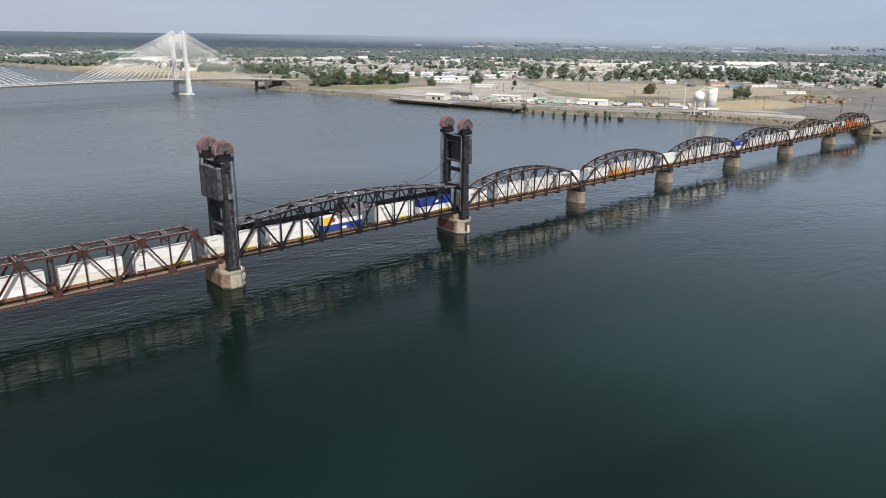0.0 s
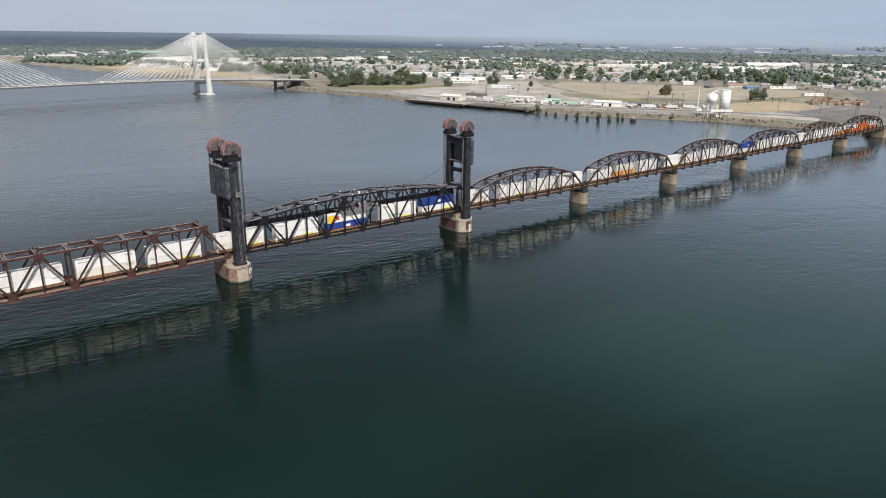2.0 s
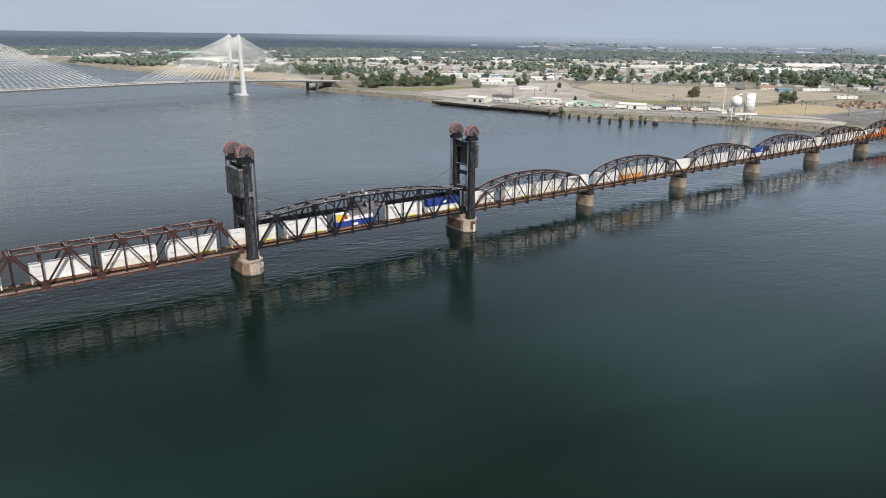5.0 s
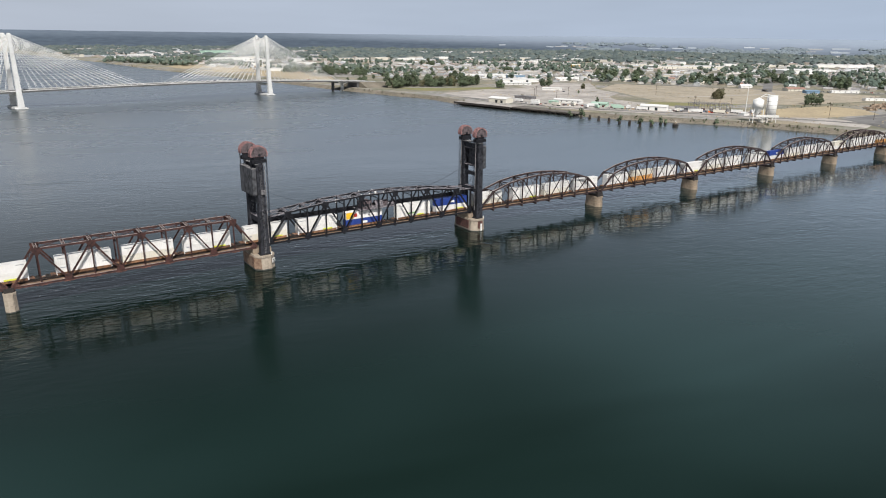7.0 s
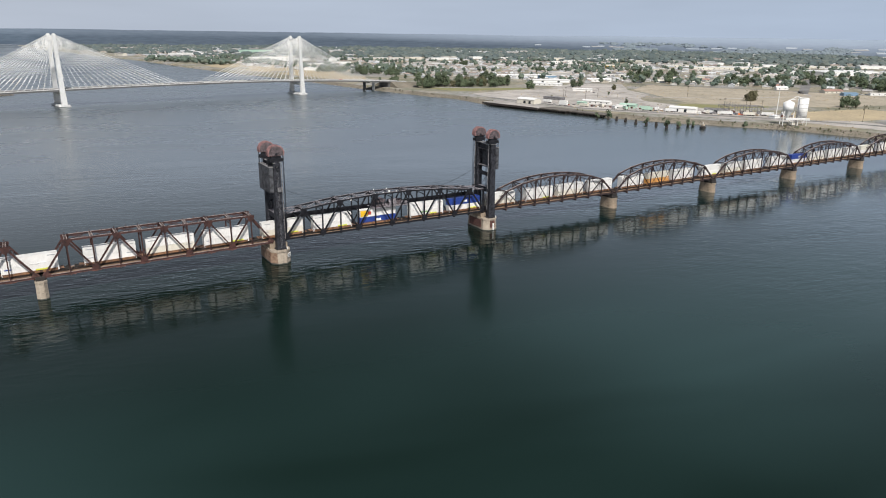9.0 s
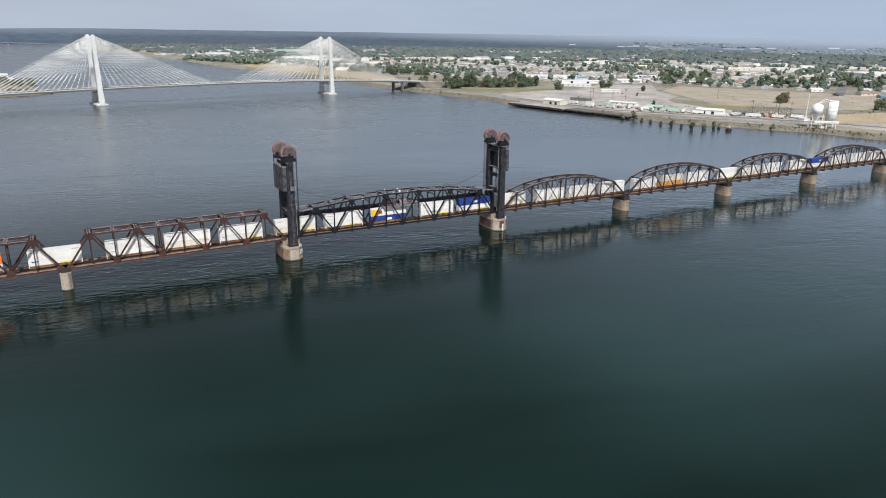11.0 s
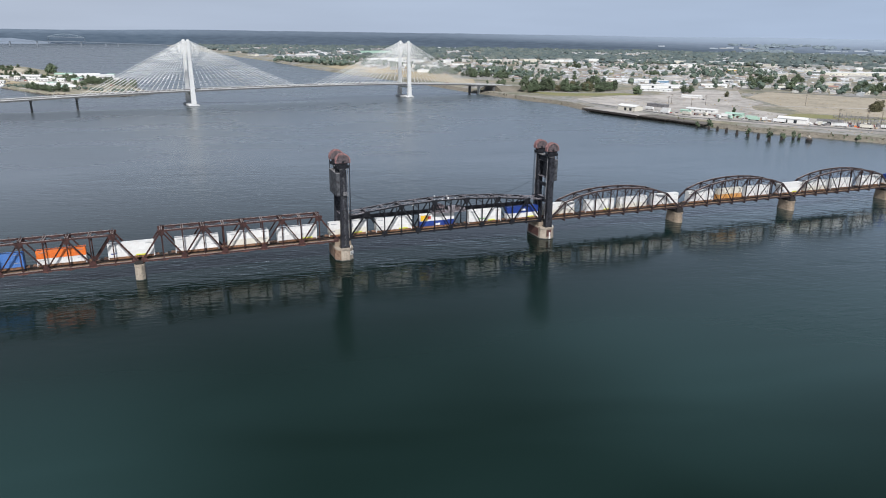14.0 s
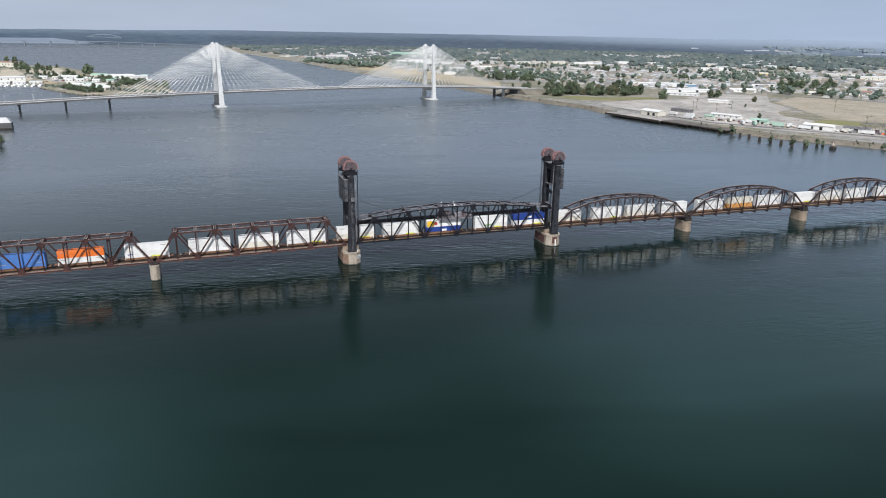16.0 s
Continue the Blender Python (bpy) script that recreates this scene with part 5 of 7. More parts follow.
def tree(kind, x, y, scale=1.0, label="green leafy deciduous tree on the far bank", group="trees on the far bank", z=None):
    crown, trunk, h = TREES[kind]
    if z is None:
        x, y = from_view(x, y)
    t = thing("tree", label, "tree", pose(x, y, ground_z(x, y) if z is None else z, 0, 0, rng.uniform(0, 360)), group)
    t.scale = (scale * rng.uniform(0.9, 1.12), scale * rng.uniform(0.9, 1.12), scale * rng.uniform(0.9, 1.1))
    part("crown", crown, None, t)
    part("trunk", trunk, None, t)
    return t


def bush(x, y, scale=1.0, dry=0, z=None):
    ob = new("bush", BUSH[dry])
    ob.matrix_basis = pose(x, y, ground_z(x, y) if z is None else z, 0, 0, rng.uniform(0, 360))
    ob.scale = (scale, scale, scale * rng.uniform(0.9, 1.4))
    return tagged(ob, "small green bush at the water's edge" if not dry else "dry olive bush on the bank", "bush", "bushes on the bank")


# the grove by the road bridge
for i in range(50):
    t = rng.random()
    x, y = 450 + 172 * t + rng.uniform(-8, 8), 664 + 8 * math.sin(t * 5) + rng.uniform(-8, 40)
    tree(rng.choice((0, 0, 1, 1, 2, 4, 5)), x, y, rng.uniform(0.95, 1.75), "dense green tree in the grove by the road bridge", "grove by the road bridge")
for x, y, k, s in ((603, 601, 2, 1.35), (611, 607, 0, 1.2), (691, 601, 2, 1.35), (699, 595, 0, 1.2), (712, 531, 5, 0.8), (720, 540, 3, 0.9), (745, 319, 5, 1.45), (755, 322, 5, 1.3), (737, 318, 5, 1.1), (778, 212, 2, 1.5), (786, 206, 0, 1.15), (770, 214, 3, 1.0),
                   (560, 360, 3, 0.7), (640, 470, 3, 0.5)):
    tree(k, x, y, s)
for i in range(26):
    t = i / 25
    x, y = 1050 + 190 * t + rng.uniform(-10, 10), 590 - 290 * t + rng.uniform(-12, 12)
    tree(rng.choice((0, 1, 2)), x, y, rng.uniform(0.8, 1.3), "green street tree at the edge of the town", "street trees at the edge of the town")
for i in range(34):
    x, y = rng.uniform(470, 760), rng.uniform(790, 1150)
    tree(rng.choice((0, 1, 2, 3)), x, y, rng.uniform(0.7, 1.15), "green tree among the riverside sheds", "trees among the riverside sheds")
for x, y, n, w in ((1015, 540, 9, 16), (1070, 515, 8, 26), (1155, 540, 4, 12), (1321, 597, 5, 12), (1244, 462, 9, 18), (1144, 370, 10, 18), (1165, 478, 4, 10), (1025, 765, 8, 22), (1080, 735, 8, 18), (1121, 717, 2, 5), (1152, 707, 2, 5), (940, 990, 6, 14),
                   (530, 1045, 9, 24), (590, 1020, 8, 22), (936, 1310, 5, 14), (510, 1128, 7, 22), (930, 600, 3, 12), (880, 650, 4, 14), (1200, 300, 6, 22), (1100, 330, 4, 16)):
    for i in range(n):
        tree(rng.choice((0, 1, 2, 2)), x + rng.gauss(0, w * 0.6), y + rng.gauss(0, w * 0.6), rng.uniform(1.0, 1.6), "tall green tree at the town's edge", "trees at the town's edge")
# tufts along the water
for x, y, s in ((454.5, 298, 2.0), (459.5, 286, 2.4), (458, 232, 1.9), (459, 207, 2.5), (470, 203, 1.4), (478, 208, 1.6), (487, 205, 1.9), (492, 203, 1.5)):
    bush(x, y, s * 1.22, 0, 0.6)
for i in range(58):
    y = rng.uniform(20, 200)
    bush(shore_x(y) + rng.uniform(1, 9), y, rng.uniform(0.35, 0.9), rng.choice((0, 1, 1)))
bush(shore_x(176) + 1.5, 176, 2.1, 0)
for i in range(60):
    y = rng.uniform(20, 820)
    bush(shore_x(y) + rng.uniform(2, 9), y, rng.uniform(0.35, 0.9), rng.choice((0, 1, 1)))
for i in range(24):
    x, y = 790 + rng.uniform(-60, 60), 205 + rng.uniform(-18, 18)
    bush(x, y, rng.uniform(0.4, 0.9), 1)


def blob(b, c, r, k):
    """A ragged clump of foliage, 20 faces."""
    v = [(c[0] + p[0] * r * rng.uniform(0.65, 1.25), c[1] + p[1] * r * rng.uniform(0.65, 1.25), c[2] + p[2] * r * k * rng.uniform(0.7, 1.2)) for p in ICO_V]
    b.add(v, ICO_F)


_t = (1 + 5 ** 0.5) / 2 / 1.9
ICO_V = [(-0.526, _t, 0), (0.526, _t, 0), (-0.526, -_t, 0), (0.526, -_t, 0), (0, -0.526, _t), (0, 0.526, _t), (0, -0.526, -_t), (0, 0.526, -_t), (_t, 0, -0.526), (_t, 0, 0.526), (-_t, 0, -0.526), (-_t, 0, 0.526)]
ICO_F = [(0, 11, 5), (0, 5, 1), (0, 1, 7), (0, 7, 10), (0, 10, 11), (1, 5, 9), (5, 11, 4), (11, 10, 2), (10, 7, 6), (7, 1, 8), (3, 9, 4), (3, 4, 2), (3, 2, 6), (3, 6, 8), (3, 8, 9), (4, 9, 5), (2, 4, 11), (6, 2, 10), (8, 6, 7), (9, 8, 1)]

# ---------------------------------------------------------------- town
STREET = radians(29.6)
SU, SV = Vector((math.cos(STREET), math.sin(STREET))), Vector((-math.sin(STREET), math.cos(STREET)))
EDGE = [(-400, 1530), (100, 1165), (240, 1115), (430, 1035), (655, 870), (780, 715), (920, 610), (1400, 450), (2000, 340), (2800, 215), (3600, 130), (4600, 20)]


def in_town(x, y):
    return x > float(np.interp(y, [e[0] for e in EDGE], [e[1] for e in EDGE])) and y > -300 and math.hypot(x, y) < 3950


def gable(b, rb, x, y, w, d, h, rh, ang, z):
    """A house into b (walls) and rb (roof)."""
    c, s = math.cos(ang), math.sin(ang)
    def at(u, v, k):
        return (x + u * c - v * s, y + u * s + v * c, z + k)
    q = [(-w / 2, -d / 2), (w / 2, -d / 2), (w / 2, d / 2), (-w / 2, d / 2)]
    b.add([at(u, v, 0) for u, v in q] + [at(u, v, h) for u, v in q] + [at(-w / 2, 0, h + rh), at(w / 2, 0, h + rh)],
          [(0, 1, 5, 4), (2, 3, 7, 6), (1, 2, 6, 9, 5), (3, 0, 4, 8, 7)])
    o, e = 0.5, 0.12
    rb.add([at(-w / 2 - o, -d / 2 - o, h - 0.2), at(w / 2 + o, -d / 2 - o, h - 0.2), at(w / 2 + o, 0, h + rh + e), at(-w / 2 - o, 0, h + rh + e), at(w / 2 + o, d / 2 + o, h - 0.2), at(-w / 2 - o, d / 2 + o, h - 0.2)],
           [(0, 1, 2, 3), (3, 2, 4, 5)])


WALLS = island_material("house_walls", [(0.60, 0.585, 0.55), (0.50, 0.455, 0.385), (0.55, 0.535, 0.52), (0.38, 0.345, 0.30), (0.64, 0.63, 0.62), (0.42, 0.43, 0.435)], 0.8, 0.2)
ROOFS = island_material("house_roofs", [(0.28, 0.275, 0.275), (0.43, 0.42, 0.415), (0.52, 0.515, 0.51), (0.27, 0.225, 0.20), (0.60, 0.605, 0.61), (0.36, 0.345, 0.335), (0.46, 0.47, 0.49), (0.38, 0.31, 0.27)], 0.85, 0.25)
WOODS = island_material("town_foliage", [(0.098, 0.134, 0.102), (0.086, 0.118, 0.094), (0.112, 0.142, 0.104), (0.078, 0.109, 0.088), (0.120, 0.140, 0.106)], 0.85, 0.28, 0.3)
SHED_WALL = island_material("shed_walls", [(0.74, 0.73, 0.70), (0.62, 0.58, 0.50), (0.78, 0.77, 0.75), (0.52, 0.50, 0.47)], 0.7, 0.15, 0.05)
SHED_ROOF = island_material("shed_roofs", [(0.68, 0.68, 0.67), (0.54, 0.535, 0.53), (0.64, 0.635, 0.63), (0.44, 0.435, 0.43), (0.58, 0.53, 0.47)], 0.7, 0.2, 0.05)

# haze put into the base colours of far woods, works and field: paler, bluer
WOODS_HAZE = island_material("haze_tinted_foliage", [(0.178, 0.214, 0.238), (0.162, 0.198, 0.226), (0.192, 0.226, 0.248), (0.170, 0.208, 0.230)], 0.95, 0.2, 0.02)
WORKS_HAZE = island_material("haze_tinted_works", [(0.46, 0.50, 0.54), (0.40, 0.43, 0.46), (0.52, 0.55, 0.58), (0.42, 0.41, 0.40)], 0.8, 0.1, 0.02)
FIELD_HAZE = material("haze_tinted_field", (0.40, 0.375, 0.335), 0.95, 0.0, (0.33, 0.325, 0.30), 0.004, 0.02, 0.9)
WOODS_FAR = island_material("haze_tinted_far_foliage", [(0.098, 0.124, 0.118), (0.085, 0.110, 0.110), (0.112, 0.136, 0.126), (0.124, 0.142, 0.126), (0.076, 0.101, 0.100)], 0.95, 0.3, 0.05)
YARDS = [Vector(p) for p in ((640, 1740), (800, 1790), (1120, 1815), (1450, 1815), (1700, 1560), (1835, 1330), (1850, 1100), (1930, 1000), (2250, 700), (2500, 350))]


def yard_gap(x, y):
    """Distance from the line of goods yards and stores across the town."""
    p = Vector((x, y))
    best = 1e9
    for a, c in zip(YARDS, YARDS[1:]):
        t = max(0.0, min(1.0, (p - a).dot(c - a) / (c - a).length_squared))
        best = min(best, (p - a - (c - a) * t).length)
    return best


MAIN_STREET = [(930, 362), (1010, 408), (1200, 520), (1450, 660), (1800, 860)]


def near_street(x, y):
    """True on the main street into the town and its verges."""
    q = Vector((x, y))
    for a, c in zip(MAIN_STREET, MAIN_STREET[1:]):
        a, c = Vector(from_view(*a)), Vector(from_view(*c))
        t = (q - a).dot(c - a) / (c - a).length_squared
        if 0 <= t <= 1 and (q - a - (c - a) * t).length < 17:
            return True
    return False


far_woods = Build()
walls, roofs, woods, sheds, shed_tops = Build(), Build(), Build(), Build(), Build()
trng = random.Random(11)
rng = trng
for ia in range(-10, 300):
    a = 300 + ia * 17.0
    for ib in range(-130, 220):
        bb = ib * 30.0 + (0 if (ib // 2) % 2 else 4)
        if ia % 7 == 0:
            continue
        x, y = a * SU.x + bb * SV.x, a * SU.y + bb * SV.y
        if not in_town(x, y):
            continue
        r = math.hypot(x + 70, y + 230)
        bearing = math.atan2(y + 230, x + 70)
        if bearing < radians(6):
            continue
        dens = noise.noise((x * 0.0022, y * 0.0022, 4.0))
        wood = noise.noise((x * 0.0030, y * 0.0030, 8.0)) + 0.5 * noise.noise((x * 0.011, y * 0.011, 3.0))
        if near_street(x, y):
            continue
        z = ground_z(x, y)
        roll = trng.random()
        gap = yard_gap(x, y)
        if gap < 70:
            continue
        # three belts: house streets near the river, shops and lots behind, then leafy suburbs out to the rise
        inner, outer = r < 1800, r > 2350 + 250 * wood
        works = bearing > radians(71) and 2300 < r < 3700   # pale works and stores up the river
        homes = 0.50 + 0.30 * dens if inner else 0.24 + 0.35 * dens if outer else 0.30 + 0.4 * dens
        if works:
            homes = 0.30 + 0.4 * dens
        if roll < homes:
            big = 1.0 if inner else trng.choice((1.5, 2.2, 3.0)) if works else trng.choice((1.0, 1.2, 1.6, 2.4))
            gable(walls, roofs, x + trng.uniform(-3, 3), y + trng.uniform(-4, 4), trng.uniform(11, 17) * big, trng.uniform(8, 11) * big, trng.uniform(2.8, 4.2), trng.uniform(1.2, 2.4), STREET + (math.pi / 2 if trng.random() < 0.35 else 0), z)
        want = (0.50 if y > 1000 else 0.34) + 1.3 * wood if inner else 0.30 + 1.2 * wood if works else 0.60 + 2.0 * wood if outer else 0.24 + 1.1 * wood
        if trng.random() > want:
            continue
        px, py = x + trng.uniform(-8, 8), y + trng.uniform(-12, 12)
        if outer:
            for k in range(trng.choice((1, 2, 2))):
                q = trng.uniform(6.0, 13.0)
                blob(far_woods, (px + k * trng.uniform(-11, 11), py + k * trng.uniform(-15, 15), z + q * trng.uniform(0.15, 0.55)), q * trng.uniform(0.8, 1.5), trng.uniform(0.45, 0.8))
            continue
        # a crown of several clumps over a broad base
        q = trng.uniform(3.6, 5.6) if trng.random() < 0.6 else trng.uniform(5.6, 8.4)
        blob(woods, (px, py, z + q * 0.95), q * 0.85, 0.95)
        for j in range(6 if r < 1500 else 4):
            e = trng.uniform(0, 6.283)
            d = q * trng.uniform(0.35, 0.8)
            blob(woods, (px + d * math.cos(e), py + d * math.sin(e), z + q * trng.uniform(0.6, 1.75)), q * trng.uniform(0.32, 0.55), 0.95)

# the wood along the upper river bank
for i in range(70):
    t = trng.random()
    px, py, s = 275 + 115 * t + trng.uniform(-12, 34), 1920 - 370 * t + trng.uniform(-25, 25), trng.uniform(5, 9)
    for j in range(4):
        blob(woods, (px + trng.uniform(-1, 1) * s * 0.6, py + trng.uniform(-1, 1) * s * 0.6, ground_z(px, py) + s * trng.uniform(0.6, 1.5)), s * trng.uniform(0.5, 0.8), 1.0)
# large pale sheds and shops among the houses, and stores along the yards
def shed(x, y, w, d, h, ang):
    c, s = math.cos(ang), math.sin(ang)
    q = [(x + u * c - v * s, y + u * s + v * c) for u, v in ((-w / 2, -d / 2), (w / 2, -d / 2), (w / 2, d / 2), (-w / 2, d / 2))]
    sheds.prism(q, ground_z(x, y) - 1, ground_z(x, y) + h)
    shed_tops.prism(q, ground_z(x, y) + h + 0.02, ground_z(x, y) + h + 0.5, 1.01, (x, y))


for i in range(190):
    x, y = trng.uniform(650, 4000), trng.uniform(60, 4000)
    if not in_town(x - 60, y) or math.hypot(x, y) > 3850 or (math.hypot(x, y) > 1900 and trng.random() < 0.75):
        continue
    shed(x, y, trng.uniform(30, 85), trng.uniform(18, 38), trng.uniform(5, 8), STREET)
for a, c in zip(YARDS, YARDS[1:]):
    n = int((c - a).length / 75)
    for i in range(n):
        p = a.lerp(c, (i + 0.5) / n)
        d = (c - a).normalized()
        o = trng.uniform(-45, 45)
        shed(p.x - d.y * o, p.y + d.x * o, trng.uniform(35, 95), trng.uniform(18, 34), trng.uniform(5, 9), math.atan2(d.y, d.x))
# woods, pale works and a dry field on the foot of the rise
haze_woods, haze_works = Build(), Build()
for i in range(5200):
    a, u = trng.uniform(8, 46), trng.random() ** 1.2
    r = 3840 + 540 * u
    if noise.noise((a * 0.35, r * 0.004, 6.0)) + 0.4 * noise.noise((a * 1.3, r * 0.012, 2.0)) < -0.22 + 0.50 * u:
        continue
    x, y, z = rise_point(a, r)
    q = trng.uniform(7, 13) * (1 + 0.5 * u)
    blob(haze_woods, (x, y, max(z, 4.0) + 1.5), q, trng.uniform(0.4, 0.75))
for i in range(100):
    a, u = trng.uniform(9, 50), trng.random()
    r = 3800 + 520 * u
    if noise.noise((a * 0.5, r * 0.006, 12.0)) < 0.02:
        continue
    x, y, z = rise_point(a, r)
    half_l, half_d, ang = trng.uniform(10, 46), trng.uniform(6, 12), radians(a + 90) + trng.uniform(-0.3, 0.3)
    c, s = math.cos(ang), math.sin(ang)
    q = [(x + p * c - w * s, y + p * s + w * c) for p, w in ((-half_l, -half_d), (half_l, -half_d), (half_l, half_d), (-half_l, half_d))]
    haze_works.prism(q, max(z, 4.0) - 6, max(z, 4.0) + trng.uniform(2.5, 5))
structure("woods_on_the_rise", haze_woods, WOODS_HAZE, "woods at the foot of the rise, tinted blue-grey for haze", "trees", "stuff")
structure("works_on_the_rise", haze_works, WORKS_HAZE, "works and stores at the foot of the rise, paled for haze", "warehouses", "stuff")
field = Build()
for i in range(13):
    for j in range(5):
        x, y, z = rise_point(12.5 + 0.55 * i, 3890 + 52 * j)
        field.v.append((x, y, max(z, 5.0) + 1.2))
field.f = [(i * 5 + j, i * 5 + j + 1, i * 5 + j + 6, i * 5 + j + 5) for i in range(12) for j in range(4)]
structure("far_field", field, FIELD_HAZE, "dry field at the foot of the rise, paled for haze", "field")
structure("town_house_walls", walls, WALLS, "rows of pale small-town house walls among trees", "houses", "stuff")
structure("town_house_roofs", roofs, ROOFS, "grey brown and white pitched house roofs", "roofs", "stuff")
structure("town_trees", woods, WOODS, "dark green trees spread through the town", "trees", "stuff")
structure("far_woods", far_woods, WOODS_FAR, "woods beyond the town, tinted grey-green for haze", "trees", "stuff")
structure("town_shed_walls", sheds, SHED_WALL, "pale walls of far warehouses and shops", "warehouses", "stuff")
structure("town_shed_roofs", shed_tops, SHED_ROOF, "flat white and grey warehouse roofs", "warehouse roofs", "stuff")

# ---------------------------------------------------------------- ground cover and roads on the far bank
patch("gravel_yard", [(452, 480), (462, 330), (505, 255), (545, 195), (576, 140), (590, 60), (640, 75), (632, 190), (600, 290), (612, 380), (690, 470), (640, 590), (560, 590), (470, 560)], GRAVEL, "pale worn gravel yard along the river", "gravel yard", 0.08)
patch("asphalt_yard", [(596, 40), (640, 12), (900, 12), (1090, 90), (1040, 190), (860, 110), (740, 92), (640, 105)], ASPHALT, "worn grey asphalt yard beside the railway", "asphalt yard", 0.12)
patch("golden_grass", [(592, 160), (640, 125), (730, 112), (772, 150), (775, 190), (700, 200), (640, 205)], GOLD, "golden dry grass by the silos", "dry grass", 0.10)
patch("green_grass", [(470, 600), (455, 690), (520, 640), (600, 625), (610, 590), (560, 596)], GREEN_GRASS, "patchy green rough grass before the grove", "grass", 0.10)
patch("green_grass", [(565, 305), (600, 290), (640, 262), (700, 250), (690, 275), (625, 330)], GREEN_GRASS, "patchy green rough grass behind the sheds", "grass", 0.10)
patch("dry_field", [(640, 330), (700, 262), (760, 215), (900, 200), (1010, 235), (960, 400), (850, 590), (740, 520), (700, 440)], TAN_GRASS, "wide tan field of dry grass", "dry grass", 0.10)
patch("pale_lot", [(612, 395), (690, 440), (730, 520), (820, 620), (740, 660), (650, 610), (640, 560), (690, 480)], GRAVEL, "pale dusty empty lot", "gravel lot", 0.14)
patch("green_grass", [(860, 1090), (960, 1060), (985, 1120), (885, 1160)], GREEN_GRASS, "green playing field", "grass", 0.14)
patch("golden_grass", [(420, 880), (455, 860), (700, 1480), (620, 1600), (440, 1640), (322, 1480), (350, 1280)], GOLD, "tan dry grass slope behind the road bridge", "dry grass", 0.10)
patch("dry_field", [(3000, 1010), (3420, 860), (3560, 1120), (3150, 1260)], TAN_GRASS, "tan dry field beyond the town", "dry grass", 0.6)
patch("dry_field", [(880, 1560), (965, 1455), (1130, 1660), (1010, 1790)], TAN_GRASS, "tan vacant ground between the houses", "dry grass", 0.5)
patch("green_grass", [(455, 1560), (600, 1500), (625, 1570), (480, 1640)], GREEN_GRASS, "watered green lawn beyond the road bridge", "grass", 0.16)


def road(name, pts, w, label, mat=ASPHALT, lift=0.2):
    b = Build()
    pts = [from_view(*p) for p in pts]
    for i, (x, y) in enumerate(pts):
        a, c = Vector(pts[max(i - 1, 0)]), Vector(pts[min(i + 1, len(pts) - 1)])
        d = (c - a).normalized()
        n = Vector((-d.y, d.x)) * (w / 2)
        b.v += [(x + n.x, y + n.y, ground_z(x, y) + lift), (x - n.x, y - n.y, ground_z(x, y) + lift)]
    b.f = [(2 * i, 2 * i + 1, 2 * i + 3, 2 * i + 2) for i in range(len(pts) - 1)]
    return structure(name, b, mat, label, "road")


road("road", MAIN_STREET, 15, "grey asphalt street running into the town")
road("road", [(455, 500), (470, 340), (520, 262), (580, 178), (612, 110), (640, 40)], 9, "grey service road behind the river bank")
road("road", [(640, 105), (780, 105), (900, 130), (1050, 200), (1250, 330)], 10, "grey road across the dry fields")
road("road", [(660, 415), (760, 350), (900, 330), (960, 390)], 7, "dirt track across the dry field", GRAVEL)
road("road", [(850, 620), (930, 470), (1000, 330), (1060, 200)], 9, "grey street along the edge of the town")
for k in range(7):
    o = Vector((1150, 250)) + SU * (60 + 190 * k)
    road("road", [tuple(o + SV * (t * 130)) for t in range(-2, 11)], 10, "grey town street between houses and trees")

# weeds and dry scrub over the open ground
weeds, scrub = Build(), Build()
wrng = rng = random.Random(31)
for i in range(2600):
    x, y = wrng.uniform(470, 1010), wrng.uniform(60, 620)
    off = x - shore_x(y)
    cover = noise.noise((x * 0.021, y * 0.021, 6.0)) + 0.4 * noise.noise((x * 0.09, y * 0.09, 1.0))
    if off < 22 or cover < 0.12:
        continue
    blob(weeds if cover < 0.42 else scrub, (x, y, PLATEAU + 0.15), wrng.uniform(0.5, 1.3), 0.5)
structure("dry_weeds", weeds, GOLD, "tufts of tall dry yellow grass", "dry grass", "stuff")
structure("scrub", scrub, LEAF_DRY, "low olive scrub over the vacant ground", "scrub", "stuff")

# worn earth and stone slope along the water
slope = Build()
ys = range(-300, 1000, 6)
for y in ys:
    for o in (-2.0, 1.5, 4.5, 8.0, 11.5):
        jag = 1.2 * noise.noise((y * 0.11, 5.0, 0)) + 2.0 * noise.noise((y * 0.03, 2.0, 0))
        x = shore_x(y) + o + jag
        slope.v.append((x, y, ground_z(x - jag, y) + 0.18 + 0.12 * noise.noise((x * 0.3, y * 0.3, 1.0))))
slope.f = [(i * 5 + j, i * 5 + j + 1, (i + 1) * 5 + j + 1, (i + 1) * 5 + j) for i in range(len(ys) - 1) for j in range(4)]
structure("bank_slope", slope, BANK, "grey-brown stony river bank", "river bank")

# rock bank
rng = random.Random(21)
rocks = Build()
for i in range(2600):
    y = rng.uniform(-60, 900) if i < 2100 else rng.uniform(900, 2000)
    o = rng.uniform(-0.8, 9)
    x = shore_x(y) + o
    blob(rocks, (x, y, ground_z(x, y) + 0.05), rng.uniform(0.35, 1.0) * (1.5 if y > 900 else 1), 0.7)
structure("riprap", rocks, RIPRAP, "grey-brown broken rock along the river bank", "rocks", "stuff")


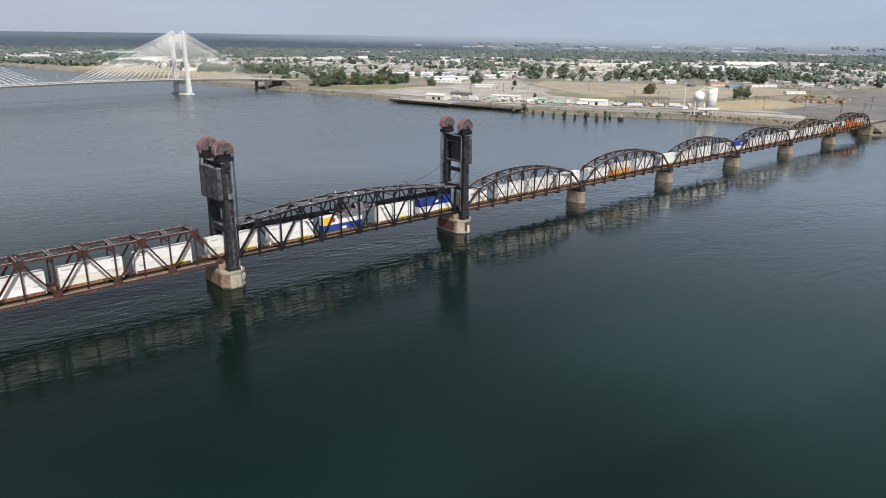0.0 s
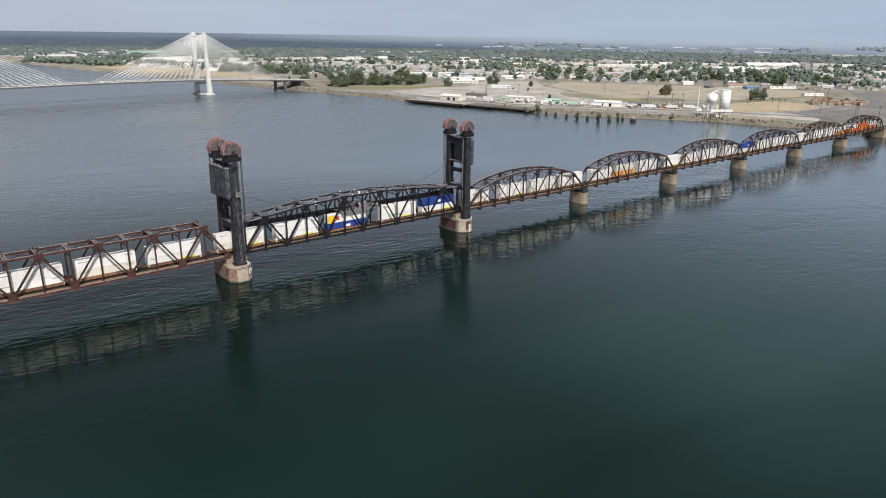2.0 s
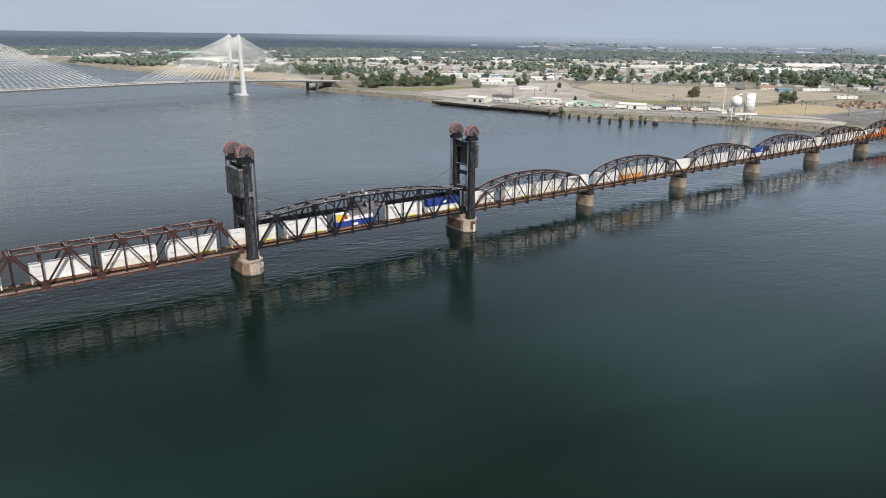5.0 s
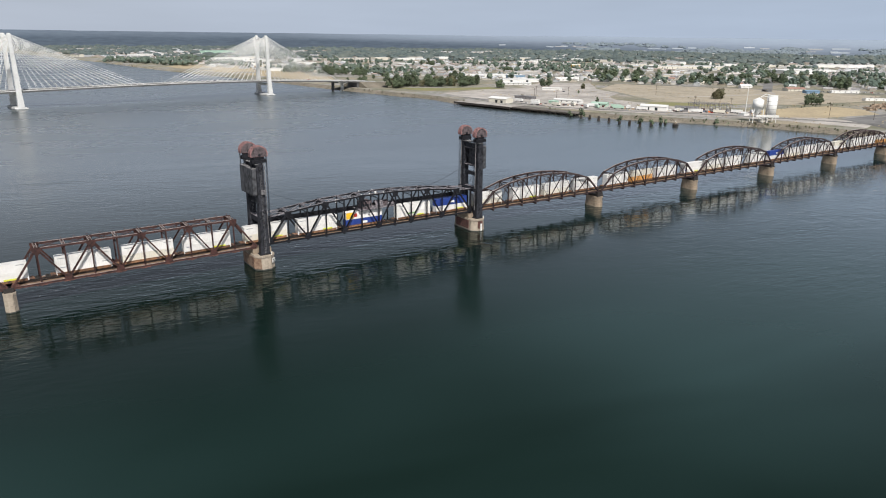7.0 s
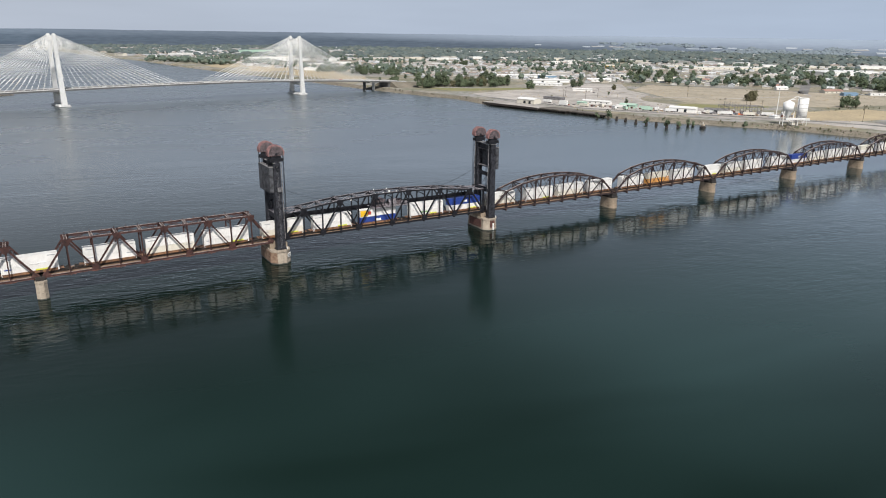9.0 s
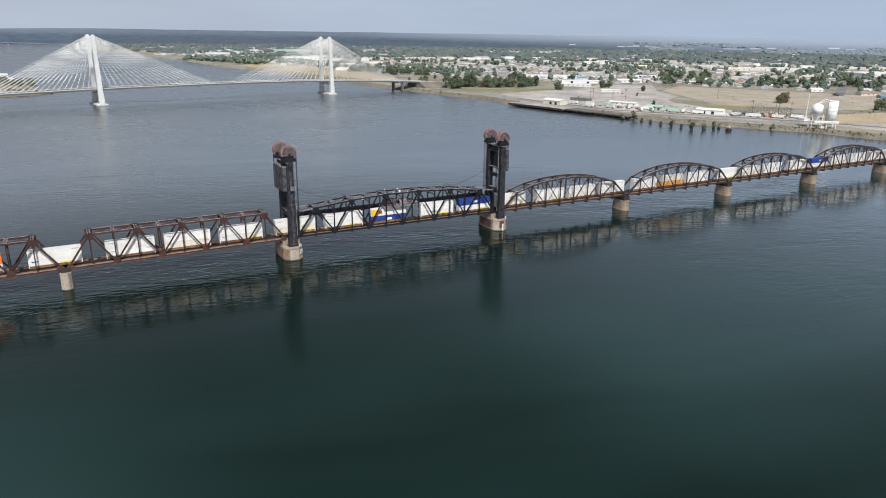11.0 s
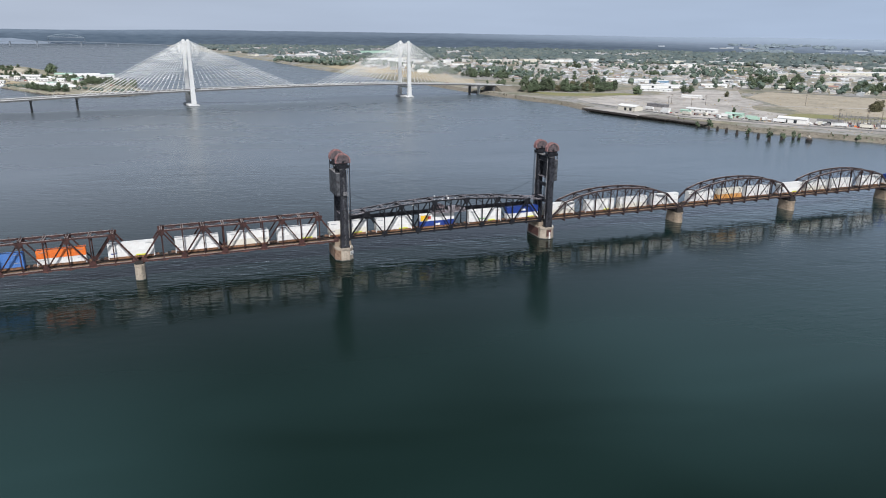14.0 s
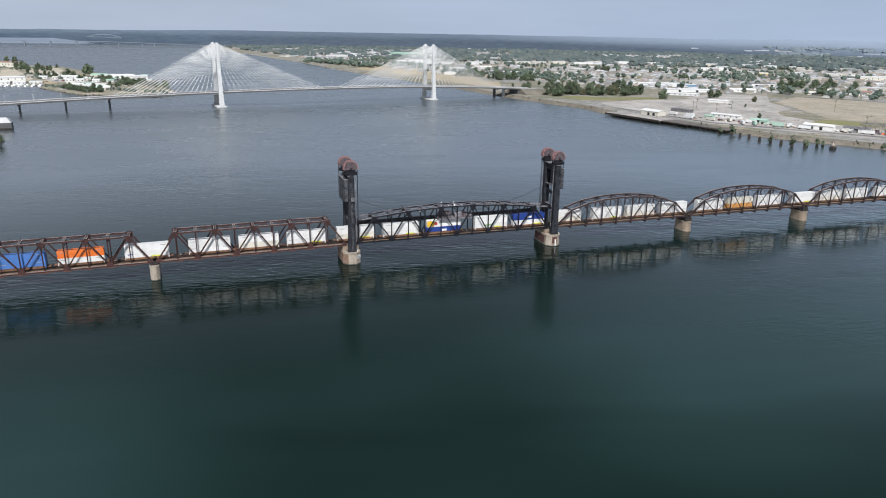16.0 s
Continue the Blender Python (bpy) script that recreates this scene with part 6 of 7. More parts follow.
# ---------------------------------------------------------------- buildings on the far bank
def building(label, x0, y0, x1, y1, depth, h, wall, roof, rise=0.0, category="building", doors=(), windows=0, z=PLATEAU, name="building"):
    """A building whose river front runs from (x0, y0) to (x1, y1); local x along the front, y going back."""
    if z == PLATEAU:
        (x0, y0), (x1, y1) = from_view(x0, y0), from_view(x1, y1)
    w = math.hypot(x1 - x0, y1 - y0)
    ob = thing(name, label, category, pose(x0, y0, z, 0, 0, math.degrees(math.atan2(y1 - y0, x1 - x0))))
    d = depth
    if rise:
        part("wall", Build().add([(0, 0, -0.5), (w, 0, -0.5), (w, d, -0.5), (0, d, -0.5), (0, 0, h), (w, 0, h), (w, d, h), (0, d, h), (0, d / 2, h + rise), (w, d / 2, h + rise)],
                                 [(0, 1, 5, 4), (2, 3, 7, 6), (1, 2, 6, 9, 5), (3, 0, 4, 8, 7)]), wall, ob)
        o = 0.6
        b = Build()
        for k in (0.0, 0.25):
            b.v += [(-o, -o, h - 0.15 + k), (w + o, -o, h - 0.15 + k), (w + o, d / 2, h + rise + 0.1 + k), (-o, d / 2, h + rise + 0.1 + k), (w + o, d + o, h - 0.15 + k), (-o, d + o, h - 0.15 + k)]
        b.f = [(3, 2, 1, 0), (5, 4, 2, 3), (6, 7, 8, 9), (9, 8, 10, 11), (0, 1, 7, 6), (4, 5, 11, 10), (1, 2, 8, 7), (2, 4, 10, 8), (3, 0, 6, 9), (5, 3, 9, 11)]
        part("roof", b, roof, ob)
    else:
        part("wall", Build().box(0, 0, -0.5, w, d, h), wall, ob)
        part("roof", Build().box(-0.25, -0.25, h, w + 0.25, d + 0.25, h + 0.4), roof, ob)
        part("roof_vent", Build().box(w * 0.3, d * 0.4, h + 0.4, w * 0.3 + 2, d * 0.4 + 2, h + 1.4), GREY_STEEL, ob)
    for f, dw, dh in doors:
        part("door", Build().box(w * f - dw / 2, -0.12, 0, w * f + dw / 2, 0.02, dh), GLASS_DARK, ob, "dark open doorway")
    for i in range(windows):
        x = w * (i + 0.5) / windows
        part("window", Build().box(x - 0.8, -0.1, h * 0.35, x + 0.8, 0.02, h * 0.7), GLASS_DARK, ob)
    return ob


building("cream metal boathouse with dark doorways on the timber wharf", 444.5, 427, 450, 401, 14, 5.0, CREAM, STEEL_WHITE, 1.6, "boathouse", ((0.45, 3.5, 3.2), (0.75, 3.5, 3.2)))
building("long white metal shed with two dark doors", 536.5, 274, 549.5, 249, 12, 4.6, STEEL_WHITE, STEEL_WHITE, 1.4, "shed", ((0.3, 3, 3.4), (0.62, 3, 3.4)))
building("pale green metal shed beside the service road", 520.5, 332, 529, 316, 10, 3.2, MINT, MINT, 1.2, "shed", ((0.5, 3, 3),))
building("long white open-sided shed in the river yard", 514, 388, 528, 356, 9, 3.6, STEEL_WHITE, STEEL_WHITE, 0.8, "shed", (), 5)
building("small mint-green kiosk in the river yard", 497, 378, 500, 369, 7, 3.0, MINT, MINT, 0.6, "kiosk")
building("grey white metal workshop by the substation", 560, 246, 572, 226, 12, 4.2, STEEL_WHITE, GREY_STEEL, 1.2, "workshop", ((0.5, 4, 3.5),))
building("small white shed roof in the pale lot", 640, 545, 656, 522, 9, 3.0, STEEL_WHITE, STEEL_WHITE, 0.8, "shed")
building("dark canopy on posts in the river yard", 505, 450, 512, 425, 10, 3.4, GREY_STEEL, GREY_STEEL, 0.0, "canopy")
building("blue-walled warehouse with a white roof", 779, 785, 806, 775, 26, 6.5, BLUE_METAL, STEEL_WHITE, 0.0, "warehouse", ((0.3, 4, 4),))
building("long white warehouse behind the grove", 720, 850, 800, 812, 24, 5.5, STEEL_WHITE, STEEL_WHITE, 1.0, "warehouse", (), 8)
building("white low shop with dark windows at the yard's edge", 652, 668, 690, 628, 22, 3.2, STEEL_WHITE, STEEL_WHITE, 0.8, "shop", (), 7)
building("wide white roofed store beside the yard", 700, 720, 765, 690, 30, 4.0, STEEL_WHITE, STEEL_WHITE, 0.8, "store", ((0.3, 4, 3), (0.7, 4, 3)))
building("white gabled store at the edge of the town", 812, 696, 850, 676, 18, 4.2, STEEL_WHITE, STEEL_WHITE, 2.0, "store", (), 5)
building("store with a striped blue and white front", 952, 798, 1006, 790, 22, 5.5, STEEL_WHITE, GREY_STEEL, 0.0, "store", ((0.2, 6, 3.5), (0.5, 6, 3.5), (0.8, 6, 3.5)))
building("long tan shopping block with pale roofs", 1385, 939, 1567, 863, 60, 8.0, CREAM, STEEL_WHITE, 0.0, "shopping block", (), 14)
building("tan shop block with a flat roof", 1440, 1070, 1500, 1030, 40, 7.0, CREAM, CREAM, 0.0, "shop block", (), 6)
building("large white flat-roofed warehouse in the town", 1487, 655, 1640, 615, 70, 9.0, STEEL_WHITE, STEEL_WHITE, 0.0, "warehouse", (), 12)
building("small yellow house in the town", 1262, 1108, 1288, 1092, 14, 6.0, YELLOW, CREAM, 2.5, "house", (), 4)
building("low house with a terracotta roof", 974, 353, 1000, 340, 15, 3.4, CREAM, TERRACOTTA, 2.2, "house", (), 4)
building("low blue roadside shed", 952, 312, 972, 303, 10, 3.6, BLUE_METAL, BLUE_METAL, 1.0, "shed")
building("long low white trailer shed by the road", 1000, 300, 1034, 276, 7, 3.4, STEEL_WHITE, STEEL_WHITE, 0.0, "shed", (), 5)
building("small white house with a pale roof", 968, 429, 984, 420, 10, 3.6, STEEL_WHITE, STEEL_WHITE, 2.0, "house", (), 2)
building("white low trailer by the asphalt yard", 900, 205, 925, 190, 8, 3.0, STEEL_WHITE, STEEL_WHITE, 0.0, "trailer", (), 3)
building("flat grey school block beyond the playing field", 1150, 1430, 1212, 1414, 30, 7.0, CREAM, GREY_STEEL, 0.0, "school block", (), 8)
building("white school block beyond the playing field", 1300, 1372, 1370, 1340, 28, 7.0, STEEL_WHITE, STEEL_WHITE, 0.0, "school block", (), 8)
building("large pale green warehouse far up the river", 680, 2380, 800, 2420, 60, 14, MINT, MINT, 0.0, "warehouse")
building("long white plant hall beyond the road bridge", 520, 1742, 628, 1746, 40, 10, STEEL_WHITE, STEEL_WHITE, 0.0, "plant hall", (), 8)
building("white apartment block on the river bank", 232, 2290, 250, 2240, 16, 7, CREAM, GREY_STEEL, 2.0, "apartment block", (), 6)
building("white warehouse far up the river", 395, 2158, 500, 2200, 40, 10, STEEL_WHITE, STEEL_WHITE, 0.0, "warehouse")
for i in range(16):
    x, y = 840 + i * 34, 330 + (i % 3) * 9
    o = Vector((1010, 470)) + SU * (i % 4) * 48 + SV * (i // 4) * 62
    building("small pale house at the edge of the town", o.x, o.y, o.x + 9, o.y - 11, 10, 3.2, CREAM if i % 3 else STEEL_WHITE, GREY_STEEL if i % 2 else TERRACOTTA if i % 5 == 0 else CREAM, 2.0, "house", (), 3, name="house")

brng = random.Random(77)
for i in range(16):
    x, y = brng.uniform(470, 690), brng.uniform(1180, 1560)
    w, a = brng.uniform(18, 60), brng.uniform(-0.3, 0.5)
    building("pale low works shed behind the road bridge", x, y, x + w * math.cos(a), y + w * math.sin(a) - w * 0.4, brng.uniform(12, 28), brng.uniform(4, 7), brng.choice((STEEL_WHITE, CREAM, GREY_STEEL)), brng.choice((STEEL_WHITE, STEEL_WHITE, GREY_STEEL)), 0.0, "shed")

# ---------------------------------------------------------------- wharf
wharf = thing("wharf", "dark decayed timber wharf on piles", "wharf")
W0, W1 = Vector((425, 470, 0)), Vector((455, 296, 0))
wd = (W1 - W0).normalized()
wn_ = Vector((-wd.y, wd.x, 0)) * -1
def on_wharf(a, o, z):
    p = W0 + wd * a - wn_ * o
    return (p.x, p.y, z)
for a0, a1, o0, z in ((0, 90, 0, 4.3), (90, 128, 4, 4.0), (128, 176, 8, 3.7)):
    v = [on_wharf(a, o, zz) for zz in (z - 0.8, z) for a, o in ((a0, o0), (a1, o0), (a1, 26), (a0, 26))]
    part("deck", Build().add(v, [(0, 3, 2, 1), (4, 5, 6, 7), (0, 1, 5, 4), (1, 2, 6, 5), (2, 3, 7, 6), (3, 0, 4, 7)]), GRAVEL if a0 == 0 else OLD_DECK, wharf)
    part("fascia", Build().beam(on_wharf(a0, o0 - 0.2, z - 1.2), on_wharf(a1, o0 - 0.2, z - 1.2), 0.4, 2.2 if a0 == 0 else 0.7), TIMBER, wharf)
    n = int((a1 - a0) / 3.2)
    for i in range(n + 1):
        for o in (0.5, 6.0):
            p = on_wharf(a0 + (a1 - a0) * i / n, o0 + o, 0)
            part("timber_post", Build().tube((p[0], p[1], -3), (p[0], p[1], z - 0.8), 0.3, n=6), TIMBER, wharf)
for i in range(10):
    p = on_wharf(96 + i * 8.2 + rng.uniform(-2, 2), rng.uniform(0, 5), 0)
    part("stump", Build().tube((p[0], p[1], -2), (p[0] + rng.uniform(-0.4, 0.4), p[1], rng.uniform(1.2, 3.6)), 0.35, 0.28, 7), TIMBER, wharf)
# old piles with bushes growing on them
for x, y, k in ((454.5, 298, 0.9), (459.5, 286, 0.9), (458.5, 273, 1.2), (457, 259, 1.3), (456, 244, 1.25), (458, 232, 1.4), (460, 221, 1.2), (459, 207, 1.1), (470, 203, 0.8), (478, 208, 0.7), (487, 205, 0.8), (492, 203, 0.9)):
    cl = thing("pile_cluster", "old dark timber pile cluster standing in the river", "piles", pose(x, y, 0), "old pile clusters")
    for i in range(6):
        a = i * 1.047 + k
        part("timber_post", Build().tube((1.15 * math.cos(a), 1.15 * math.sin(a), -2), (0.7 * math.cos(a), 0.7 * math.sin(a), (3.0 + 0.35 * (i % 3)) * k), 0.5, 0.42, 7), TIMBER, cl)

# mooring dolphin off the bank
dol = thing("mooring_dolphin", "round dark mooring dolphin with a pale cap", "mooring dolphin", pose(486.5, 187, 0))
part("drum", Build().tube((0, 0, -2), (0, 0, 2.2), 2.6, 2.7, 18).tube((0, 0, 2.2), (0, 0, 3.4), 2.7, 1.7, 18), TIMBER, dol)
for i in range(10):
    a = i * 0.628
    part("fender_tyre", Build().tube((2.5 * math.cos(a), 2.5 * math.sin(a), 1.3), (2.95 * math.cos(a), 2.95 * math.sin(a), 1.3), 0.7, n=10), RUBBER, dol)
part("cap", Build().tube((0, 0, 3.4), (0, 0, 4.5), 1.7, 1.5, 14), CONCRETE, dol, "pale concrete cap")
part("post", Build().tube((0, 0, 4.5), (0, 0, 6.2), 0.14, n=6), STEEL_WHITE, dol)

# ---------------------------------------------------------------- silos, mast, substation
def ring(b, z0, z1, r0, r1, cx=0.0, cy=0.0, n=20):
    v = [(cx + r0 * math.cos(2 * math.pi * i / n), cy + r0 * math.sin(2 * math.pi * i / n), z0) for i in range(n)] + [(cx + r1 * math.cos(2 * math.pi * i / n), cy + r1 * math.sin(2 * math.pi * i / n), z1) for i in range(n)]
    return b.add(v, [(i, (i + 1) % n, n + (i + 1) % n, n + i) for i in range(n)] + [tuple(range(n - 1, -1, -1)), tuple(range(n, 2 * n))])


plant = thing("silo_plant", "two white steel cement silos on a leg frame", "silo", pose(*from_view(545, 141), PLATEAU, 0, 0, -40))
plant.scale = (1.12, 1.12, 1.05)
s1 = part("silo", ring(Build(), 12.5, 20.0, 4.4, 4.4), STEEL_WHITE, plant, "squat white silo with a conical foot", True)
part("cone_roof", ring(Build(), 20.0, 22.3, 4.5, 0.5), STEEL_WHITE, s1)
part("hopper", ring(Build(), 6.5, 12.5, 0.9, 4.3), STEEL_WHITE, s1)
s2 = part("silo", ring(Build(), 5.0, 23.5, 4.3, 4.3, 11.5, 0), STEEL_WHITE, plant, "tall white silo with a railed top", True)
part("top_rail", ring(Build(), 23.5, 24.6, 4.1, 4.1, 11.5, 0, 14), STEEL_WHITE, s2)
part("hopper", ring(Build(), 3.0, 5.0, 1.0, 4.2, 11.5, 0), STEEL_WHITE, s2)
for z in (8.5, 12, 15.5, 19):
    part("hoop", ring(Build(), z, z + 0.2, 4.38, 4.38, 11.5, 0), GREY_STEEL, s2)
for x in (-4.0, 4.0, 8.0, 15.2):
    for y in (-4, 4):
        part("leg", Build().beam((x, y, -0.4), (x, y, 12.6 if x < 5 else 6), 0.45, 0.45), STEEL_WHITE, plant)
part("platform", Build().box(-2, -5.5, 5.6, 17, -3.0, 5.9).box(-2, -5.5, 4.9, 17, -5.2, 6.9), STEEL_WHITE, plant)
part("catwalk", Build().beam((0, 0, 22.5), (11.5, 0, 24.2), 0.8, 0.3), STEEL_WHITE, plant)
part("conveyor_pipe", Build().tube((0, 0, 22.2), (5.5, 0, 25.5), 0.25).tube((5.5, 0, 25.5), (11.5, 0, 24.0), 0.25), STEEL_WHITE, plant)
part("ladder", Build().beam((7.0, -3.2, 0), (7.0, -3.2, 23.5), 0.5, 0.12), GREY_STEEL, plant)
part("control_cabin", Build().box(3, -3, 0, 9, 3, 3.0), CREAM, plant)

mast = thing("radio_mast", "tall slim white steel mast", "mast", pose(*from_view(590, 181), PLATEAU))
part("pole", Build().tube((0, 0, -0.5), (0, 0, 28), 0.45, 0.25, 8), STEEL_WHITE, mast)
part("base_shelter", Build().box(-8, -4, -0.2, 2, 3, 2.6).box(-8.4, -4.4, 2.6, 2.4, 3.4, 2.9), STEEL_WHITE, mast)
sub = thing("substation", "steel-framed electrical substation with grey gantries", "substation", pose(*from_view(572, 232), PLATEAU, 0, 0, -36))
for i in range(8):
    for j in range(3):
        part("gantry_post", Build().beam((i * 6.2, j * 8, -0.3), (i * 6.2, j * 8, 9 + (3 if i in (1, 2) else 0)), 0.32, 0.32), GREY_STEEL, sub)
for j in range(3):
    part("gantry_beam", Build().beam((0, j * 8, 8.6), (43.4, j * 8, 8.6), 0.35, 0.5), GREY_STEEL, sub)
for i in range(8):
    part("gantry_beam", Build().beam((i * 6.2, 0, 7.4), (i * 6.2, 16, 7.4), 0.3, 0.4), GREY_STEEL, sub)
for i in range(5):
    t = part("transformer", Build().box(3 + i * 9, 3, 0, 6 + i * 9, 6, 3.2), RUST_PLATE if i == 1 else GREY_STEEL, sub)
    for k in (-0.8, 0, 0.8):
        part("bushing", Build().tube((4.5 + i * 9 + k, 4.5, 3.2), (4.5 + i * 9 + k, 4.5, 4.8), 0.16), STEEL_WHITE, t)


def power_pole(x, y, h, m=None):
    x, y = from_view(x, y)
    p = thing("utility_pole", "grey timber utility pole with cross-arms", "utility pole", pose(x, y, ground_z(x, y), 0, 0, 30), "utility poles")
    part("pole", Build().tube((0, 0, -0.4), (0, 0, h), 0.24, 0.15, 6), BARK, p)
    part("crossarm", Build().box(-0.1, -1.5, h - 0.9, 0.1, 1.5, h - 0.65), BARK, p)
    part("crossarm", Build().box(-0.1, -1.2, h - 2.0, 0.1, 1.2, h - 1.75), BARK, p)
    return p


for x, y, h in ((566, 226, 18), (584, 208, 17), (600, 205, 16), (655, 262, 16), (640, 120, 15), (668, 90, 15), (700, 66, 14), (735, 50, 14), (530, 440, 13), (545, 415, 13), (560, 470, 13), (590, 440, 13), (720, 400, 15), (620, 40, 14), (650, 30, 14), (800, 150, 14), (860, 160, 14)):
    power_pole(x, y, h)

# stacked timber
def log_stack(x, y, ang, n, rows, length):
    x, y = from_view(x, y)
    st = thing("log_stack", "weathered stack of cut timber on the bank yard", "log pile", pose(x, y, PLATEAU, 0, 0, ang), "log piles")
    for r in range(rows):
        for i in range(n - r):
            part("log", Build().tube((0, i * 0.9 + r * 0.45, 0.45 + r * 0.78), (length + rng.uniform(-0.6, 0.6), i * 0.9 + r * 0.45 + rng.uniform(-0.1, 0.1), 0.45 + r * 0.78), 0.44, n=6), LOG, st)
    return st


for i in range(34):
    u, v = (i % 7) / 6 - 0.5 + rng.uniform(-0.06, 0.06), (i // 7) / 4 - 0.5 + rng.uniform(-0.08, 0.08)
    log_stack(815 + 30 * u + 66 * v, 131 - 40 * u + 26 * v, rng.uniform(-70, 70), rng.choice((5, 6, 7)), rng.choice((3, 4, 5)), rng.uniform(6, 10))


# parked cars
def car(x, y, a, paint, label):
    x, y = from_view(x, y)
    c = thing("car", label, "car", pose(x, y, ground_z(x, y) + 0.15, 0, 0, a), "parked cars")
    part("body", Build().add([(-2.2, -0.88, 0.35), (2.2, -0.88, 0.35), (2.2, 0.88, 0.35), (-2.2, 0.88, 0.35), (-2.25, -0.9, 0.8), (2.15, -0.85, 0.72), (2.15, 0.85, 0.72), (-2.25, 0.9, 0.8), (-2.1, -0.85, 0.98), (1.2, -0.85, 0.98), (1.2, 0.85, 0.98), (-2.1, 0.85, 0.98)],
                             [(3, 2, 1, 0), (0, 1, 5, 4), (1, 2, 6, 5), (2, 3, 7, 6), (3, 0, 4, 7), (4, 5, 9, 8), (5, 6, 10, 9), (6, 7, 11, 10), (7, 4, 8, 11), (8, 9, 10, 11)]), paint, c)
    part("cabin", Build().add([(-1.9, -0.82, 0.98), (1.1, -0.82, 0.98), (1.1, 0.82, 0.98), (-1.9, 0.82, 0.98), (-1.4, -0.66, 1.48), (0.4, -0.66, 1.48), (0.4, 0.66, 1.48), (-1.4, 0.66, 1.48)], [(4, 5, 6, 7), (0, 1, 5, 4), (1, 2, 6, 5), (2, 3, 7, 6), (3, 0, 4, 7)]), GLASS_DARK, c)
    part("roof", Build().box(-1.35, -0.64, 1.48, 0.38, 0.64, 1.53), paint, c)
    for wx in (-1.35, 1.35):
        for wy in (-0.9, 0.72):
            part("wheel", Build().tube((wx, wy, 0.32), (wx, wy + 0.18, 0.32), 0.33, n=10), RUBBER, c)
    return c


proto = {k: car(600 + i * 6, 222 - i * 5, 40, m, lab) for i, (k, m, lab) in enumerate((("w", STEEL_WHITE, "white parked car on the gravel"), ("r", RED_DECAL, "dark red parked car on the gravel"), ("b", GREY_STEEL, "dark grey parked car on the gravel"), ("s", CREAM, "pale tan parked car on the gravel")))}
for i in range(26):
    t = i / 25
    copy_thing(proto[rng.choice("wwbrs")], pose(*from_view(985 + 95 * t + rng.uniform(-2, 2), 330 - 85 * t + rng.uniform(-3, 3)), PLATEAU + 0.15, 0, 0, 60 + rng.uniform(-6, 6)))
for i in range(22):
    t = i / 21
    copy_thing(proto[rng.choice("wwbrs")], pose(*from_view(578 + 40 * t + rng.uniform(-3, 3), 216 - 34 * t + rng.uniform(-6, 6)), PLATEAU + 0.15, 0, 0, rng.uniform(0, 180)))
for x, y in ((470, 388), (478, 372), (488, 398), (520, 430), (498, 350), (506, 330), (530, 470), (515, 300), (545, 240), (640, 500), (650, 520), (790, 30), (810, 34), (830, 40), (850, 46), (905, 60)):
    copy_thing(proto[rng.choice("wwbrs")], pose(*from_view(x, y), PLATEAU + 0.15, 0, 0, rng.uniform(0, 180)))

# traffic standing on the road bridge
for st, w in ((-150, -5), (-62, 4.5), (48, -4.5), (96, 5), (171, -5.5), (236, 4), (330, -4), (384, 5)):
    p = C1 + AX * st + Vector((-AX.y, AX.x, 0)) * w
    copy_thing(proto[rng.choice("wwbrs")], pose(p.x, p.y, road_z(st), 0, 0, AZ + (180 if w > 0 else 0)))

# yard clutter: box trailers, crates and drums
def trailer(x, y, a, paint, label):
    x, y = from_view(x, y)
    t = thing("box_trailer", label, "trailer", pose(x, y, PLATEAU + 0.1, 0, 0, a), "box trailers in the yard")
    part("box", Build().box(-6, -1.25, 1.1, 6, 1.25, 3.9), paint, t)
    part("chassis", Build().box(-5.8, -0.6, 0.8, 5.8, 0.6, 1.1), GEAR, t)
    for wx in (-4.6, -3.4, 4.4):
        for wy in (-1.2, 0.9):
            part("wheel", Build().tube((wx, wy, 0.5), (wx, wy + 0.3, 0.5), 0.5, n=10), RUBBER, t)
    return t


for x, y, a, m, lab in ((498, 318, 62, STEEL_WHITE, "white box trailer parked in the yard"), (506, 309, 60, MINT, "pale green box trailer parked in the yard"), (520, 290, 118, MINT, "pale green box trailer parked in the yard"), (533, 268, 120, STEEL_WHITE, "white box trailer parked in the yard"),
                        (556, 238, 30, CREAM, "cream box trailer parked in the yard"), (566, 222, 118, STEEL_WHITE, "white box trailer parked in the yard"), (590, 214, 40, CREAM, "cream box trailer parked in the yard"), (598, 196, 120, STEEL_WHITE, "white box trailer parked in the yard"),
                        (470, 372, 100, STEEL_WHITE, "white box trailer parked in the yard"), (484, 352, 96, CREAM, "cream box trailer parked in the yard"), (478, 410, 98, STEEL_WHITE, "white box trailer parked in the yard")):
    trailer(x, y, a, m, lab)
for x, y, a, m, lab in ((488, 392, 100, STEEL_WHITE, "white box trailer parked in the yard"), (500, 340, 62, CREAM, "cream box trailer parked in the yard"), (513, 322, 118, STEEL_WHITE, "white box trailer parked in the yard"), (527, 300, 116, MINT, "pale green box trailer parked in the yard"),
                        (545, 262, 120, STEEL_WHITE, "white box trailer parked in the yard"), (530, 285, 30, STEEL_WHITE, "white box trailer parked in the yard"), (580, 205, 120, CREAM, "cream box trailer parked in the yard"), (610, 186, 40, STEEL_WHITE, "white box trailer parked in the yard")):
    trailer(x, y, a, m, lab)
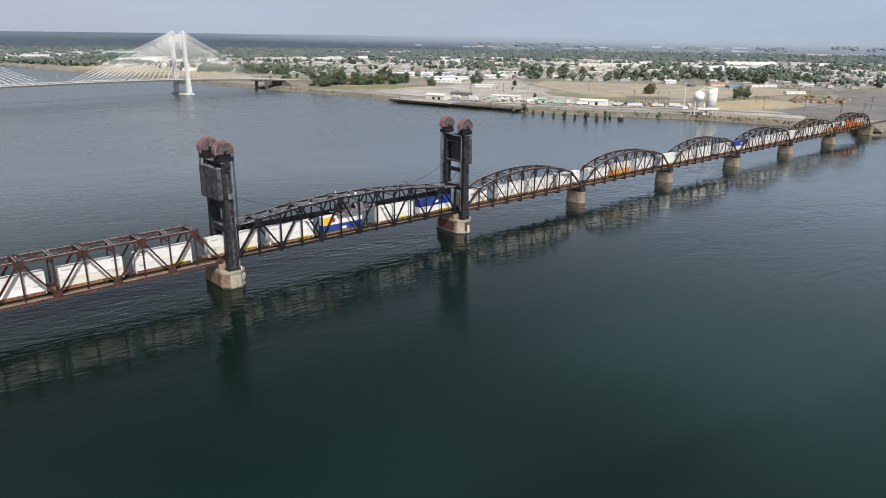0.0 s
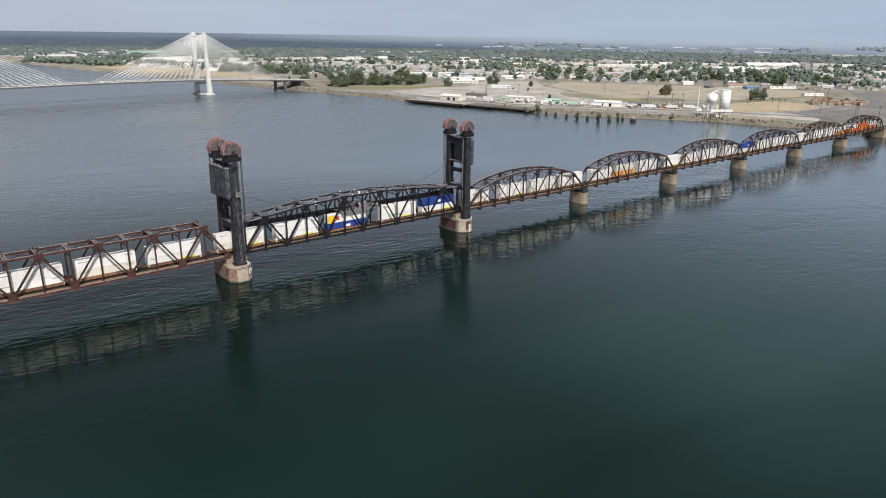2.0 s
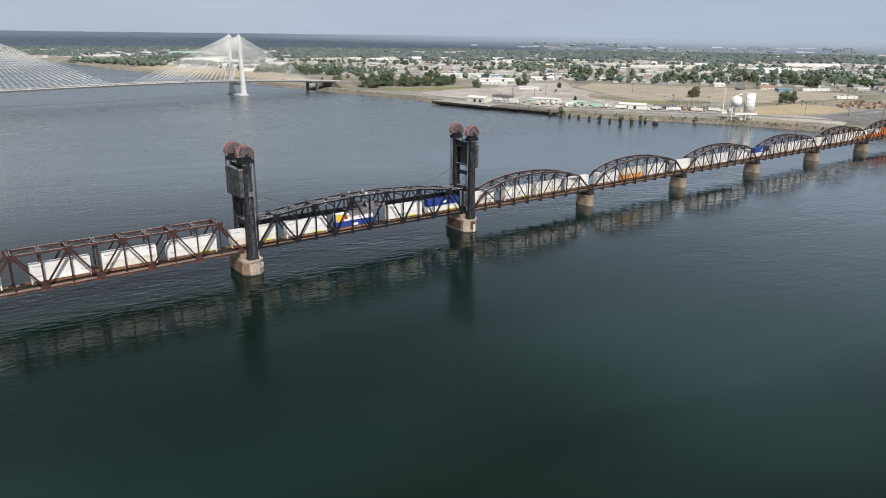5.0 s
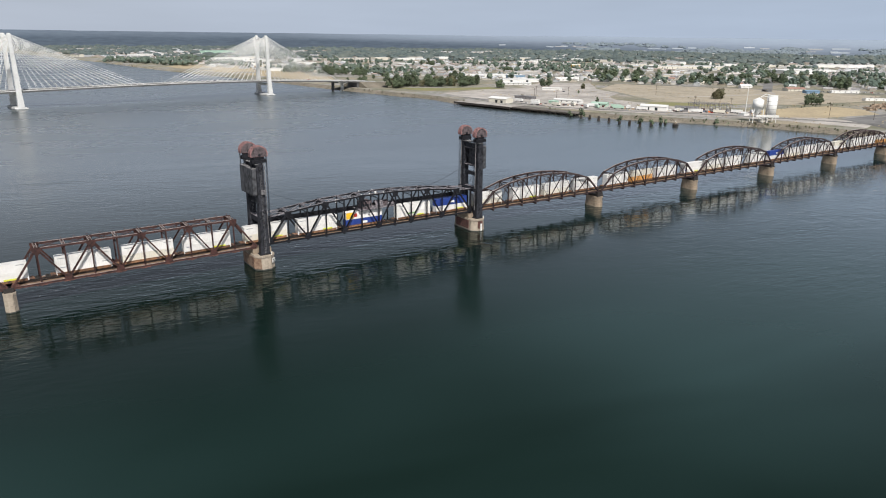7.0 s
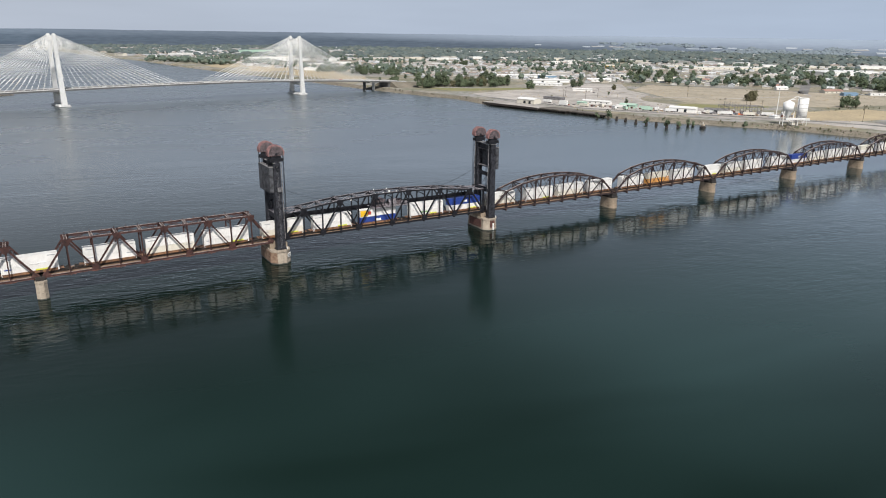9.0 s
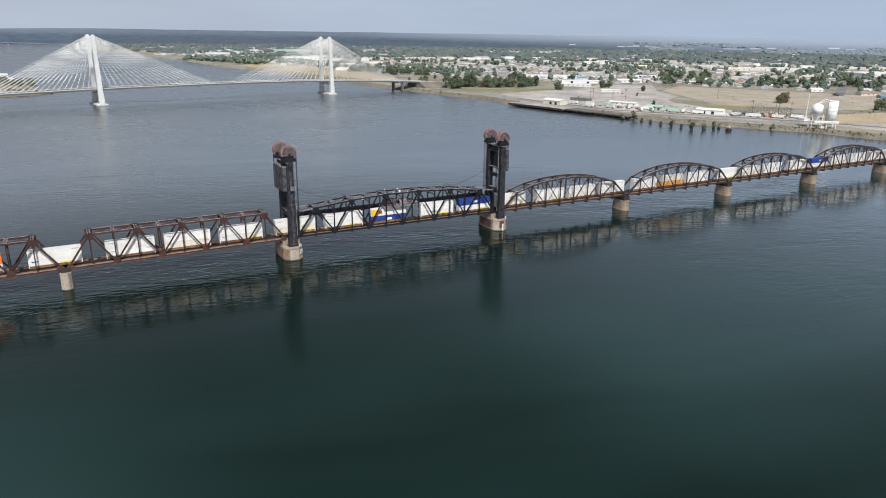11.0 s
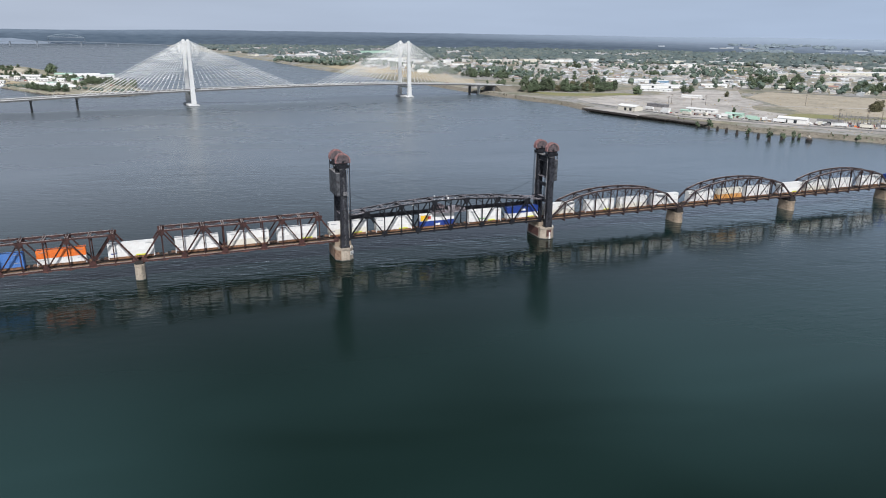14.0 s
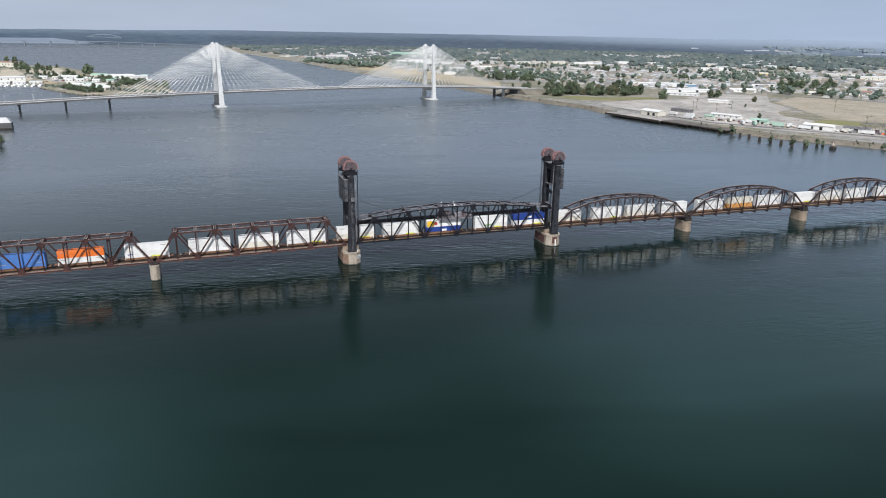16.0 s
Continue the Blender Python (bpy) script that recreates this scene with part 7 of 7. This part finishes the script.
for i in range(30):
    t = rng.random()
    x, y = from_view(478 + 66 * t + rng.uniform(-6, 10), 392 - 130 * t + rng.uniform(-8, 8))
    w, h = rng.uniform(1.0, 2.6), rng.uniform(0.9, 2.2)
    c = thing("crate", "weathered crate of stored goods in the yard", "crate", pose(x, y, PLATEAU + 0.1, 0, 0, rng.uniform(0, 90)), "crates in the yard")
    part("box", Build().box(-w, -w * 0.7, 0.12, w, w * 0.7, h), rng.choice((LOG, GREY_STEEL, STEEL_WHITE, STEEL_WHITE, MINT, RUST_PLATE)), c)
    part("skid", Build().box(-w, -w * 0.6, 0, w, -w * 0.4, 0.12).box(-w, w * 0.4, 0, w, w * 0.6, 0.12), BARK, c)
for i in range(34):
    t = rng.random()
    x, y = from_view(552 + 60 * t + rng.uniform(-8, 8), 252 - 72 * t + rng.uniform(-10, 10))
    w, h = rng.uniform(1.0, 2.2), rng.uniform(0.9, 2.2)
    c = thing("crate", "weathered crate of stored goods in the yard", "crate", pose(x, y, PLATEAU + 0.1, 0, 0, rng.uniform(0, 90)), "crates in the yard")
    part("box", Build().box(-w, -w * 0.7, 0.12, w, w * 0.7, h), rng.choice((LOG, RUST_PLATE, GREY_STEEL, STEEL_WHITE, BLUE_METAL, ORANGE)), c)
    part("skid", Build().box(-w, -w * 0.6, 0, w, -w * 0.4, 0.12).box(-w, w * 0.4, 0, w, w * 0.6, 0.12), BARK, c)

# ---------------------------------------------------------------- island and marina up the river
ISLE = [(-76, 835), (-110, 805), (-150, 800), (-190, 850), (-210, 850), (-250, 915), (-290, 990), (-285, 1060), (-380, 1075), (-470, 1090), (-560, 1300), (-560, 1720), (-420, 1720), (-355, 1640), (-300, 1500), (-240, 1370), (-150, 1225), (-110, 1050), (-95, 920)]
ISLE_GROUND = material("dry_island_ground", (0.33, 0.29, 0.22), 0.95, 0.0, (0.13, 0.135, 0.085), 0.012, 0.06, 1.0)
isle = Build()
isle.prism(ISLE, -2, 2.4, 0.975, (-260, 1180))
structure("island", isle, ISLE_GROUND, "low tan river island with a marina", "island")
irng = random.Random(5)
rng = irng
for k, o in enumerate(([(-300, 1110), (-180, 1080), (-150, 1130), (-170, 1215), (-330, 1260)], [(-262, 940), (-215, 900), (-190, 915), (-190, 975), (-250, 990)], [(-430, 1180), (-360, 1160), (-340, 1290), (-420, 1400)])):
    lot = Build().prism(o, 2.3, 2.46)
    structure("island_lot", lot, GRAVEL, "pale gravel parking lot on the river island", "parking lot")
for i in range(15):
    x, y = (irng.uniform(-330, -150), irng.uniform(1090, 1250)) if i < 10 else (irng.uniform(-260, -190), irng.uniform(900, 985))
    building("small white marina shed on the island", x, y, x + irng.uniform(9, 22), y + irng.uniform(-4, 2), irng.uniform(7, 12), irng.uniform(3, 4.5), rng.choice((STEEL_WHITE, CREAM, GREY_STEEL)), rng.choice((STEEL_WHITE, CREAM, MINT, STEEL_WHITE)), 1.4, "shed", (), 2, 2.3)


def tree_on_isle(x, y, k, s):
    return tree(k, x, y, s, "green tree on the river island", "trees on the island", 2.3)


for i in range(96):
    t = irng.random()
    if i < 22:
        x, y = -330 + 150 * t + irng.uniform(-10, 10), 1235 - 140 * t + irng.uniform(-30, 30)
    elif i < 36:
        x, y = -240 + 60 * t, 915 - 60 * t + irng.uniform(0, 18)
    elif i < 76:
        x, y = -175 + 80 * t + irng.uniform(-5, 5), 1060 - 110 * t + irng.uniform(-20, 20)
    else:
        x, y = -430 + 80 * t, 1500 + irng.uniform(-60, 90)
    tree_on_isle(x, y, irng.choice((0, 1, 2, 3)), irng.uniform(0.6, 1.05))
tree_on_isle(-262, 1340, 2, 1.9)
tree_on_isle(-470, 1640, 4, 2.2)
building("long red-roofed hotel block on the island", -520, 1640, -440, 1612, 26, 11, CREAM, TERRACOTTA, 1.5, "hotel", (), 12, 2.3)
building("long white boat shed on the island", -400, 1128, -340, 1146, 22, 6, STEEL_WHITE, STEEL_WHITE, 1.5, "boat shed", (), 6, 2.3)
building("white low marina building on the island", -240, 968, -196, 960, 26, 5, STEEL_WHITE, STEEL_WHITE, 0.0, "marina building", (), 6, 2.3)
building("long white pavilion on the island", -208, 1150, -140, 1160, 24, 6, STEEL_WHITE, STEEL_WHITE, 1.2, "pavilion", (), 8, 2.3)
building("white pavilion with a pale roof on the island", -205, 1190, -165, 1196, 18, 6, CREAM, STEEL_WHITE, 1.6, "pavilion", (), 4, 2.3)
building("pale green roofed house on the island", -245, 1225, -215, 1220, 16, 5, CREAM, MINT, 2.0, "house", (), 3, 2.3)
building("white house beside the marina", -290, 1180, -262, 1172, 14, 5, STEEL_WHITE, STEEL_WHITE, 1.8, "house", (), 3, 2.3)


# sandy flats, worn grass and a lawn
SAND = material("pale_sand", (0.52, 0.46, 0.36), 0.95, 0.0, (0.34, 0.30, 0.22), 0.03, 0.2, 0.9)
for o, m, lab in (([(-384, 1405), (-412, 1590), (-384, 1660), (-330, 1490), (-322, 1375)], SAND, "pale sandy flat on the river island"),
                  ([(-452, 1490), (-438, 1540), (-338, 1200), (-330, 1092), (-352, 1085), (-420, 1330)], SAND, "tan sandy track along the island"),
                  ([(-318, 1112), (-312, 1156), (-280, 1086), (-278, 1062), (-296, 1060)], GOLD, "golden dry grass by the marina"),
                  ([(-330, 1260), (-240, 1200), (-200, 1240), (-300, 1340)], GREEN_GRASS, "green rough grass on the island"),
                  ([(-170, 870), (-100, 846), (-84, 862), (-100, 905), (-150, 900)], SAND, "sandy point of the island")):
    structure("island_ground", Build().prism(o, 2.25, 2.42 + 0.02 * len(o)), m, lab, "sand" if m is SAND else "grass")
for i in range(44):
    t = irng.random()
    x, y = (-330 + 190 * t + irng.uniform(-14, 14), 1180 + irng.uniform(-60, 130) - 60 * t) if i < 28 else (-262 + 70 * t, 1035 - 90 * t + irng.uniform(-10, 18))
    building("small pale cottage among the island trees", x, y, x + irng.uniform(8, 18), y + irng.uniform(-3, 3), irng.uniform(7, 11), irng.uniform(2.8, 4.2), irng.choice((STEEL_WHITE, CREAM, STEEL_WHITE)), irng.choice((STEEL_WHITE, CREAM, GREY_STEEL, MINT, STEEL_WHITE, TERRACOTTA)), 1.3, "cottage", (), 2, 2.3, name="cottage")
for k in range(4):
    building("white covered boat slip at the marina", -392 + k * 24, 1066 + k % 2 * 5, -373 + k * 24, 1065 + k % 2 * 5, 15, 4.5, STEEL_WHITE, STEEL_WHITE, 0.9, "boat slip", (), 3, 0.9, name="boat_slip")
for x, y, k, z in ((-248, 945, 2, 0.85), (-243, 934, 0, 0.8), (-236, 922, 2, 0.9), (-230, 912, 1, 0.75), (-225, 905, 2, 0.85), (-217, 889, 0, 0.8), (-211, 876, 2, 0.8), (-206, 868, 0, 0.75), (-370, 1331, 4, 1.3), (-348, 1293, 1, 1.3), (-327, 1256, 4, 1.4), (-320, 1258, 4, 1.1),
                   (-296, 1308, 0, 1.2), (-273, 1218, 2, 1.2), (-266, 1362, 2, 1.9), (-185, 960, 0, 1.0), (-176, 975, 2, 1.0), (-166, 1000, 0, 0.9), (-440, 1575, 1, 1.9), (-424, 1560, 0, 1.6), (-410, 1520, 2, 1.3)):
    tree(k, x, y, z, "green tree on the river island", "trees on the island", 2.3)
for i in range(46):
    t = irng.random()
    x, y = (-300 + 130 * t, 1120 + irng.uniform(-35, 60)) if i < 24 else (-185 + 75 * t, 1000 + irng.uniform(-30, 30))
    copy_thing(proto[irng.choice("wwbrs")], pose(x, y, 2.62, 0, 0, irng.uniform(0, 180)))


def boat(x, y, a, s):
    b = thing("boat", "small white motor boat at its mooring", "boat", pose(x, y, 0, 0, 0, a), "moored boats")
    b.scale = (s, s, s)
    part("hull", Build().add([(-4, -1.4, -0.3), (3, -1.2, -0.3), (5, 0, 0), (3, 1.2, -0.3), (-4, 1.4, -0.3), (-4, -1.6, 1.2), (3, -1.5, 1.3), (5.6, 0, 1.6), (3, 1.5, 1.3), (-4, 1.6, 1.2)],
                             [(4, 3, 2, 1, 0), (5, 6, 7, 8, 9), (0, 1, 6, 5), (1, 2, 7, 6), (2, 3, 8, 7), (3, 4, 9, 8), (4, 0, 5, 9)]), STEEL_WHITE, b)
    part("cabin", Build().prism([(-2, -1.1), (1.6, -0.9), (1.6, 0.9), (-2, 1.1)], 1.2, 2.6, 0.85), STEEL_WHITE, b)
    part("windscreen", Build().box(1.2, -0.8, 1.8, 1.5, 0.8, 2.4), GLASS_DARK, b)
    return b


structure("marina_dock", Build().box(-420, 1062, 0.1, -296, 1064, 0.7).box(-400, 1030, 0.1, -398, 1064, 0.7).box(-370, 1030, 0.1, -368, 1064, 0.7).box(-340, 1030, 0.1, -338, 1064, 0.7).box(-310, 1030, 0.1, -308, 1064, 0.7), DECK_GREY, "pale floating marina dock", "dock")
for i in range(26):
    boat(-415 + (i % 13) * 9.6, 1034 + (i // 13) * 14, 90 + irng.uniform(-5, 5), irng.uniform(0.9, 1.5))
for i in range(12):
    boat(-130 + i * 4.5, 880 - i * 3 + irng.uniform(-6, 6), 60 + irng.uniform(-10, 10), irng.uniform(0.9, 1.3))
isle_rocks = Build()
for i in range(900):
    k = irng.randrange(len(ISLE))
    a, c = Vector(ISLE[k]), Vector(ISLE[(k + 1) % len(ISLE)])
    p = a.lerp(c, irng.random())
    blob(isle_rocks, (p.x + irng.uniform(-3, 3), p.y + irng.uniform(-3, 3), irng.uniform(0, 1.4)), irng.uniform(0.6, 1.6), 0.7)
isle_green = Build()
for i in range(300):
    t = irng.random()
    px, py = (-380 + 230 * t + irng.uniform(-20, 20), 1290 - 180 * t + irng.uniform(-60, 60)) if i < 150 else (-290 + 200 * t, 1000 - 170 * t + irng.uniform(-6, 20)) if i < 250 else (-480 + 120 * t, 1560 + irng.uniform(-60, 60))
    sz = irng.uniform(1.2, 2.8)
    for j in range(3):
        blob(isle_green, (px + irng.uniform(-1, 1) * sz, py + irng.uniform(-1, 1) * sz, 2.3 + sz * irng.uniform(0.5, 1.2)), sz * irng.uniform(0.6, 0.9), 1.0)
structure("island_shrubs", isle_green, WOODS, "low green shrubs over the river island", "shrubs", "stuff")
structure("island_riprap", isle_rocks, RIPRAP, "broken rock round the island's shore", "rocks", "stuff")

# concrete block and bush at the near end of the road bridge's bank
blk = thing("intake_block", "weathered concrete river intake block", "intake", pose(-233, 484, 0, 0, 0, 4))
blk.scale = (0.85, 0.85, 0.85)
part("base", Build().box(-6, -5, -2, 8, 7, 7.5), GIRDER, blk)
part("sloped_top", Build().add([(-6, -5, 7.5), (8, -5, 7.5), (8, 7, 7.5), (-6, 7, 7.5), (-2, -3, 13.5), (4, -3, 13.5), (6, 5, 11.5), (-4, 5, 11.5)], [(4, 5, 6, 7), (0, 1, 5, 4), (1, 2, 6, 5), (2, 3, 7, 6), (3, 0, 4, 7)]), DECK_GREY, blk)
part("fender", Build().box(-6.5, -5.6, 0.2, 8.5, -5.1, 1.6), TIMBER, blk)
near_isle = Build().prism([(-290, 340), (-222, 340), (-210, 362), (-216, 400), (-240, 470), (-300, 480)], -2, 2.0, 0.97, (-250, 400))
structure("near_bank", near_isle, TAN_GRASS, "low grassy bank with riprap", "bank")
for x, y, s in ((-222, 372, 1.0), (-228, 384, 1.1), (-234, 400, 0.9), (-230, 360, 0.9), (-214, 374, 0.75), (-218.5, 391, 0.85)):
    tree(2, x, y, s, "dense green tree on the near bank", "trees on the near bank", 1.9)
